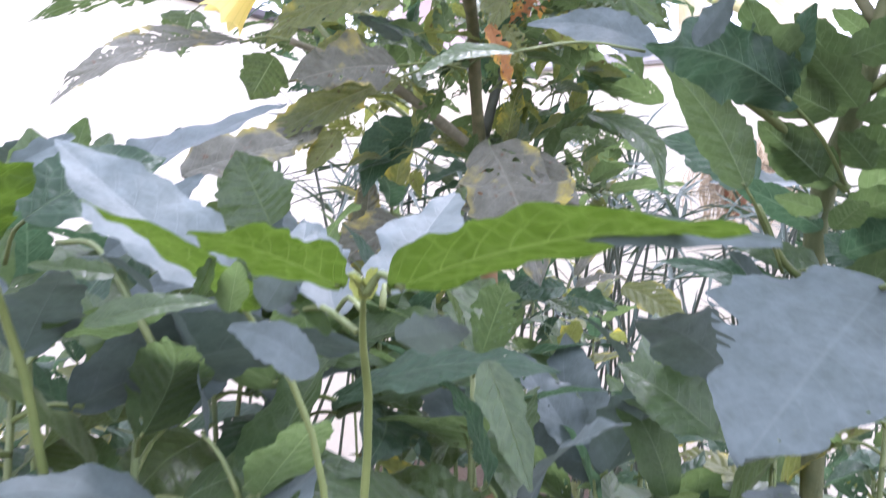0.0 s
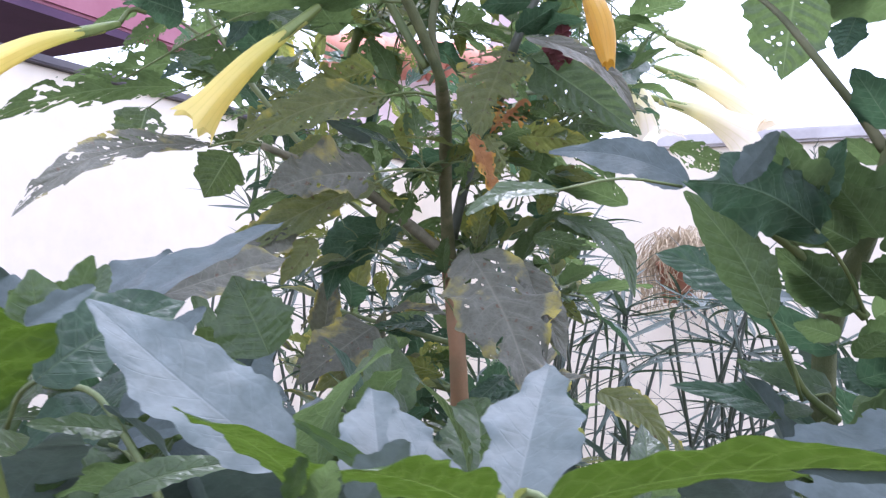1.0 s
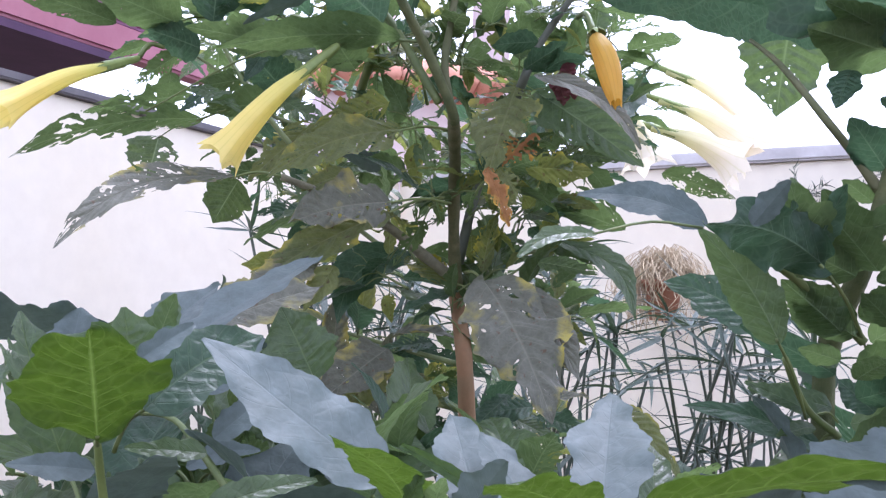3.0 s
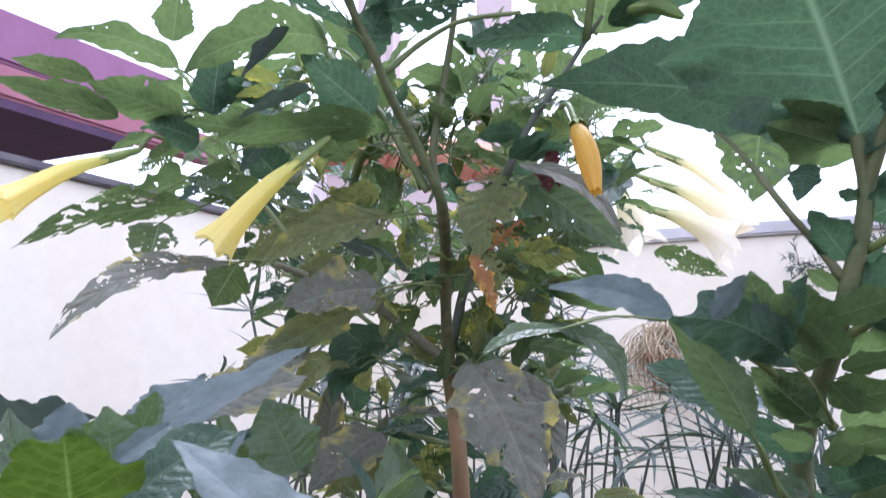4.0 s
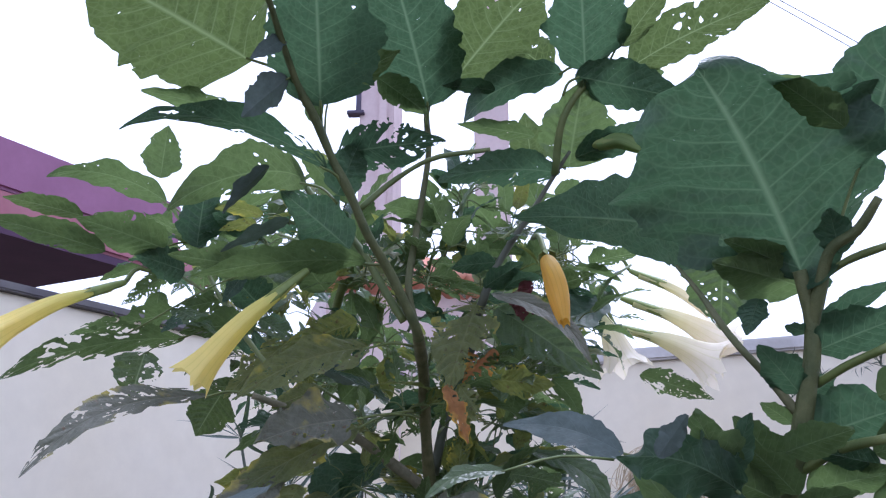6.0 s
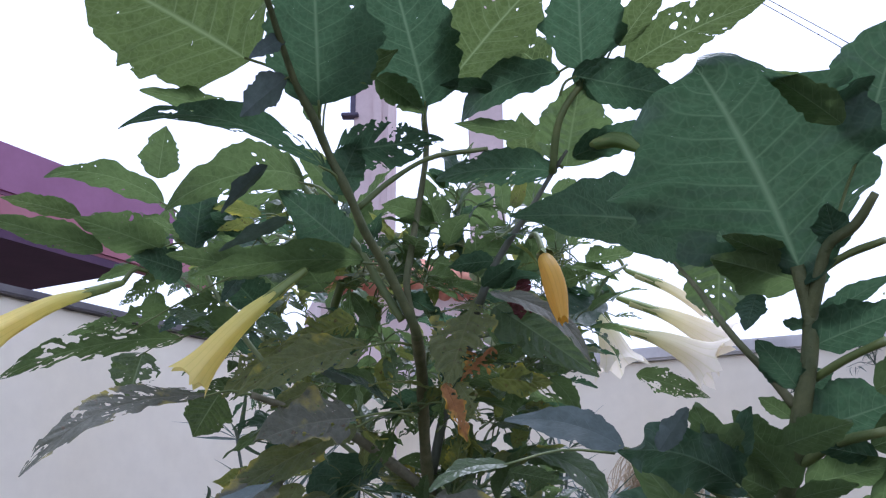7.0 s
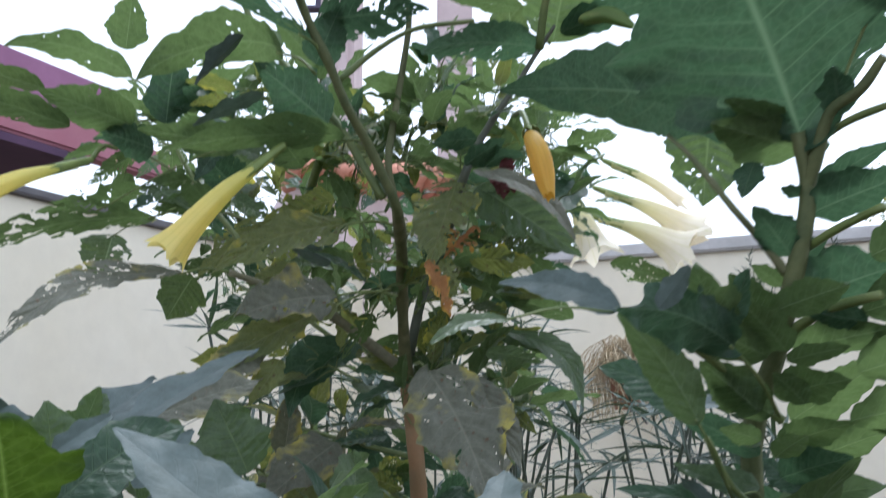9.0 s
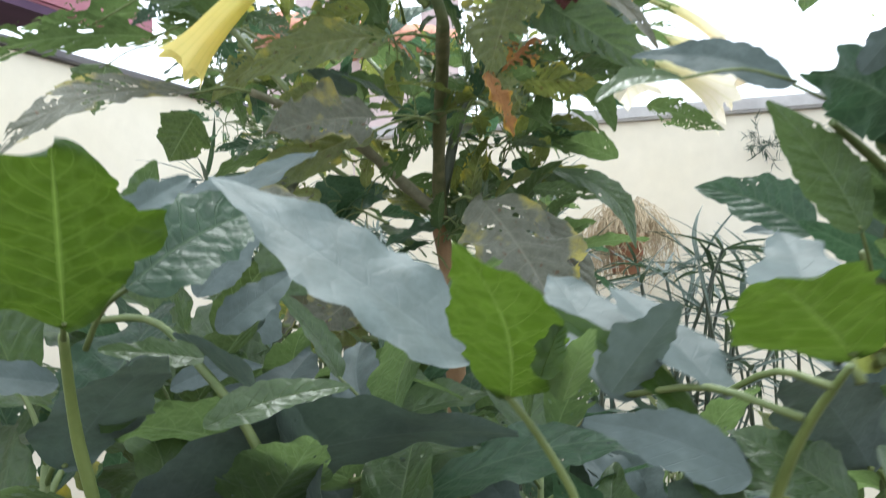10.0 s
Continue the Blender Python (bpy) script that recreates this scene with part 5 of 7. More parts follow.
shoot(tree, (0.134, 1.674, 1.294), (0.296, 1.864, 1.336), 5, 0.15, rnd, ("green", "old", "ashen", "deep"), 0.006, 0.15)

# ---- the second, broad-leaved trumpet shrub ----
shrub = thing("angels_trumpet_shrub", (0.578, 1.203, 0.000), "tall angel's trumpet shrub with broad dark leaves on thick stems", "shrub")
shrub.matrix_basis = Matrix.Translation((0.293, 0.698, 0.000))
stem(shrub, "trunk", M_BARK_OLIVE, 0.0115, 0.006, (0.420, 0.900, 0.000), (0.425, 0.880, 1.300), (0.408, 0.840, 1.537), (0.407, 0.800, 1.576), (0.408, 0.770, 1.620), (0.412, 0.750, 1.666), (0.417, 0.740, 1.703), (0.417, 0.735, 1.737), (0.409, 0.730, 1.771))
stem(shrub, "branch", M_BARK_OLIVE, 0.0062, 0.0035, (0.418, 0.740, 1.718), (0.421, 0.720, 1.754), (0.425, 0.700, 1.783), (0.437, 0.680, 1.792), (0.448, 0.660, 1.814))
stem(shrub, "branch", M_BARK, 0.0046, 0.002, (0.406, 0.760, 1.652), (0.388, 0.760, 1.677), (0.359, 0.755, 1.708), (0.351, 0.820, 1.771), (0.357, 0.900, 1.819))
stem(shrub, "branch", M_STALK, 0.004, 0.0032, (0.422, 0.750, 1.675), (0.434, 0.720, 1.686), (0.450, 0.680, 1.696))
stem(shrub, "branch", M_STEM, 0.0048, 0.004, (0.412, 0.780, 1.602), (0.426, 0.740, 1.618), (0.440, 0.680, 1.625))
stem(shrub, "branch", M_STEM, 0.0036, 0.003, (0.425, 0.720, 1.764), (0.435, 0.700, 1.771), (0.450, 0.660, 1.774))
stem(shrub, "branch", M_STEM, 0.0042, 0.003, (0.397, 0.770, 1.526), (0.367, 0.770, 1.556), (0.325, 0.760, 1.584), (0.290, 0.740, 1.599))
stem(shrub, "branch", M_STEM, 0.0036, 0.0026, (0.406, 0.830, 1.440), (0.362, 0.800, 1.469), (0.330, 0.770, 1.512))
leaf(shrub, "green", (0.135, 0.620, 1.599), (0.081, 0.595, 1.581), 0.011, -45, bend=0.119, droop=0.2, stalk=(0.220, 0.660, 1.608))
leaf(shrub, "grey", (0.235, 0.690, 1.614), (0.148, 0.735, 1.639), 0.031, -54, fold=0.15, bend=0.085, droop=0.2, stalk=(0.325, 0.730, 1.578))
leaf(shrub, "deep", (0.413, 0.730, 1.761), (0.293, 0.620, 1.905), 0.216, 13, eaten=0.1, bites=0.12, fold=0.1, wave=0.07, shape=(0.72, 0.85), droop=1.01, bend=0.0)
leaf(shrub, "deep", (0.448, 0.660, 1.863), (0.459, 0.600, 1.947), 0.079, -18, eaten=0.02, bend=0.0, droop=0.2, stalk=(0.424, 0.700, 1.778))
leaf(shrub, "green", (0.417, 0.640, 1.866), (0.348, 0.620, 1.902), 0.030, 21, bend=0.0, droop=0.2)
leaf(shrub, "green", (0.410, 0.740, 1.774), (0.341, 0.720, 1.795), 0.025, 31, bend=0.0, droop=0.2)
leaf(shrub, "deep", (0.383, 0.760, 1.752), (0.365, 0.750, 1.717), 0.023, -26, bites=0.3, bend=0.0, droop=0.2)
leaf(shrub, "deep", (0.386, 0.740, 1.786), (0.209, 1.120, 1.943), 0.107, 61, bites=0.12, droop=0.64, bend=0.0, stalk=(0.409, 0.740, 1.768))
leaf(shrub, "green", (0.420, 0.745, 1.759), (0.336, 0.740, 1.780), 0.052, 44, eaten=0.05, bend=0.0, droop=0.2)
leaf(shrub, "green", (0.474, 1.060, 1.897), (0.474, 1.100, 1.788), 0.103, 9, eaten=0.16, bites=0.2, bend=0.0, droop=0.2, stalk=(0.412, 0.950, 1.886))
leaf(shrub, "deep", (0.420, 0.740, 1.702), (0.477, 0.680, 1.724), 0.045, -46, bend=0.0, droop=0.2, stalk=(0.417, 0.745, 1.685))
leaf(shrub, "deep", (0.424, 0.730, 1.724), (0.464, 0.680, 1.750), 0.020, -35, bend=0.0, droop=0.2)
leaf(shrub, "deep", (0.419, 0.760, 1.630), (0.478, 0.700, 1.654), 0.058, -53, wave=0.06, bend=0.0, droop=0.2)
leaf(shrub, "deep", (0.407, 0.750, 1.666), (0.365, 0.730, 1.705), 0.032, 28, bend=0.0, droop=0.2)
leaf(shrub, "green", (0.406, 0.770, 1.643), (0.375, 0.760, 1.660), 0.016, 33, bend=0.0, droop=0.2)
leaf(shrub, "deep", (0.414, 0.740, 1.718), (0.391, 0.730, 1.722), 0.012, 37, bend=0.0, droop=0.2)
leaf(shrub, "deep", (0.431, 0.700, 1.778), (0.416, 0.680, 1.811), 0.029, 0, bend=0.0, droop=0.2)
leaf(shrub, "deep", (0.416, 0.735, 1.747), (0.426, 0.720, 1.779), 0.026, -39, bend=0.0, droop=0.2)
leaf(shrub, "deep", (0.414, 0.760, 1.662), (0.439, 0.750, 1.681), 0.027, -62, bend=0.0, droop=0.2)
leaf(shrub, "deep", (0.328, 0.700, 1.585), (0.217, 0.640, 1.608), 0.048, 59, fold=0.25, wave=0.16, droop=0.3, bend=-0.076, stalk=(0.397, 0.770, 1.527))
leaf(shrub, "green", (0.325, 0.710, 1.590), (0.282, 0.660, 1.643), 0.039, 14, fold=0.2, wave=0.06, bend=0.0, droop=0.2)
leaf(shrub, "deep", (0.316, 0.700, 1.589), (0.330, 0.670, 1.643), 0.022, -39, fold=0.3, wave=0.05, bend=0.0, droop=0.2)
leaf(shrub, "grey", (0.247, 0.640, 1.609), (0.264, 0.620, 1.637), 0.015, -60, bend=0.0, droop=0.2)
leaf(shrub, "green", (0.312, 0.740, 1.525), (0.254, 0.760, 1.617), 0.040, 67, eaten=0.03, bites=0.15, bend=-0.044, droop=0.2, stalk=(0.362, 0.800, 1.459))
leaf(shrub, "deep", (0.368, 0.900, 1.530), (0.302, 1.000, 1.580), 0.052, -53, eaten=0.04, bites=0.2, bend=0.072, droop=0.2)
leaf(shrub, "green", (0.384, 0.760, 1.531), (0.341, 0.780, 1.564), 0.036, 64, bend=0.0, droop=0.2, stalk=(0.407, 0.780, 1.513))
leaf(shrub, "green", (0.381, 0.720, 1.583), (0.333, 0.700, 1.623), 0.034, 25, bend=0.0, droop=0.2)
leaf(shrub, "green", (0.387, 0.740, 1.589), (0.338, 0.760, 1.601), 0.023, 50, bend=0.0, droop=0.2)
leaf(shrub, "deep", (0.397, 0.840, 1.428), (0.275, 0.860, 1.462), 0.029, -49, bend=0.065, droop=0.2, stalk=(0.404, 0.830, 1.442))
leaf(shrub, "green", (0.384, 0.820, 1.459), (0.325, 0.840, 1.486), 0.020, -49, bend=0.0, droop=0.2, stalk=(0.401, 0.820, 1.453))
leaf(shrub, "green", (0.379, 0.820, 1.450), (0.336, 0.800, 1.444), 0.014, -37, bend=0.0, droop=0.2)
leaf(shrub, "grey", (0.467, 0.950, 1.528), (0.415, 0.950, 1.572), 0.034, 32, bend=0.0, droop=0.2)
leaf(shrub, "grey", (0.467, 0.950, 1.471), (0.427, 0.950, 1.493), 0.032, 45, bend=0.0, droop=0.2)
leaf(shrub, "grey", (0.444, 1.000, 1.538), (0.352, 1.000, 1.536), 0.024, -39, bend=0.0, droop=0.2)
leaf(shrub, "green", (0.391, 0.800, 1.512), (0.362, 0.800, 1.511), 0.022, -57, bend=0.0, droop=0.2)
leaf(shrub, "deep", (0.452, 0.720, 1.606), (0.407, 0.740, 1.618), 0.024, 57, bend=0.0, droop=0.2)
leaf(shrub, "green", (0.417, 0.780, 1.586), (0.463, 0.700, 1.601), 0.033, -53, bend=0.0, droop=0.2)
leaf(shrub, "green", (0.404, 0.780, 1.600), (0.369, 0.780, 1.623), 0.024, 50, bend=0.0, droop=0.2)
leaf(shrub, "green", (0.396, 0.780, 1.584), (0.330, 0.760, 1.627), 0.033, 41, bend=0.0, droop=0.2)
leaf(shrub, "deep", (0.423, 0.800, 1.465), (0.401, 0.820, 1.491), 0.028, -47, bend=0.0, droop=0.2)
leaf(shrub, "green", (0.393, 0.720, 1.541), (0.368, 0.720, 1.566), 0.024, 38, bend=0.0, droop=0.2)
leaf(shrub, "green", (0.384, 0.760, 1.496), (0.382, 0.700, 1.517), 0.020, -31, bend=0.0, droop=0.2)
leaf(shrub, "green", (0.369, 0.720, 1.606), (0.327, 0.700, 1.643), 0.030, 29, bites=0.1, bend=0.0, droop=0.2)
leaf(shrub, "green", (0.369, 0.730, 1.579), (0.300, 0.720, 1.606), 0.042, 50, bites=0.1, bend=0.0, droop=0.2)
leaf(shrub, "green", (0.373, 0.760, 1.534), (0.327, 0.770, 1.577), 0.042, 58, bend=0.0, droop=0.2)
leaf(shrub, "green", (0.387, 0.760, 1.548), (0.422, 0.700, 1.560), 0.034, -56, bend=0.0, droop=0.2)
leaf(shrub, "green", (0.366, 0.700, 1.615), (0.403, 0.660, 1.630), 0.031, -51, bend=0.0, droop=0.2)
leaf(shrub, "green", (0.380, 0.720, 1.575), (0.412, 0.680, 1.585), 0.019, -49, bend=0.0, droop=0.2)
leaf(shrub, "green", (0.397, 0.780, 1.505), (0.432, 0.720, 1.526), 0.028, -54, bend=0.0, droop=0.2)
leaf(shrub, "deep", (0.408, 0.800, 1.476), (0.430, 0.720, 1.499), 0.034, -52, bend=0.0, droop=0.2)
leaf(shrub, "green", (0.382, 0.780, 1.510), (0.346, 0.780, 1.520), 0.019, 57, bend=0.0, droop=0.2)
leaf(shrub, "green", (0.420, 0.800, 1.525), (0.476, 0.740, 1.576), 0.044, -52, bend=0.0, droop=0.2)
leaf(shrub, "green", (0.422, 0.820, 1.480), (0.482, 0.750, 1.519), 0.040, -55, bend=0.0, droop=0.2)
leaf(shrub, "green", (0.418, 0.830, 1.451), (0.483, 0.760, 1.472), 0.034, 58, bend=0.0, droop=0.2)
leaf(shrub, "deep", (0.399, 0.820, 1.495), (0.321, 0.840, 1.538), 0.030, 58, bend=0.0, droop=0.2)
leaf(shrub, "green", (0.406, 0.840, 1.464), (0.336, 0.860, 1.479), 0.025, -54, bend=0.0, droop=0.2)
leaf(shrub, "green", (0.447, 0.700, 1.659), (0.512, 0.620, 1.692), 0.045, -48, bend=0.0, droop=0.2)
leaf(shrub, "green", (0.448, 0.720, 1.615), (0.517, 0.640, 1.639), 0.047, -53, bend=0.0, droop=0.2)
leaf(shrub, "green", (0.452, 0.740, 1.566), (0.525, 0.660, 1.596), 0.051, -56, bend=0.0, droop=0.2)
leaf(shrub, "green", (0.453, 0.760, 1.526), (0.531, 0.680, 1.551), 0.046, -60, bend=0.0, droop=0.2)

# ---- young shoots close to the path ----
young = thing("young_trumpet_shrub", (0.081, 0.500, 0.000), "young angel's trumpet shoot with downy leaves, grey-green with sky sheen", "shrub", "young shoots")
stem(young, "trunk", M_STALK, 0.0027, 0.001, (0.060, 0.470, 0.000), (0.062, 0.450, 0.800), (0.070, 0.430, 1.300), (0.078, 0.420, 1.433), (0.078, 0.400, 1.460), (0.080, 0.385, 1.476))
leaf(young, "lit", (0.091, 0.373, 1.479), (0.185, 0.310, 1.503), 0.033, -24, fold=0.15, droop=0.5, bend=0.0, stalk=(0.082, 0.376, 1.477))
leaf(young, "lit", (0.074, 0.374, 1.479), (0.035, 0.338, 1.497), 0.032, 21, fold=0.12, droop=0.4, bend=0.0, stalk=(0.082, 0.376, 1.477))
# extra grey leaf added to stand for the first leaf's turned, sky-facing tip
leaf(young, "grey", (0.146, 0.345, 1.501), (0.198, 0.325, 1.500), 0.006, 72, droop=0.5, bend=0.0)
leaf(young, "lit", (0.061, 0.430, 1.455), (0.010, 0.450, 1.491), 0.006, -63, bend=0.056, droop=0.2)
leaf(young, "grey", (0.062, 0.400, 1.446), (0.024, 0.420, 1.458), 0.014, -57, bend=0.06, droop=0.2)
leaf(young, "grey", (0.086, 0.400, 1.473), (0.108, 0.470, 1.512), 0.031, 0, bend=0.0, droop=0.2, stalk=(0.086, 0.390, 1.471))
leaf(young, "grey", (0.044, 0.440, 1.460), (0.036, 0.505, 1.497), 0.033, -2, bend=0.0, droop=0.2, stalk=(0.076, 0.400, 1.461))
leaf(young, "old", (0.082, 0.378, 1.475), (0.085, 0.372, 1.486), 0.004, 0, bend=0.0, droop=0.2)
leaf(young, "old", (0.080, 0.378, 1.475), (0.078, 0.372, 1.484), 0.004, 0, bend=0.0, droop=0.2)
leaf(young, "grey", (0.065, 0.420, 1.463), (0.047, 0.470, 1.494), 0.022, 0, bend=0.0, droop=0.2, stalk=(0.079, 0.390, 1.470))
leaf(young, "grey", (0.091, 0.390, 1.460), (0.116, 0.360, 1.469), 0.013, -59, bend=0.0, droop=0.2)
leaf(young, "green", (0.123, 0.440, 1.445), (0.141, 0.420, 1.399), 0.018, 14, bend=0.0, droop=0.2)
young_a = thing("young_trumpet_shrub", (0.011, 0.514, 0.000), "young angel's trumpet shoot with a long grey leaf", "shrub", "young shoots")
stem(young_a, "trunk", M_STALK, 0.0024, 0.001, (0.090, 0.500, 0.000), (0.085, 0.490, 0.800), (0.060, 0.480, 1.300), (0.036, 0.478, 1.425), (0.015, 0.477, 1.456), (0.004, 0.480, 1.468))
leaf(young_a, "grey", (0.004, 0.482, 1.467), (-0.088, 0.507, 1.533), 0.048, -27, bend=-0.03, fold=0.12, droop=0.2, stalk=(0.015, 0.477, 1.456))
leaf(young_a, "lit", (0.015, 0.477, 1.456), (-0.016, 0.381, 1.505), 0.032, -6, fold=0.12, bend=-0.04, droop=0.2)
leaf(young_a, "green", (0.021, 0.430, 1.462), (0.027, 0.420, 1.483), 0.010, -14, bend=0.0, droop=0.2)
leaf(young_a, "lit", (0.012, 0.420, 1.470), (0.018, 0.420, 1.485), 0.006, 68, bend=0.0, droop=0.2)
leaf(young_a, "grey", (0.035, 0.430, 1.464), (0.052, 0.420, 1.490), 0.016, -54, bend=0.0, droop=0.2)
young_b = thing("young_trumpet_shrub", (-0.200, 0.706, 0.000), "young angel's trumpet shoot with one large fresh green leaf", "shrub", "young shoots")
stem(young_b, "trunk", M_STALK, 0.0038, 0.002, (-0.190, 0.640, 0.000), (-0.185, 0.630, 0.800), (-0.152, 0.600, 1.395), (-0.156, 0.590, 1.423), (-0.156, 0.575, 1.451), (-0.154, 0.560, 1.473))
stem(young_b, "branch", M_STEM, 0.0027, 0.002, (-0.075, 0.620, 1.401), (-0.089, 0.620, 1.427), (-0.112, 0.640, 1.451), (-0.136, 0.660, 1.471), (-0.183, 0.700, 1.471))
leaf(young_b, "lit", (-0.149, 0.545, 1.476), (-0.131, 0.470, 1.538), 0.066, 4, fold=0.1, wave=0.05, shape=(0.7, 0.8), bend=0.0, droop=0.2, stalk=(-0.154, 0.560, 1.471))
leaf(young_b, "green", (-0.153, 0.620, 1.498), (-0.161, 0.620, 1.546), 0.039, 34, bend=0.0, droop=0.2)
leaf(young_b, "green", (-0.148, 0.640, 1.514), (-0.134, 0.640, 1.555), 0.019, -59, bend=0.0, droop=0.2)
leaf(young_b, "deep", (-0.127, 0.550, 1.492), (-0.075, 0.620, 1.530), 0.044, 46, bend=-0.05, droop=0.2, stalk=(-0.148, 0.570, 1.466))
leaf(young_b, "grey", (-0.128, 0.540, 1.519), (-0.104, 0.560, 1.538), 0.012, 51, fold=0.4, bend=0.0, droop=0.2)
leaf(young_b, "grey", (-0.174, 0.620, 1.446), (-0.219, 0.600, 1.453), 0.018, -46, bend=0.0, droop=0.2)
leaf(young_b, "green", (-0.098, 0.560, 1.434), (-0.037, 0.600, 1.445), 0.016, 44, bend=-0.041, droop=0.2)
leaf(young_b, "grey", (-0.123, 0.700, 1.484), (-0.091, 0.740, 1.523), 0.023, 31, bend=0.0, droop=0.2)
leaf(young_b, "green", (-0.107, 0.620, 1.457), (-0.151, 0.600, 1.463), 0.014, -47, bend=0.0, droop=0.2)
leaf(young_b, "grey", (-0.095, 0.580, 1.472), (-0.063, 0.600, 1.499), 0.018, 41, bend=0.0, droop=0.2)
leaf(young_b, "grey", (-0.330, 0.820, 1.514), (-0.223, 0.800, 1.530), 0.083, -24, wave=0.04, bend=0.0, droop=0.2)
leaf(young_b, "grey", (-0.243, 0.760, 1.491), (-0.242, 0.780, 1.543), 0.052, -0, bend=0.0, droop=0.2)
leaf(young_b, "grey", (-0.198, 0.820, 1.512), (-0.148, 0.860, 1.565), 0.067, 11, bend=0.0, droop=0.2)
leaf(young_b, "green", (-0.152, 0.660, 1.512), (-0.182, 0.640, 1.533), 0.033, 60, bend=0.0, droop=0.2)
leaf(young_b, "green", (-0.162, 0.700, 1.518), (-0.153, 0.720, 1.551), 0.021, 23, bend=0.0, droop=0.2)
leaf(young_b, "grey", (-0.149, 0.740, 1.520), (-0.059, 0.880, 1.594), 0.048, 3, droop=0.1, bend=0.0)
leaf(young_b, "ashen", (-0.171, 0.920, 1.527), (-0.066, 0.980, 1.566), 0.059, 42, wave=0.06, bites=0.2, bend=0.0, droop=0.2)
leaf(young_b, "green", (-0.058, 0.820, 1.484), (-0.089, 0.820, 1.546), 0.065, -67, bend=0.0, droop=0.2)
leaf(young_b, "grey", (-0.145, 0.600, 1.502), (-0.119, 0.620, 1.530), 0.031, 12, bend=0.0, droop=0.2)
leaf(young_b, "old", (-0.072, 1.236, 1.598), (-0.107, 1.203, 1.538), 0.039, -30)
leaf(young_b, "grey", (-0.142, 0.723, 1.429), (-0.088, 0.719, 1.442), 0.017, 54)
young_c = thing("young_trumpet_shrub", (0.465, 0.684, 0.000), "young angel's trumpet shoot with one very broad grey leaf", "shrub", "young shoots")
stem(young_c, "trunk", M_STALK, 0.007, 0.002, (0.465, 0.684, 0.000), (0.446, 0.674, 0.755), (0.436, 0.654, 1.386))
leaf(young_c, "grey", (0.360, 0.620, 1.468), (0.238, 0.480, 1.395), 0.100, -19, fold=0.1, bites=0.15, shape=(0.6, 0.8), bend=0.0, droop=0.2, stalk=(0.342, 0.550, 1.456))
leaf(young_c, "green", (0.295, 0.727, 1.344), (0.230, 0.777, 1.386), 0.049, -37)
rnd = random.Random(11)
low = thing("low_trumpet_shoot", (-0.158, 0.826, 0.000), "leafy low shoot of angel's trumpet in the bed", "shrub", "low shoots")
shoot(low, (-0.158, 0.826, 0.000), (-0.158, 0.826, 1.396), 7, 0.17, rnd, ("green", "grey", "green", "fresh", "deep"), 0.0042, 0.12)
low = thing("low_trumpet_shoot", (-0.126, 0.882, 0.000), "leafy low shoot of angel's trumpet in the bed", "shrub", "low shoots")
shoot(low, (-0.126, 0.882, 0.000), (-0.127, 0.882, 1.365), 7, 0.19, rnd, ("green", "grey", "green", "fresh", "deep"), 0.0042, 0.12)
low = thing("low_trumpet_shoot", (-0.090, 0.990, 0.000), "leafy low shoot of angel's trumpet in the bed", "shrub", "low shoots")
shoot(low, (-0.090, 0.990, 0.000), (-0.091, 0.990, 1.365), 7, 0.15, rnd, ("green", "grey", "green", "fresh", "deep"), 0.0042, 0.12)
low = thing("low_trumpet_shoot", (-0.338, 0.949, 0.000), "leafy low shoot of angel's trumpet in the bed", "shrub", "low shoots")
shoot(low, (-0.338, 0.949, 0.000), (-0.338, 0.949, 1.402), 7, 0.17, rnd, ("green", "grey", "green", "fresh", "deep"), 0.0042, 0.12)
low = thing("low_trumpet_shoot", (0.013, 1.038, 0.000), "leafy low shoot of angel's trumpet in the bed", "shrub", "low shoots")
shoot(low, (0.013, 1.038, 0.000), (0.013, 1.038, 1.369), 7, 0.19, rnd, ("green", "grey", "green", "fresh", "deep"), 0.0042, 0.12)
low = thing("low_trumpet_shoot", (0.090, 1.091, 0.000), "leafy low shoot of angel's trumpet in the bed", "shrub", "low shoots")
shoot(low, (0.090, 1.091, 0.000), (0.090, 1.091, 1.341), 7, 0.15, rnd, ("green", "grey", "green", "fresh", "deep"), 0.0042, 0.12)
low = thing("low_trumpet_shoot", (-0.016, 0.759, 0.000), "leafy low shoot of angel's trumpet in the bed", "shrub", "low shoots")
shoot(low, (-0.016, 0.759, 0.000), (-0.017, 0.759, 1.394), 7, 0.17, rnd, ("green", "grey", "green", "fresh", "deep"), 0.0042, 0.12)
low = thing("low_trumpet_shoot", (-0.192, 0.661, 0.000), "leafy low shoot of angel's trumpet in the bed", "shrub", "low shoots")
shoot(low, (-0.192, 0.661, 0.000), (-0.192, 0.661, 1.399), 7, 0.19, rnd, ("green", "grey", "green", "fresh", "deep"), 0.0042, 0.12)
low = thing("low_trumpet_shoot", (0.117, 0.865, 0.000), "leafy low shoot of angel's trumpet in the bed", "shrub", "low shoots")
shoot(low, (0.117, 0.865, 0.000), (0.116, 0.865, 1.362), 7, 0.15, rnd, ("green", "grey", "green", "fresh", "deep"), 0.0042, 0.12)
low = thing("low_trumpet_shoot", (0.256, 0.912, 0.000), "leafy low shoot of angel's trumpet in the bed", "shrub", "low shoots")
shoot(low, (0.256, 0.912, 0.000), (0.256, 0.912, 1.183), 7, 0.17, rnd, ("green", "grey", "green", "fresh", "deep"), 0.0042, 0.12)
low = thing("low_trumpet_shoot", (0.315, 0.850, 0.000), "leafy low shoot of angel's trumpet in the bed", "shrub", "low shoots")
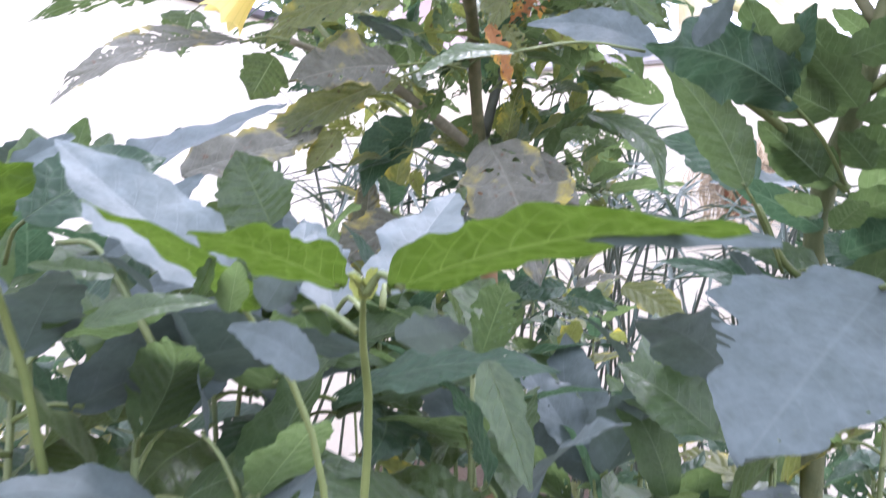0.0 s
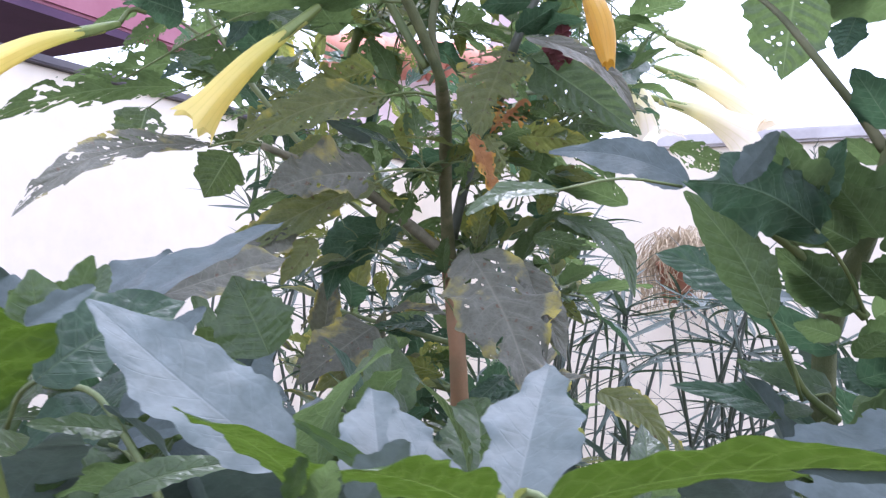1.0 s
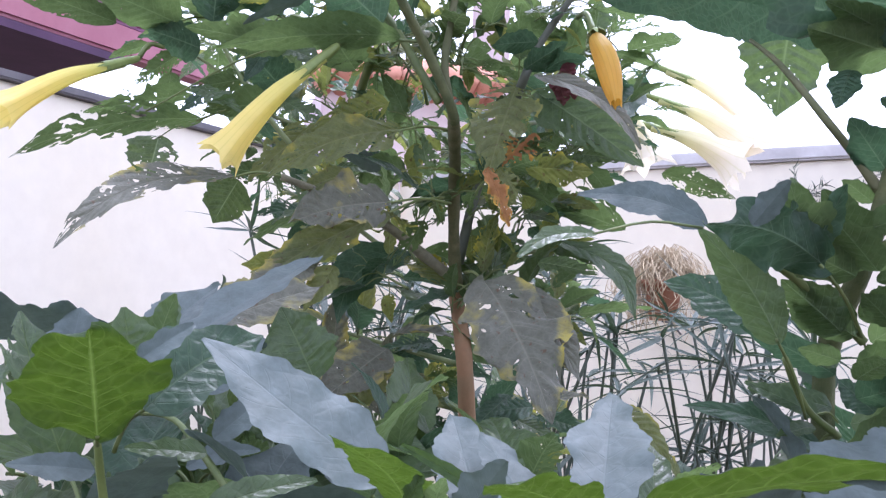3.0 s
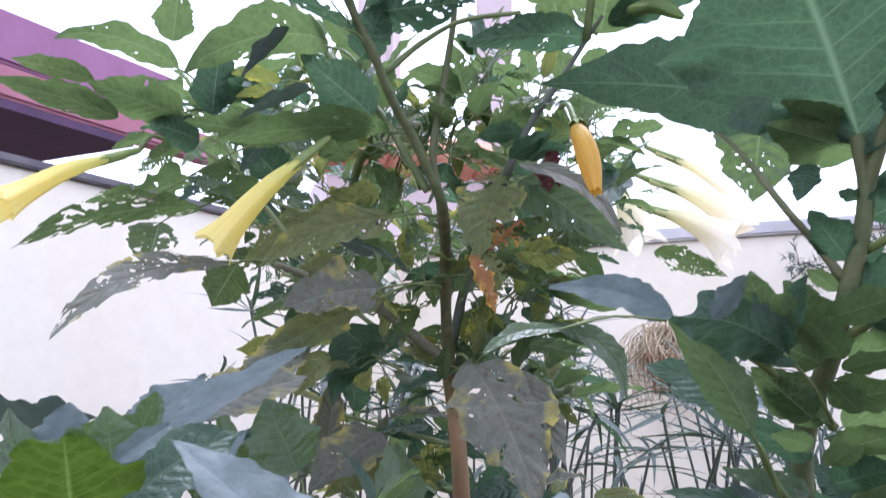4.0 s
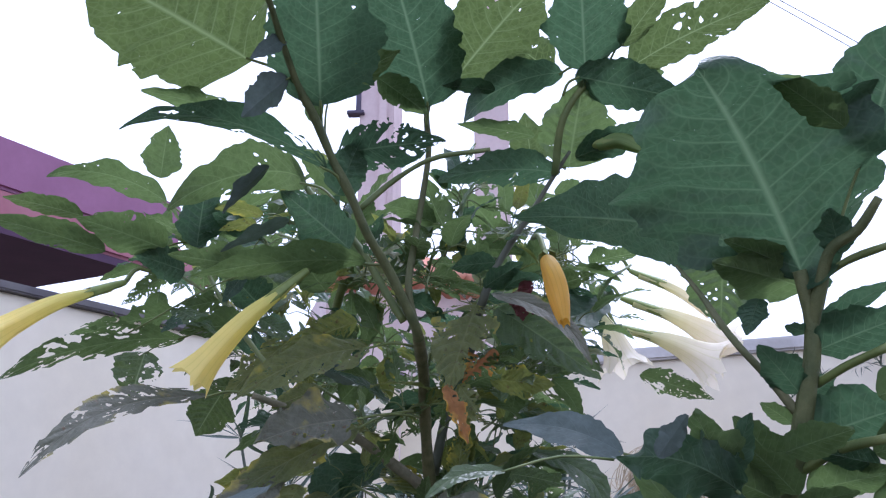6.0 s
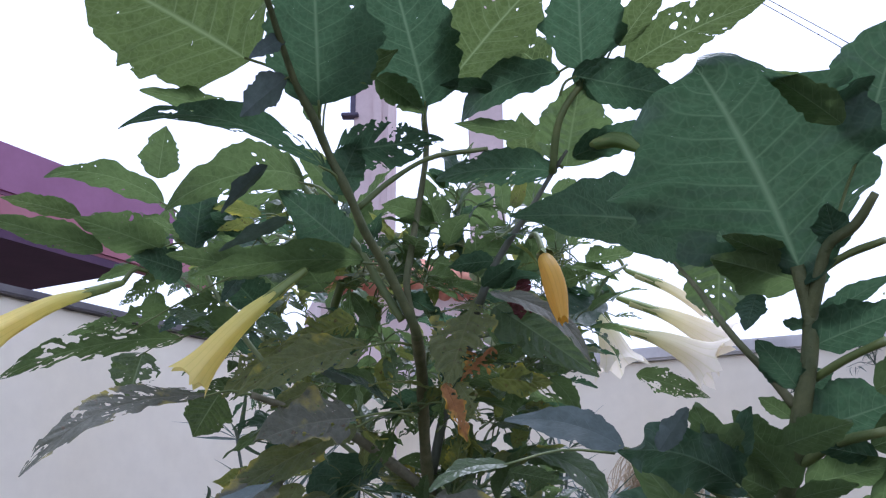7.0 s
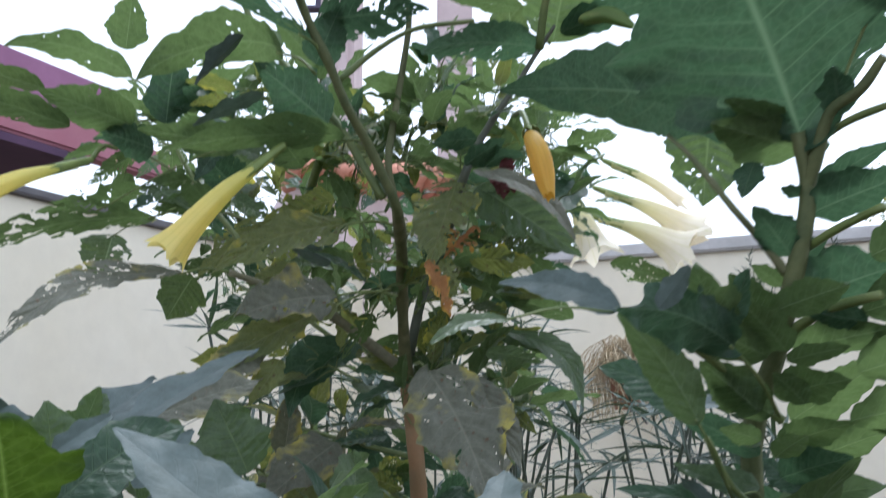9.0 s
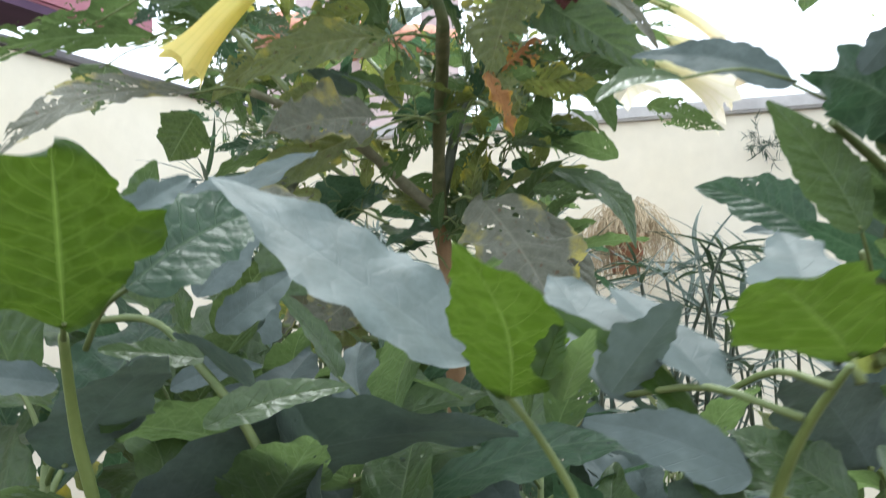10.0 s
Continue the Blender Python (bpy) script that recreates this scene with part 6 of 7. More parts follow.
shoot(low, (0.315, 0.850, 0.000), (0.314, 0.850, 1.208), 7, 0.19, rnd, ("green", "grey", "green", "fresh", "deep"), 0.0042, 0.12)
low = thing("low_trumpet_shoot", (0.362, 0.790, 0.000), "leafy low shoot of angel's trumpet in the bed", "shrub", "low shoots")
shoot(low, (0.362, 0.790, 0.000), (0.361, 0.790, 1.374), 7, 0.15, rnd, ("green", "grey", "green", "fresh", "deep"), 0.0042, 0.12)
low = thing("low_trumpet_shoot", (-0.139, 1.071, 0.000), "leafy low shoot of angel's trumpet in the bed", "shrub", "low shoots")
shoot(low, (-0.139, 1.071, 0.000), (-0.140, 1.071, 1.412), 7, 0.17, rnd, ("green", "grey", "green", "fresh", "deep"), 0.0042, 0.12)
low = thing("low_trumpet_shoot", (-0.158, 0.906, 0.000), "leafy low shoot of angel's trumpet in the bed", "shrub", "low shoots")
shoot(low, (-0.158, 0.906, 0.000), (-0.158, 0.906, 1.432), 7, 0.19, rnd, ("green", "grey", "green", "fresh", "deep"), 0.0042, 0.12)
low = thing("low_trumpet_shoot", (0.018, 1.103, 0.000), "leafy low shoot of angel's trumpet in the bed", "shrub", "low shoots")
shoot(low, (0.018, 1.103, 0.000), (0.018, 1.103, 1.332), 7, 0.15, rnd, ("green", "grey", "green", "fresh", "deep"), 0.0042, 0.12)
low = thing("low_trumpet_shoot", (-0.058, 0.948, 0.000), "leafy low shoot of angel's trumpet in the bed", "shrub", "low shoots")
shoot(low, (-0.058, 0.948, 0.000), (-0.058, 0.948, 1.331), 7, 0.17, rnd, ("green", "grey", "green", "fresh", "deep"), 0.0042, 0.12)
low = thing("low_trumpet_shoot", (0.307, 1.054, 0.000), "leafy low shoot of angel's trumpet in the bed", "shrub", "low shoots")
shoot(low, (0.307, 1.054, 0.000), (0.307, 1.054, 1.290), 7, 0.19, rnd, ("green", "grey", "green", "fresh", "deep"), 0.0042, 0.12)
low = thing("low_trumpet_shoot", (-0.376, 0.893, 0.000), "leafy low shoot of angel's trumpet in the bed", "shrub", "low shoots")
shoot(low, (-0.376, 0.893, 0.000), (-0.376, 0.893, 1.440), 7, 0.15, rnd, ("green", "grey", "green", "fresh", "deep"), 0.0042, 0.12)
low = thing("low_trumpet_shoot", (0.470, 0.839, 0.000), "leafy low shoot of angel's trumpet in the bed", "shrub", "low shoots")
shoot(low, (0.470, 0.839, 0.000), (0.470, 0.839, 1.363), 7, 0.17, rnd, ("green", "grey", "green", "fresh", "deep"), 0.0042, 0.12)
low = thing("low_trumpet_shoot", (-0.027, 0.623, 0.000), "leafy low shoot of angel's trumpet in the bed", "shrub", "low shoots")
shoot(low, (-0.027, 0.623, 0.000), (-0.027, 0.623, 1.318), 7, 0.19, rnd, ("green", "grey", "green", "fresh", "deep"), 0.0042, 0.12)
low = thing("low_trumpet_shoot", (0.141, 0.740, 0.000), "leafy low shoot of angel's trumpet in the bed", "shrub", "low shoots")
shoot(low, (0.141, 0.740, 0.000), (0.141, 0.740, 1.272), 7, 0.15, rnd, ("green", "grey", "green", "fresh", "deep"), 0.0042, 0.12)
low = thing("low_trumpet_shoot", (-0.115, 0.678, 0.000), "leafy low shoot of angel's trumpet in the bed", "shrub", "low shoots")
shoot(low, (-0.115, 0.678, 0.000), (-0.115, 0.678, 1.336), 7, 0.17, rnd, ("green", "grey", "green", "fresh", "deep"), 0.0042, 0.12)
low = thing("low_trumpet_shoot", (0.235, 0.913, 0.000), "leafy low shoot of angel's trumpet in the bed", "shrub", "low shoots")
shoot(low, (0.235, 0.913, 0.000), (0.235, 0.913, 1.249), 7, 0.19, rnd, ("green", "grey", "green", "fresh", "deep"), 0.0042, 0.12)
low = thing("low_trumpet_shoot", (-0.548, 1.191, 0.000), "leafy low shoot of angel's trumpet in the bed", "shrub", "low shoots")
shoot(low, (-0.548, 1.191, 0.000), (-0.548, 1.191, 1.242), 8, 0.15, rnd, ("deep", "green", "deep", "old"), 0.005, 0.15)
low = thing("low_trumpet_shoot", (-0.333, 1.074, 0.000), "leafy low shoot of angel's trumpet in the bed", "shrub", "low shoots")
shoot(low, (-0.333, 1.074, 0.000), (-0.333, 1.074, 1.278), 8, 0.16, rnd, ("deep", "green", "deep", "old"), 0.005, 0.15)
low = thing("low_trumpet_shoot", (-0.459, 1.396, 0.000), "leafy low shoot of angel's trumpet in the bed", "shrub", "low shoots")
shoot(low, (-0.459, 1.396, 0.000), (-0.459, 1.396, 1.069), 8, 0.13, rnd, ("deep", "green", "deep", "old"), 0.005, 0.15)
low = thing("low_trumpet_shoot", (0.117, 1.230, 0.000), "leafy low shoot of angel's trumpet in the bed", "shrub", "low shoots")
shoot(low, (0.117, 1.230, 0.000), (0.117, 1.230, 1.206), 8, 0.17, rnd, ("deep", "green", "deep", "old"), 0.005, 0.15)
low = thing("low_trumpet_shoot", (-0.652, 1.614, 0.000), "leafy low shoot of angel's trumpet in the bed", "shrub", "low shoots")
shoot(low, (-0.652, 1.614, 0.000), (-0.652, 1.614, 1.169), 8, 0.14, rnd, ("deep", "green", "deep", "old"), 0.005, 0.15)
low = thing("low_trumpet_shoot", (-0.301, 1.177, 0.000), "leafy low shoot of angel's trumpet in the bed", "shrub", "low shoots")
shoot(low, (-0.301, 1.177, 0.000), (-0.301, 1.177, 1.219), 8, 0.17, rnd, ("deep", "green", "deep", "old"), 0.005, 0.15)
low = thing("low_trumpet_shoot", (-0.347, 1.347, 0.000), "leafy low shoot of angel's trumpet in the bed", "shrub", "low shoots")
shoot(low, (-0.347, 1.347, 0.000), (-0.347, 1.347, 1.196), 8, 0.15, rnd, ("deep", "green", "deep", "old"), 0.005, 0.15)
low = thing("low_trumpet_shoot", (0.628, 1.204, 0.000), "leafy low shoot of angel's trumpet in the bed", "shrub", "low shoots")
shoot(low, (0.628, 1.204, 0.000), (0.628, 1.204, 1.171), 8, 0.13, rnd, ("deep", "green", "deep", "old"), 0.005, 0.15)
low = thing("low_trumpet_shoot", (0.402, 0.942, 0.000), "leafy low shoot of angel's trumpet in the bed", "shrub", "low shoots")
shoot(low, (0.402, 0.942, 0.000), (0.402, 0.942, 1.224), 8, 0.16, rnd, ("deep", "green", "deep", "old"), 0.005, 0.15)
low = thing("low_trumpet_shoot", (0.485, 1.094, 0.000), "leafy low shoot of angel's trumpet in the bed", "shrub", "low shoots")
shoot(low, (0.485, 1.094, 0.000), (0.485, 1.094, 1.230), 8, 0.16, rnd, ("deep", "green", "deep", "old"), 0.005, 0.15)
low = thing("low_trumpet_shoot", (0.399, 1.422, 0.000), "leafy low shoot of angel's trumpet in the bed", "shrub", "low shoots")
shoot(low, (0.399, 1.422, 0.000), (0.399, 1.422, 1.024), 8, 0.13, rnd, ("deep", "green", "deep", "old"), 0.005, 0.15)
low = thing("low_trumpet_shoot", (-0.484, 1.145, 0.000), "leafy low shoot of angel's trumpet in the bed", "shrub", "low shoots")
shoot(low, (-0.484, 1.145, 0.000), (-0.484, 1.145, 1.216), 8, 0.14, rnd, ("deep", "green", "deep", "old"), 0.005, 0.15)
low = thing("low_trumpet_shoot", (0.312, 1.658, 0.000), "leafy low shoot of angel's trumpet in the bed", "shrub", "low shoots")
shoot(low, (0.312, 1.658, 0.000), (0.312, 1.658, 1.011), 8, 0.17, rnd, ("deep", "green", "deep", "old"), 0.005, 0.15)
low = thing("low_trumpet_shoot", (0.656, 1.167, 0.000), "leafy low shoot of angel's trumpet in the bed", "shrub", "low shoots")
shoot(low, (0.656, 1.167, 0.000), (0.656, 1.167, 1.193), 8, 0.13, rnd, ("deep", "green", "deep", "old"), 0.005, 0.15)
low = thing("low_trumpet_shoot", (0.249, 1.437, 0.000), "leafy low shoot of angel's trumpet in the bed", "shrub", "low shoots")
shoot(low, (0.249, 1.437, 0.000), (0.249, 1.437, 1.137), 8, 0.12, rnd, ("deep", "green", "deep", "old"), 0.005, 0.15)
low = thing("low_trumpet_shoot", (-0.372, 1.350, 0.000), "leafy low shoot of angel's trumpet in the bed", "shrub", "low shoots")
shoot(low, (-0.372, 1.350, 0.000), (-0.372, 1.350, 1.050), 8, 0.15, rnd, ("deep", "green", "deep", "old"), 0.005, 0.15)
low = thing("low_trumpet_shoot", (-0.632, 1.586, 0.000), "leafy low shoot of angel's trumpet in the bed", "shrub", "low shoots")
shoot(low, (-0.632, 1.586, 0.000), (-0.632, 1.586, 1.086), 8, 0.15, rnd, ("deep", "green", "deep", "old"), 0.005, 0.15)
low = thing("low_trumpet_shoot", (0.708, 1.291, 0.000), "leafy low shoot of angel's trumpet in the bed", "shrub", "low shoots")
shoot(low, (0.708, 1.291, 0.000), (0.708, 1.291, 1.269), 8, 0.16, rnd, ("deep", "green", "deep", "old"), 0.005, 0.15)
low = thing("low_trumpet_shoot", (-0.007, 1.336, 0.000), "leafy low shoot of angel's trumpet in the bed", "shrub", "low shoots")
shoot(low, (-0.007, 1.336, 0.000), (-0.007, 1.336, 1.102), 8, 0.13, rnd, ("deep", "green", "deep", "old"), 0.005, 0.15)
low = thing("low_trumpet_shoot", (-0.332, 0.978, 0.000), "leafy low shoot of angel's trumpet in the bed", "shrub", "low shoots")
shoot(low, (-0.332, 0.978, 0.000), (-0.332, 0.978, 1.166), 8, 0.13, rnd, ("deep", "green", "deep", "old"), 0.005, 0.15)
low = thing("low_trumpet_shoot", (-0.211, 1.555, 0.000), "leafy low shoot of angel's trumpet in the bed", "shrub", "low shoots")
shoot(low, (-0.211, 1.555, 0.000), (-0.211, 1.555, 1.042), 8, 0.14, rnd, ("deep", "green", "deep", "old"), 0.005, 0.15)
low = thing("low_trumpet_shoot", (0.075, 1.120, 0.000), "leafy low shoot of angel's trumpet in the bed", "shrub", "low shoots")
shoot(low, (0.075, 1.120, 0.000), (0.075, 1.120, 1.174), 8, 0.14, rnd, ("deep", "green", "deep", "old"), 0.005, 0.15)
low = thing("low_trumpet_shoot", (0.240, 1.980, 0.000), "leafy low shoot of angel's trumpet in the bed", "shrub", "low shoots")
shoot(low, (0.240, 1.980, 0.000), (0.240, 1.980, 1.321), 8, 0.14, rnd, ("deep", "green", "old"), 0.004, 0.2)
low = thing("low_trumpet_shoot", (0.383, 2.086, 0.000), "leafy low shoot of angel's trumpet in the bed", "shrub", "low shoots")
shoot(low, (0.383, 2.086, 0.000), (0.383, 2.086, 1.286), 8, 0.14, rnd, ("deep", "green", "old"), 0.004, 0.2)
low = thing("low_trumpet_shoot", (0.448, 1.858, 0.000), "leafy low shoot of angel's trumpet in the bed", "shrub", "low shoots")
shoot(low, (0.448, 1.858, 0.000), (0.448, 1.858, 1.070), 8, 0.14, rnd, ("deep", "green", "old"), 0.004, 0.2)
low = thing("low_trumpet_shoot", (0.518, 1.742, 0.000), "leafy low shoot of angel's trumpet in the bed", "shrub", "low shoots")
shoot(low, (0.518, 1.742, 0.000), (0.518, 1.742, 1.069), 8, 0.14, rnd, ("deep", "green", "old"), 0.004, 0.2)
low = thing("low_trumpet_shoot", (0.165, 1.652, 0.000), "leafy low shoot of angel's trumpet in the bed", "shrub", "low shoots")
shoot(low, (0.165, 1.652, 0.000), (0.165, 1.652, 1.258), 8, 0.14, rnd, ("deep", "green", "old"), 0.004, 0.2)
low = thing("low_trumpet_shoot", (0.603, 1.621, 0.000), "leafy low shoot of angel's trumpet in the bed", "shrub", "low shoots")
shoot(low, (0.603, 1.621, 0.000), (0.603, 1.621, 1.111), 8, 0.14, rnd, ("deep", "green", "old"), 0.004, 0.2)
low = thing("low_trumpet_shoot", (0.692, 2.064, 0.000), "leafy low shoot of angel's trumpet in the bed", "shrub", "low shoots")
shoot(low, (0.692, 2.064, 0.000), (0.691, 2.064, 1.119), 8, 0.14, rnd, ("deep", "green", "old"), 0.004, 0.2)
low = thing("low_trumpet_shoot", (0.249, 1.534, 0.000), "leafy low shoot of angel's trumpet in the bed", "shrub", "low shoots")
shoot(low, (0.249, 1.534, 0.000), (0.249, 1.534, 1.263), 8, 0.14, rnd, ("deep", "green", "old"), 0.004, 0.2)
low = thing("low_trumpet_shoot", (0.623, 1.394, 0.000), "leafy low shoot of angel's trumpet in the bed", "shrub", "low shoots")
shoot(low, (0.623, 1.394, 0.000), (0.623, 1.394, 1.112), 8, 0.14, rnd, ("deep", "green", "old"), 0.004, 0.2)
low = thing("low_trumpet_shoot", (-0.180, 2.002, 0.000), "leafy low shoot of angel's trumpet in the bed", "shrub", "low shoots")
shoot(low, (-0.180, 2.002, 0.000), (-0.180, 2.002, 1.386), 8, 0.14, rnd, ("deep", "green", "old"), 0.004, 0.2)
low = thing("low_trumpet_shoot", (-0.066, 1.774, 0.000), "leafy low shoot of angel's trumpet in the bed", "shrub", "low shoots")
shoot(low, (-0.066, 1.774, 0.000), (-0.066, 1.774, 1.319), 8, 0.14, rnd, ("deep", "green", "old"), 0.004, 0.2)

# ---- umbrella sedge in front of the wall ----
rnd = random.Random(5)
sedge_left = thing("umbrella_sedge", (-0.154, 2.871, 0.000), "clump of umbrella sedge with wheels of narrow blades", "sedge", "sedge clumps")
culm(sedge_left, (-0.037, 2.603, 0.000), (-0.414, 2.667, 1.751), 11, 0.25, rnd, 0.21)
culm(sedge_left, (-0.205, 2.796, 0.000), (-0.261, 2.667, 1.613), 11, 0.24, rnd, 0.22)
culm(sedge_left, (-0.082, 2.783, 0.000), (-0.175, 2.770, 1.669), 8, 0.17, rnd, 0.32)
culm(sedge_left, (-0.711, 2.723, 0.000), (-0.340, 2.792, 1.458), 8, 0.27, rnd, 0.12)
culm(sedge_left, (-0.096, 2.586, 0.000), (-0.086, 2.548, 1.534), 11, 0.17, rnd, -0.03)
culm(sedge_left, (-0.621, 2.586, 0.000), (-0.172, 2.443, 1.502), 8, 0.23, rnd, -0.00)
culm(sedge_left, (-0.185, 2.766, 0.000), (-0.022, 2.660, 1.468), 13, 0.18, rnd, 0.28)
culm(sedge_left, (-0.631, 2.775, 0.000), (-0.117, 2.530, 1.489), 10, 0.24, rnd, 0.08)
culm(sedge_left, (-0.251, 3.060, 0.000), (0.081, 3.042, 1.629), 10, 0.18, rnd, -0.12)
culm(sedge_left, (-0.530, 3.158, 0.000), (0.102, 3.117, 1.601), 11, 0.20, rnd, -0.01)
culm(sedge_left, (-0.102, 3.031, 0.000), (-0.058, 2.871, 1.609), 12, 0.19, rnd, -0.03)
culm(sedge_left, (0.273, 3.264, 0.000), (-0.014, 3.382, 1.437), 8, 0.27, rnd, -0.04)
culm(sedge_left, (-0.634, 2.614, 0.000), (-0.260, 2.497, 1.530), 10, 0.27, rnd, 0.11)
culm(sedge_left, (-0.458, 3.147, 0.000), (-0.126, 3.203, 1.241), 10, 0.19, rnd, 0.27)
culm(sedge_left, (-0.401, 3.072, 0.000), (0.032, 3.408, 1.468), 9, 0.28, rnd, 0.20)
culm(sedge_left, (-0.704, 2.994, 0.000), (-0.393, 3.326, 1.501), 13, 0.20, rnd, 0.11)
culm(sedge_left, (0.239, 2.799, 0.000), (0.008, 2.450, 1.477), 8, 0.16, rnd, 0.04)
culm(sedge_left, (-0.389, 2.881, 0.000), (-0.233, 2.742, 1.540), 12, 0.27, rnd, 0.04)
culm(sedge_left, (-0.147, 3.283, 0.000), (0.052, 3.375, 1.551), 10, 0.17, rnd, -0.08)
culm(sedge_left, (-0.215, 2.911, 0.000), (0.085, 2.862, 1.606), 10, 0.23, rnd, -0.10)
culm(sedge_left, (-0.663, 2.702, 0.000), (-0.521, 2.713, 1.536), 13, 0.21, rnd, 0.07)
culm(sedge_left, (-0.460, 2.755, 0.000), (-0.606, 2.845, 1.520), 10, 0.18, rnd, -0.14)
sedge_mid = thing("umbrella_sedge", (0.494, 2.859, 0.000), "clump of umbrella sedge with wheels of narrow blades", "sedge", "sedge clumps")
culm(sedge_mid, (0.419, 2.933, 0.000), (0.588, 2.722, 1.725), 10, 0.18, rnd, 0.00)
culm(sedge_mid, (0.060, 2.535, 0.000), (0.591, 2.512, 1.461), 10, 0.17, rnd, -0.08)
culm(sedge_mid, (0.666, 2.581, 0.000), (0.472, 2.622, 1.628), 12, 0.16, rnd, 0.10)
culm(sedge_mid, (0.249, 2.967, 0.000), (0.583, 2.840, 1.620), 10, 0.26, rnd, 0.23)
culm(sedge_mid, (0.444, 2.579, 0.000), (0.375, 2.520, 1.543), 9, 0.26, rnd, -0.13)
culm(sedge_mid, (0.082, 2.830, 0.000), (0.577, 2.943, 1.786), 10, 0.18, rnd, 0.26)
culm(sedge_mid, (0.011, 2.846, 0.000), (0.076, 2.651, 1.536), 10, 0.21, rnd, 0.03)
culm(sedge_mid, (0.565, 2.786, 0.000), (0.013, 2.549, 1.409), 8, 0.18, rnd, 0.20)
culm(sedge_mid, (0.665, 2.884, 0.000), (0.310, 2.640, 1.475), 12, 0.23, rnd, 0.05)
culm(sedge_mid, (0.744, 3.027, 0.000), (0.491, 2.908, 1.569), 13, 0.19, rnd, 0.16)
culm(sedge_mid, (0.977, 2.880, 0.000), (0.773, 3.144, 1.523), 11, 0.22, rnd, -0.01)
culm(sedge_mid, (0.187, 3.194, 0.000), (0.344, 3.388, 1.211), 9, 0.20, rnd, -0.13)
culm(sedge_mid, (0.392, 2.616, 0.000), (0.282, 2.422, 1.568), 11, 0.26, rnd, 0.24)
culm(sedge_mid, (0.250, 2.728, 0.000), (0.431, 2.415, 1.568), 11, 0.19, rnd, -0.07)
culm(sedge_mid, (0.334, 2.799, 0.000), (0.504, 2.928, 1.078), 13, 0.27, rnd, -0.04)
culm(sedge_mid, (0.160, 2.620, 0.000), (0.378, 2.446, 1.281), 9, 0.26, rnd, -0.13)
culm(sedge_mid, (0.566, 3.057, 0.000), (0.587, 3.175, 1.482), 10, 0.29, rnd, -0.12)
culm(sedge_mid, (0.526, 2.876, 0.000), (0.787, 3.080, 1.557), 11, 0.20, rnd, -0.12)
culm(sedge_mid, (0.344, 2.703, 0.000), (0.512, 2.681, 1.504), 13, 0.27, rnd, 0.19)
culm(sedge_mid, (0.221, 2.666, 0.000), (0.655, 2.480, 1.116), 13, 0.23, rnd, 0.20)
culm(sedge_mid, (0.181, 2.818, 0.000), (0.559, 2.654, 1.107), 9, 0.25, rnd, -0.00)
culm(sedge_mid, (0.581, 2.716, 0.000), (0.538, 2.819, 1.559), 8, 0.17, rnd, -0.02)
culm(sedge_mid, (0.637, 3.117, 0.000), (0.654, 3.213, 1.227), 8, 0.20, rnd, -0.12)
culm(sedge_mid, (0.283, 3.286, 0.000), (0.315, 3.341, 1.362), 13, 0.16, rnd, 0.04)
culm(sedge_mid, (0.670, 3.002, 0.000), (0.539, 2.884, 1.335), 8, 0.21, rnd, -0.02)
culm(sedge_mid, (0.683, 2.466, 0.000), (0.608, 2.321, 1.327), 11, 0.23, rnd, -0.08)
culm(sedge_mid, (0.546, 2.837, 0.000), (0.661, 2.919, 1.403), 13, 0.18, rnd, -0.13)
culm(sedge_mid, (-0.093, 2.835, 0.000), (0.331, 2.783, 1.343), 13, 0.18, rnd, 0.17)
culm(sedge_mid, (0.251, 2.768, 0.000), (0.242, 2.469, 1.280), 10, 0.24, rnd, 0.05)
culm(sedge_mid, (0.407, 3.275, 0.000), (0.759, 3.410, 1.575), 10, 0.17, rnd, 0.14)
culm(sedge_mid, (0.574, 2.980, 0.000), (0.758, 3.323, 1.276), 10, 0.16, rnd, 0.06)
culm(sedge_mid, (0.538, 2.830, 0.000), (0.370, 2.937, 1.172), 8, 0.24, rnd, 0.26)
culm(sedge_mid, (0.373, 2.743, 0.000), (0.359, 2.909, 1.056), 8, 0.21, rnd, -0.05)
culm(sedge_mid, (-0.051, 2.998, 0.000), (0.426, 2.855, 1.120), 10, 0.16, rnd, 0.30)
culm(sedge_mid, (0.131, 3.099, 0.000), (0.662, 3.288, 1.481), 9, 0.19, rnd, 0.18)
sedge_right = thing("umbrella_sedge", (1.084, 2.839, 0.000), "clump of umbrella sedge with wheels of narrow blades", "sedge", "sedge clumps")
culm(sedge_right, (0.677, 2.511, 0.000), (1.007, 2.489, 1.418), 8, 0.19, rnd, 0.23)
culm(sedge_right, (1.102, 2.759, 0.000), (0.745, 2.390, 1.464), 10, 0.18, rnd, 0.31)
culm(sedge_right, (1.065, 2.676, 0.000), (0.956, 2.606, 1.390), 12, 0.26, rnd, 0.17)
culm(sedge_right, (1.286, 2.833, 0.000), (0.980, 2.824, 1.483), 13, 0.22, rnd, 0.31)
culm(sedge_right, (0.540, 2.843, 0.000), (0.808, 2.730, 1.344), 12, 0.27, rnd, -0.01)
culm(sedge_right, (0.939, 2.685, 0.000), (1.180, 2.699, 1.490), 8, 0.20, rnd, 0.01)
culm(sedge_right, (0.674, 2.862, 0.000), (0.759, 2.950, 1.475), 10, 0.25, rnd, 0.09)
culm(sedge_right, (0.864, 2.798, 0.000), (1.318, 2.695, 1.425), 13, 0.28, rnd, -0.09)
culm(sedge_right, (1.381, 3.322, 0.000), (1.099, 3.433, 1.522), 13, 0.22, rnd, 0.11)
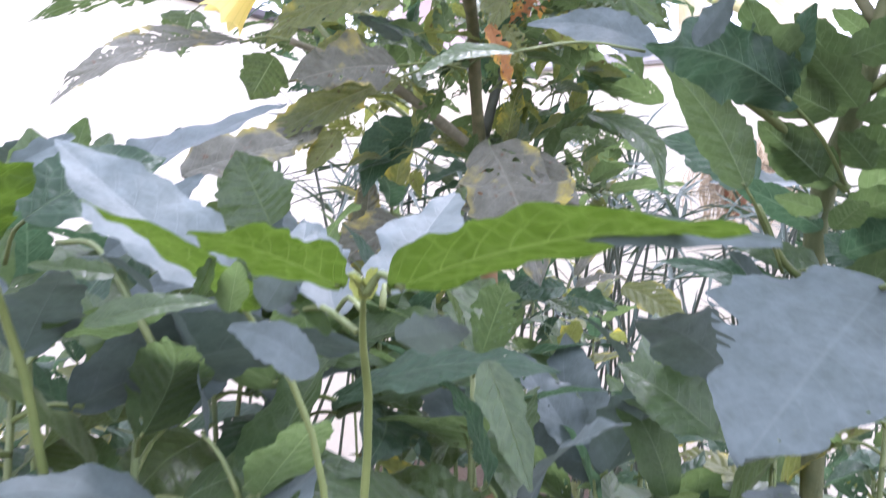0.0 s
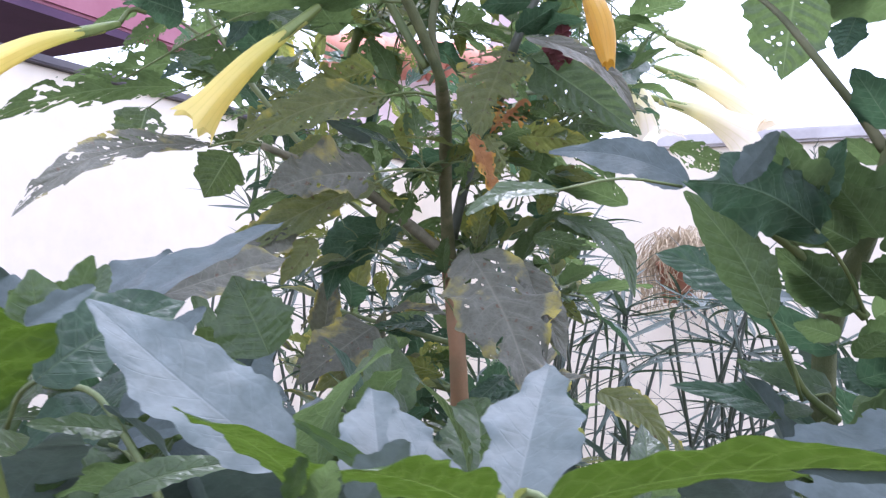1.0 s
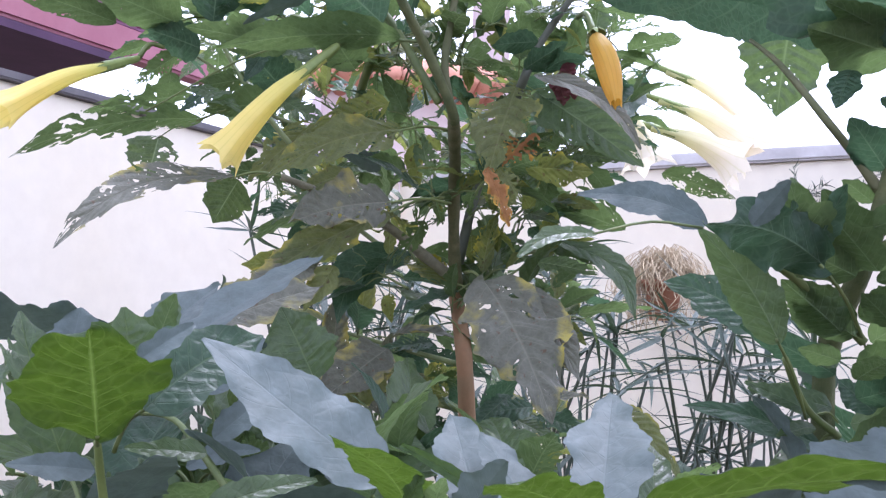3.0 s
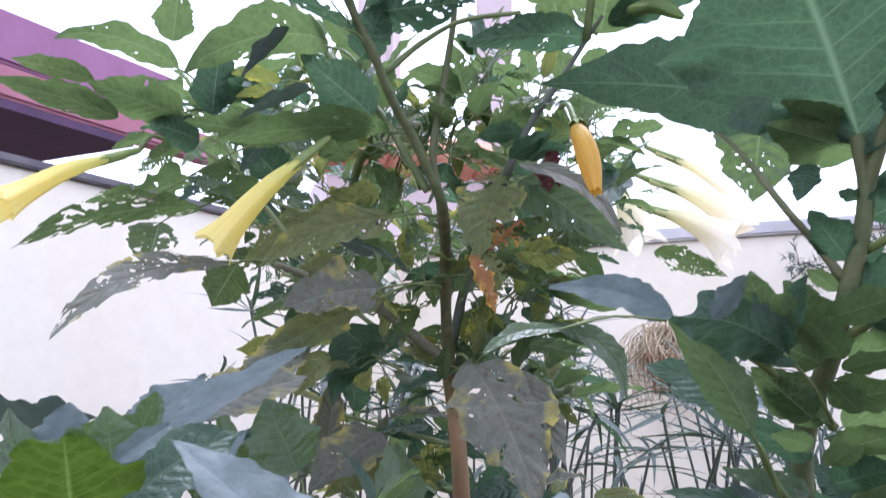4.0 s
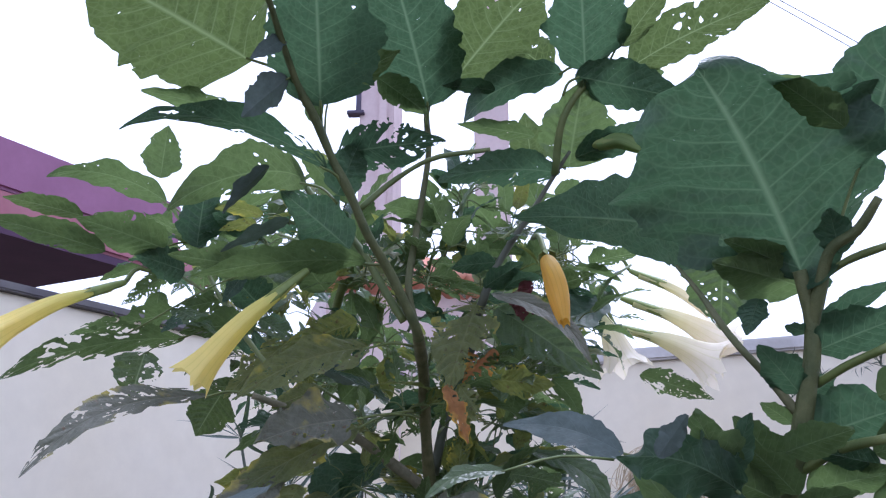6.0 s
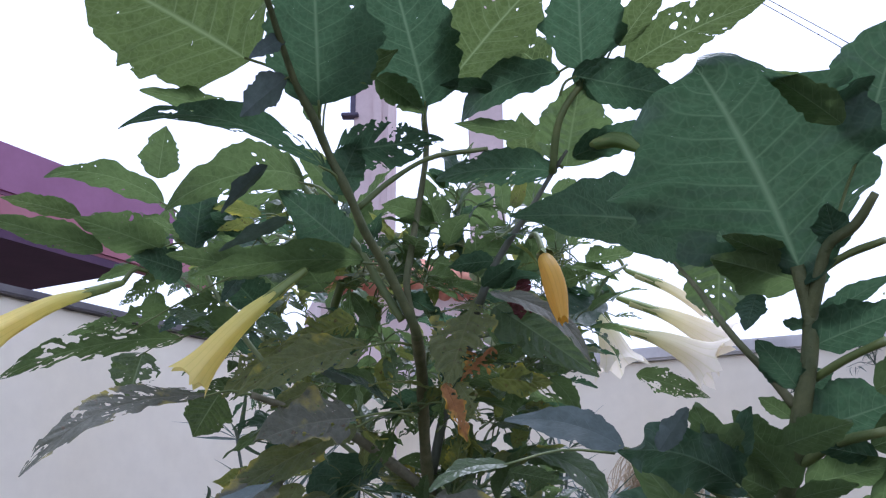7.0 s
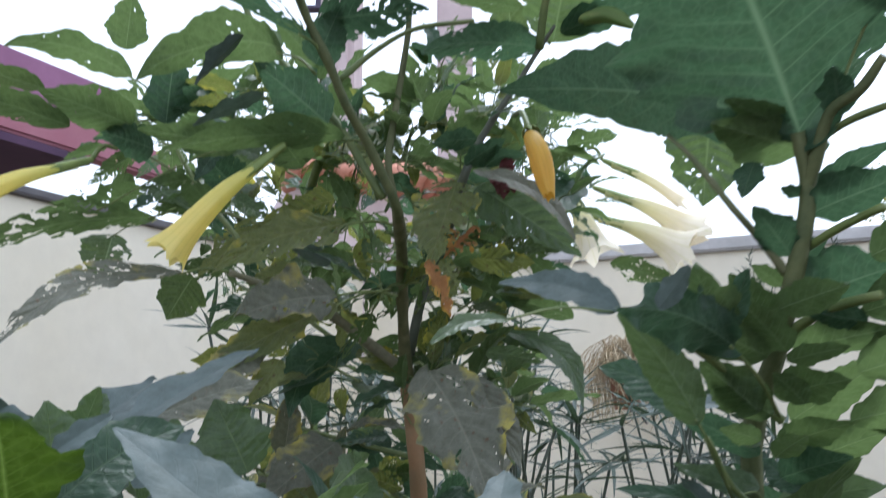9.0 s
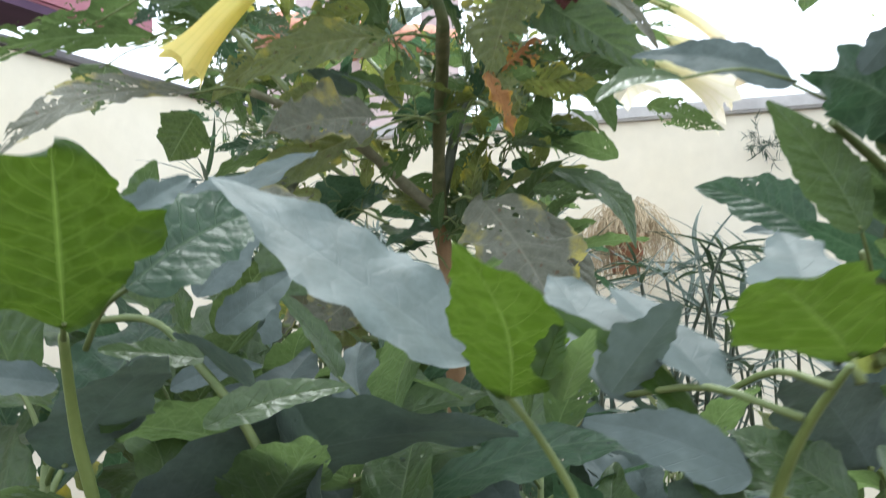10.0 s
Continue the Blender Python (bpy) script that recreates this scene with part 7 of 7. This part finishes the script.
culm(sedge_right, (0.596, 3.389, 0.000), (1.044, 3.482, 0.919), 11, 0.27, rnd, -0.04)
culm(sedge_right, (0.524, 2.563, 0.000), (0.951, 2.349, 1.551), 12, 0.27, rnd, 0.22)
culm(sedge_right, (1.267, 3.078, 0.000), (0.975, 3.165, 1.319), 12, 0.18, rnd, 0.09)
culm(sedge_right, (1.432, 2.715, 0.000), (1.213, 2.458, 1.395), 9, 0.26, rnd, 0.10)
culm(sedge_right, (0.735, 2.473, 0.000), (0.942, 2.390, 1.494), 11, 0.19, rnd, -0.07)
culm(sedge_right, (0.884, 2.644, 0.000), (0.933, 2.374, 1.243), 11, 0.28, rnd, 0.14)
culm(sedge_right, (0.862, 3.082, 0.000), (1.245, 3.384, 1.108), 10, 0.28, rnd, 0.01)
culm(sedge_right, (1.113, 2.621, 0.000), (0.890, 2.535, 1.131), 9, 0.28, rnd, 0.33)
culm(sedge_right, (1.341, 3.240, 0.000), (1.434, 3.314, 1.069), 8, 0.24, rnd, -0.08)
culm(sedge_right, (1.260, 2.404, 0.000), (0.882, 2.338, 1.511), 9, 0.28, rnd, 0.26)
culm(sedge_right, (0.813, 3.115, 0.000), (1.226, 3.169, 1.454), 9, 0.22, rnd, 0.05)
culm(sedge_right, (0.957, 2.583, 0.000), (0.730, 2.620, 1.166), 9, 0.28, rnd, 0.30)
culm(sedge_right, (0.517, 2.800, 0.000), (0.766, 2.943, 1.452), 11, 0.19, rnd, 0.31)
culm(sedge_right, (0.997, 2.799, 0.000), (0.992, 2.521, 1.370), 13, 0.27, rnd, 0.27)
culm(sedge_right, (0.796, 2.862, 0.000), (1.149, 3.061, 1.014), 12, 0.25, rnd, -0.08)
culm(sedge_right, (1.556, 3.266, 0.000), (1.674, 3.423, 1.549), 11, 0.22, rnd, 0.10)
culm(sedge_right, (1.501, 3.102, 0.000), (1.432, 3.013, 1.249), 11, 0.27, rnd, -0.12)
culm(sedge_right, (1.296, 2.659, 0.000), (0.924, 2.380, 1.148), 11, 0.22, rnd, -0.11)
culm(sedge_right, (1.023, 2.618, 0.000), (1.120, 2.704, 1.279), 12, 0.25, rnd, 0.29)
culm(sedge_right, (1.254, 2.576, 0.000), (1.052, 2.423, 1.227), 9, 0.28, rnd, 0.00)
culm(sedge_right, (1.080, 2.956, 0.000), (1.274, 2.971, 1.303), 11, 0.21, rnd, -0.05)
culm(sedge_right, (1.523, 3.014, 0.000), (1.290, 3.122, 1.529), 12, 0.25, rnd, -0.12)
culm(sedge_right, (1.277, 2.877, 0.000), (0.915, 2.624, 1.120), 10, 0.19, rnd, 0.01)
culm(sedge_right, (0.850, 2.970, 0.000), (1.454, 3.167, 1.125), 11, 0.20, rnd, -0.10)

# ---- weeds on the wall and a far tree behind it ----
rnd = random.Random(17)
wall_weed((2.430, 4.199, 2.204), 0.16, rnd)
wall_weed((2.097, 4.397, 2.143), 0.15, rnd)
wall_weed((2.144, 4.370, 2.145), 0.17, rnd)
wall_weed((2.705, 4.035, 2.195), 0.2, rnd)
far_tree((5.518, 7.975, 3.678), rnd)

# ---- clay pot of dry grass on a wall bracket ----
pot = thing("hanging_pot", (1.385, 4.398, 1.599), "small terracotta pot with a mop of dry straw-coloured grass", "plant pot")
POT = Matrix.Translation((1.385, 4.398, 1.599))
part("pot", lathe("pot", [(0.0, -0.12), (0.065, -0.12), (0.095, 0.05), (0.105, 0.05), (0.11, 0.085), (0.092, 0.085), (0.085, 0.03), (0.0, 0.02)]), M_POT, pot, POT)
part("bracket", tube_mesh("bracket", [POT @ Vector((0, 0, -0.125)), POT @ Vector((0.109, 0.182, -0.140)), POT @ Vector((0.217, 0.364, -0.200))], 0.006, 0.006, 7), M_SLATE, pot, None, "iron bracket")
rnd = random.Random(3)
strand_v, strand_f = [], []
for i in range(300):
    w, reach = rnd.uniform(0, 6.283), rnd.uniform(0.08, 0.27)
    rise, curl = rnd.uniform(0.06, 0.2), rnd.gauss(0, 0.55)
    fall = rnd.uniform(-0.12, 0.1) if math.sin(w) < -0.5 else rnd.uniform(-0.05, 0.26)
    jig = [Vector((rnd.gauss(0, 0.018), rnd.gauss(0, 0.018), rnd.gauss(0, 0.016))) for _ in range(4)]
    pts = [Vector((0.05 * math.cos(w), 0.05 * math.sin(w), 0.05)), jig[0] + Vector((0.45 * reach * math.cos(w), 0.45 * reach * math.sin(w), 0.05 + rise)),
           jig[1] + Vector((0.85 * reach * math.cos(w + curl), 0.85 * reach * math.sin(w + curl), 0.05 + 0.6 * rise)),
           jig[2] + Vector((reach * math.cos(w + 1.5 * curl), reach * math.sin(w + 1.5 * curl), 0.06 - 0.5 * fall)),
           jig[3] + Vector((0.95 * reach * math.cos(w + 2 * curl), 0.95 * reach * math.sin(w + 2 * curl), 0.06 - fall))]
    line = curve_points(pts, 4)
    for k in range(len(line) - 1):
        q = len(strand_v)
        for p in (line[k], line[k + 1]):
            for j in range(3):
                strand_v.append((p + Vector((math.cos(2.1 * j), math.sin(2.1 * j), 0)) * 0.003)[:])
        strand_f += [(q, q + 1, q + 4, q + 3), (q + 1, q + 2, q + 5, q + 4), (q + 2, q, q + 3, q + 5)]
tagged(part("dry_grass", smooth(mesh_from("dry_grass", strand_v, strand_f)), M_STRAW, pot, POT, "tangled dry grass"), kind="stuff")

for lift in (0.0, -0.14):
    cable = thing("overhead_cable", (6.177, 12.000, 9.120), "thin black overhead cable fixed to the stair tower", "cable", "overhead cables")
    part("cable", tube_mesh("cable", [(2.15, 14.72, 14.19 + lift), (6.18, 12.00, 9.12 + lift), (6.12, 10.50, 7.74 + lift), (5.77, 7.00, 4.60 + lift)], 0.007, 0.007, 6), M_CABLE, cable)
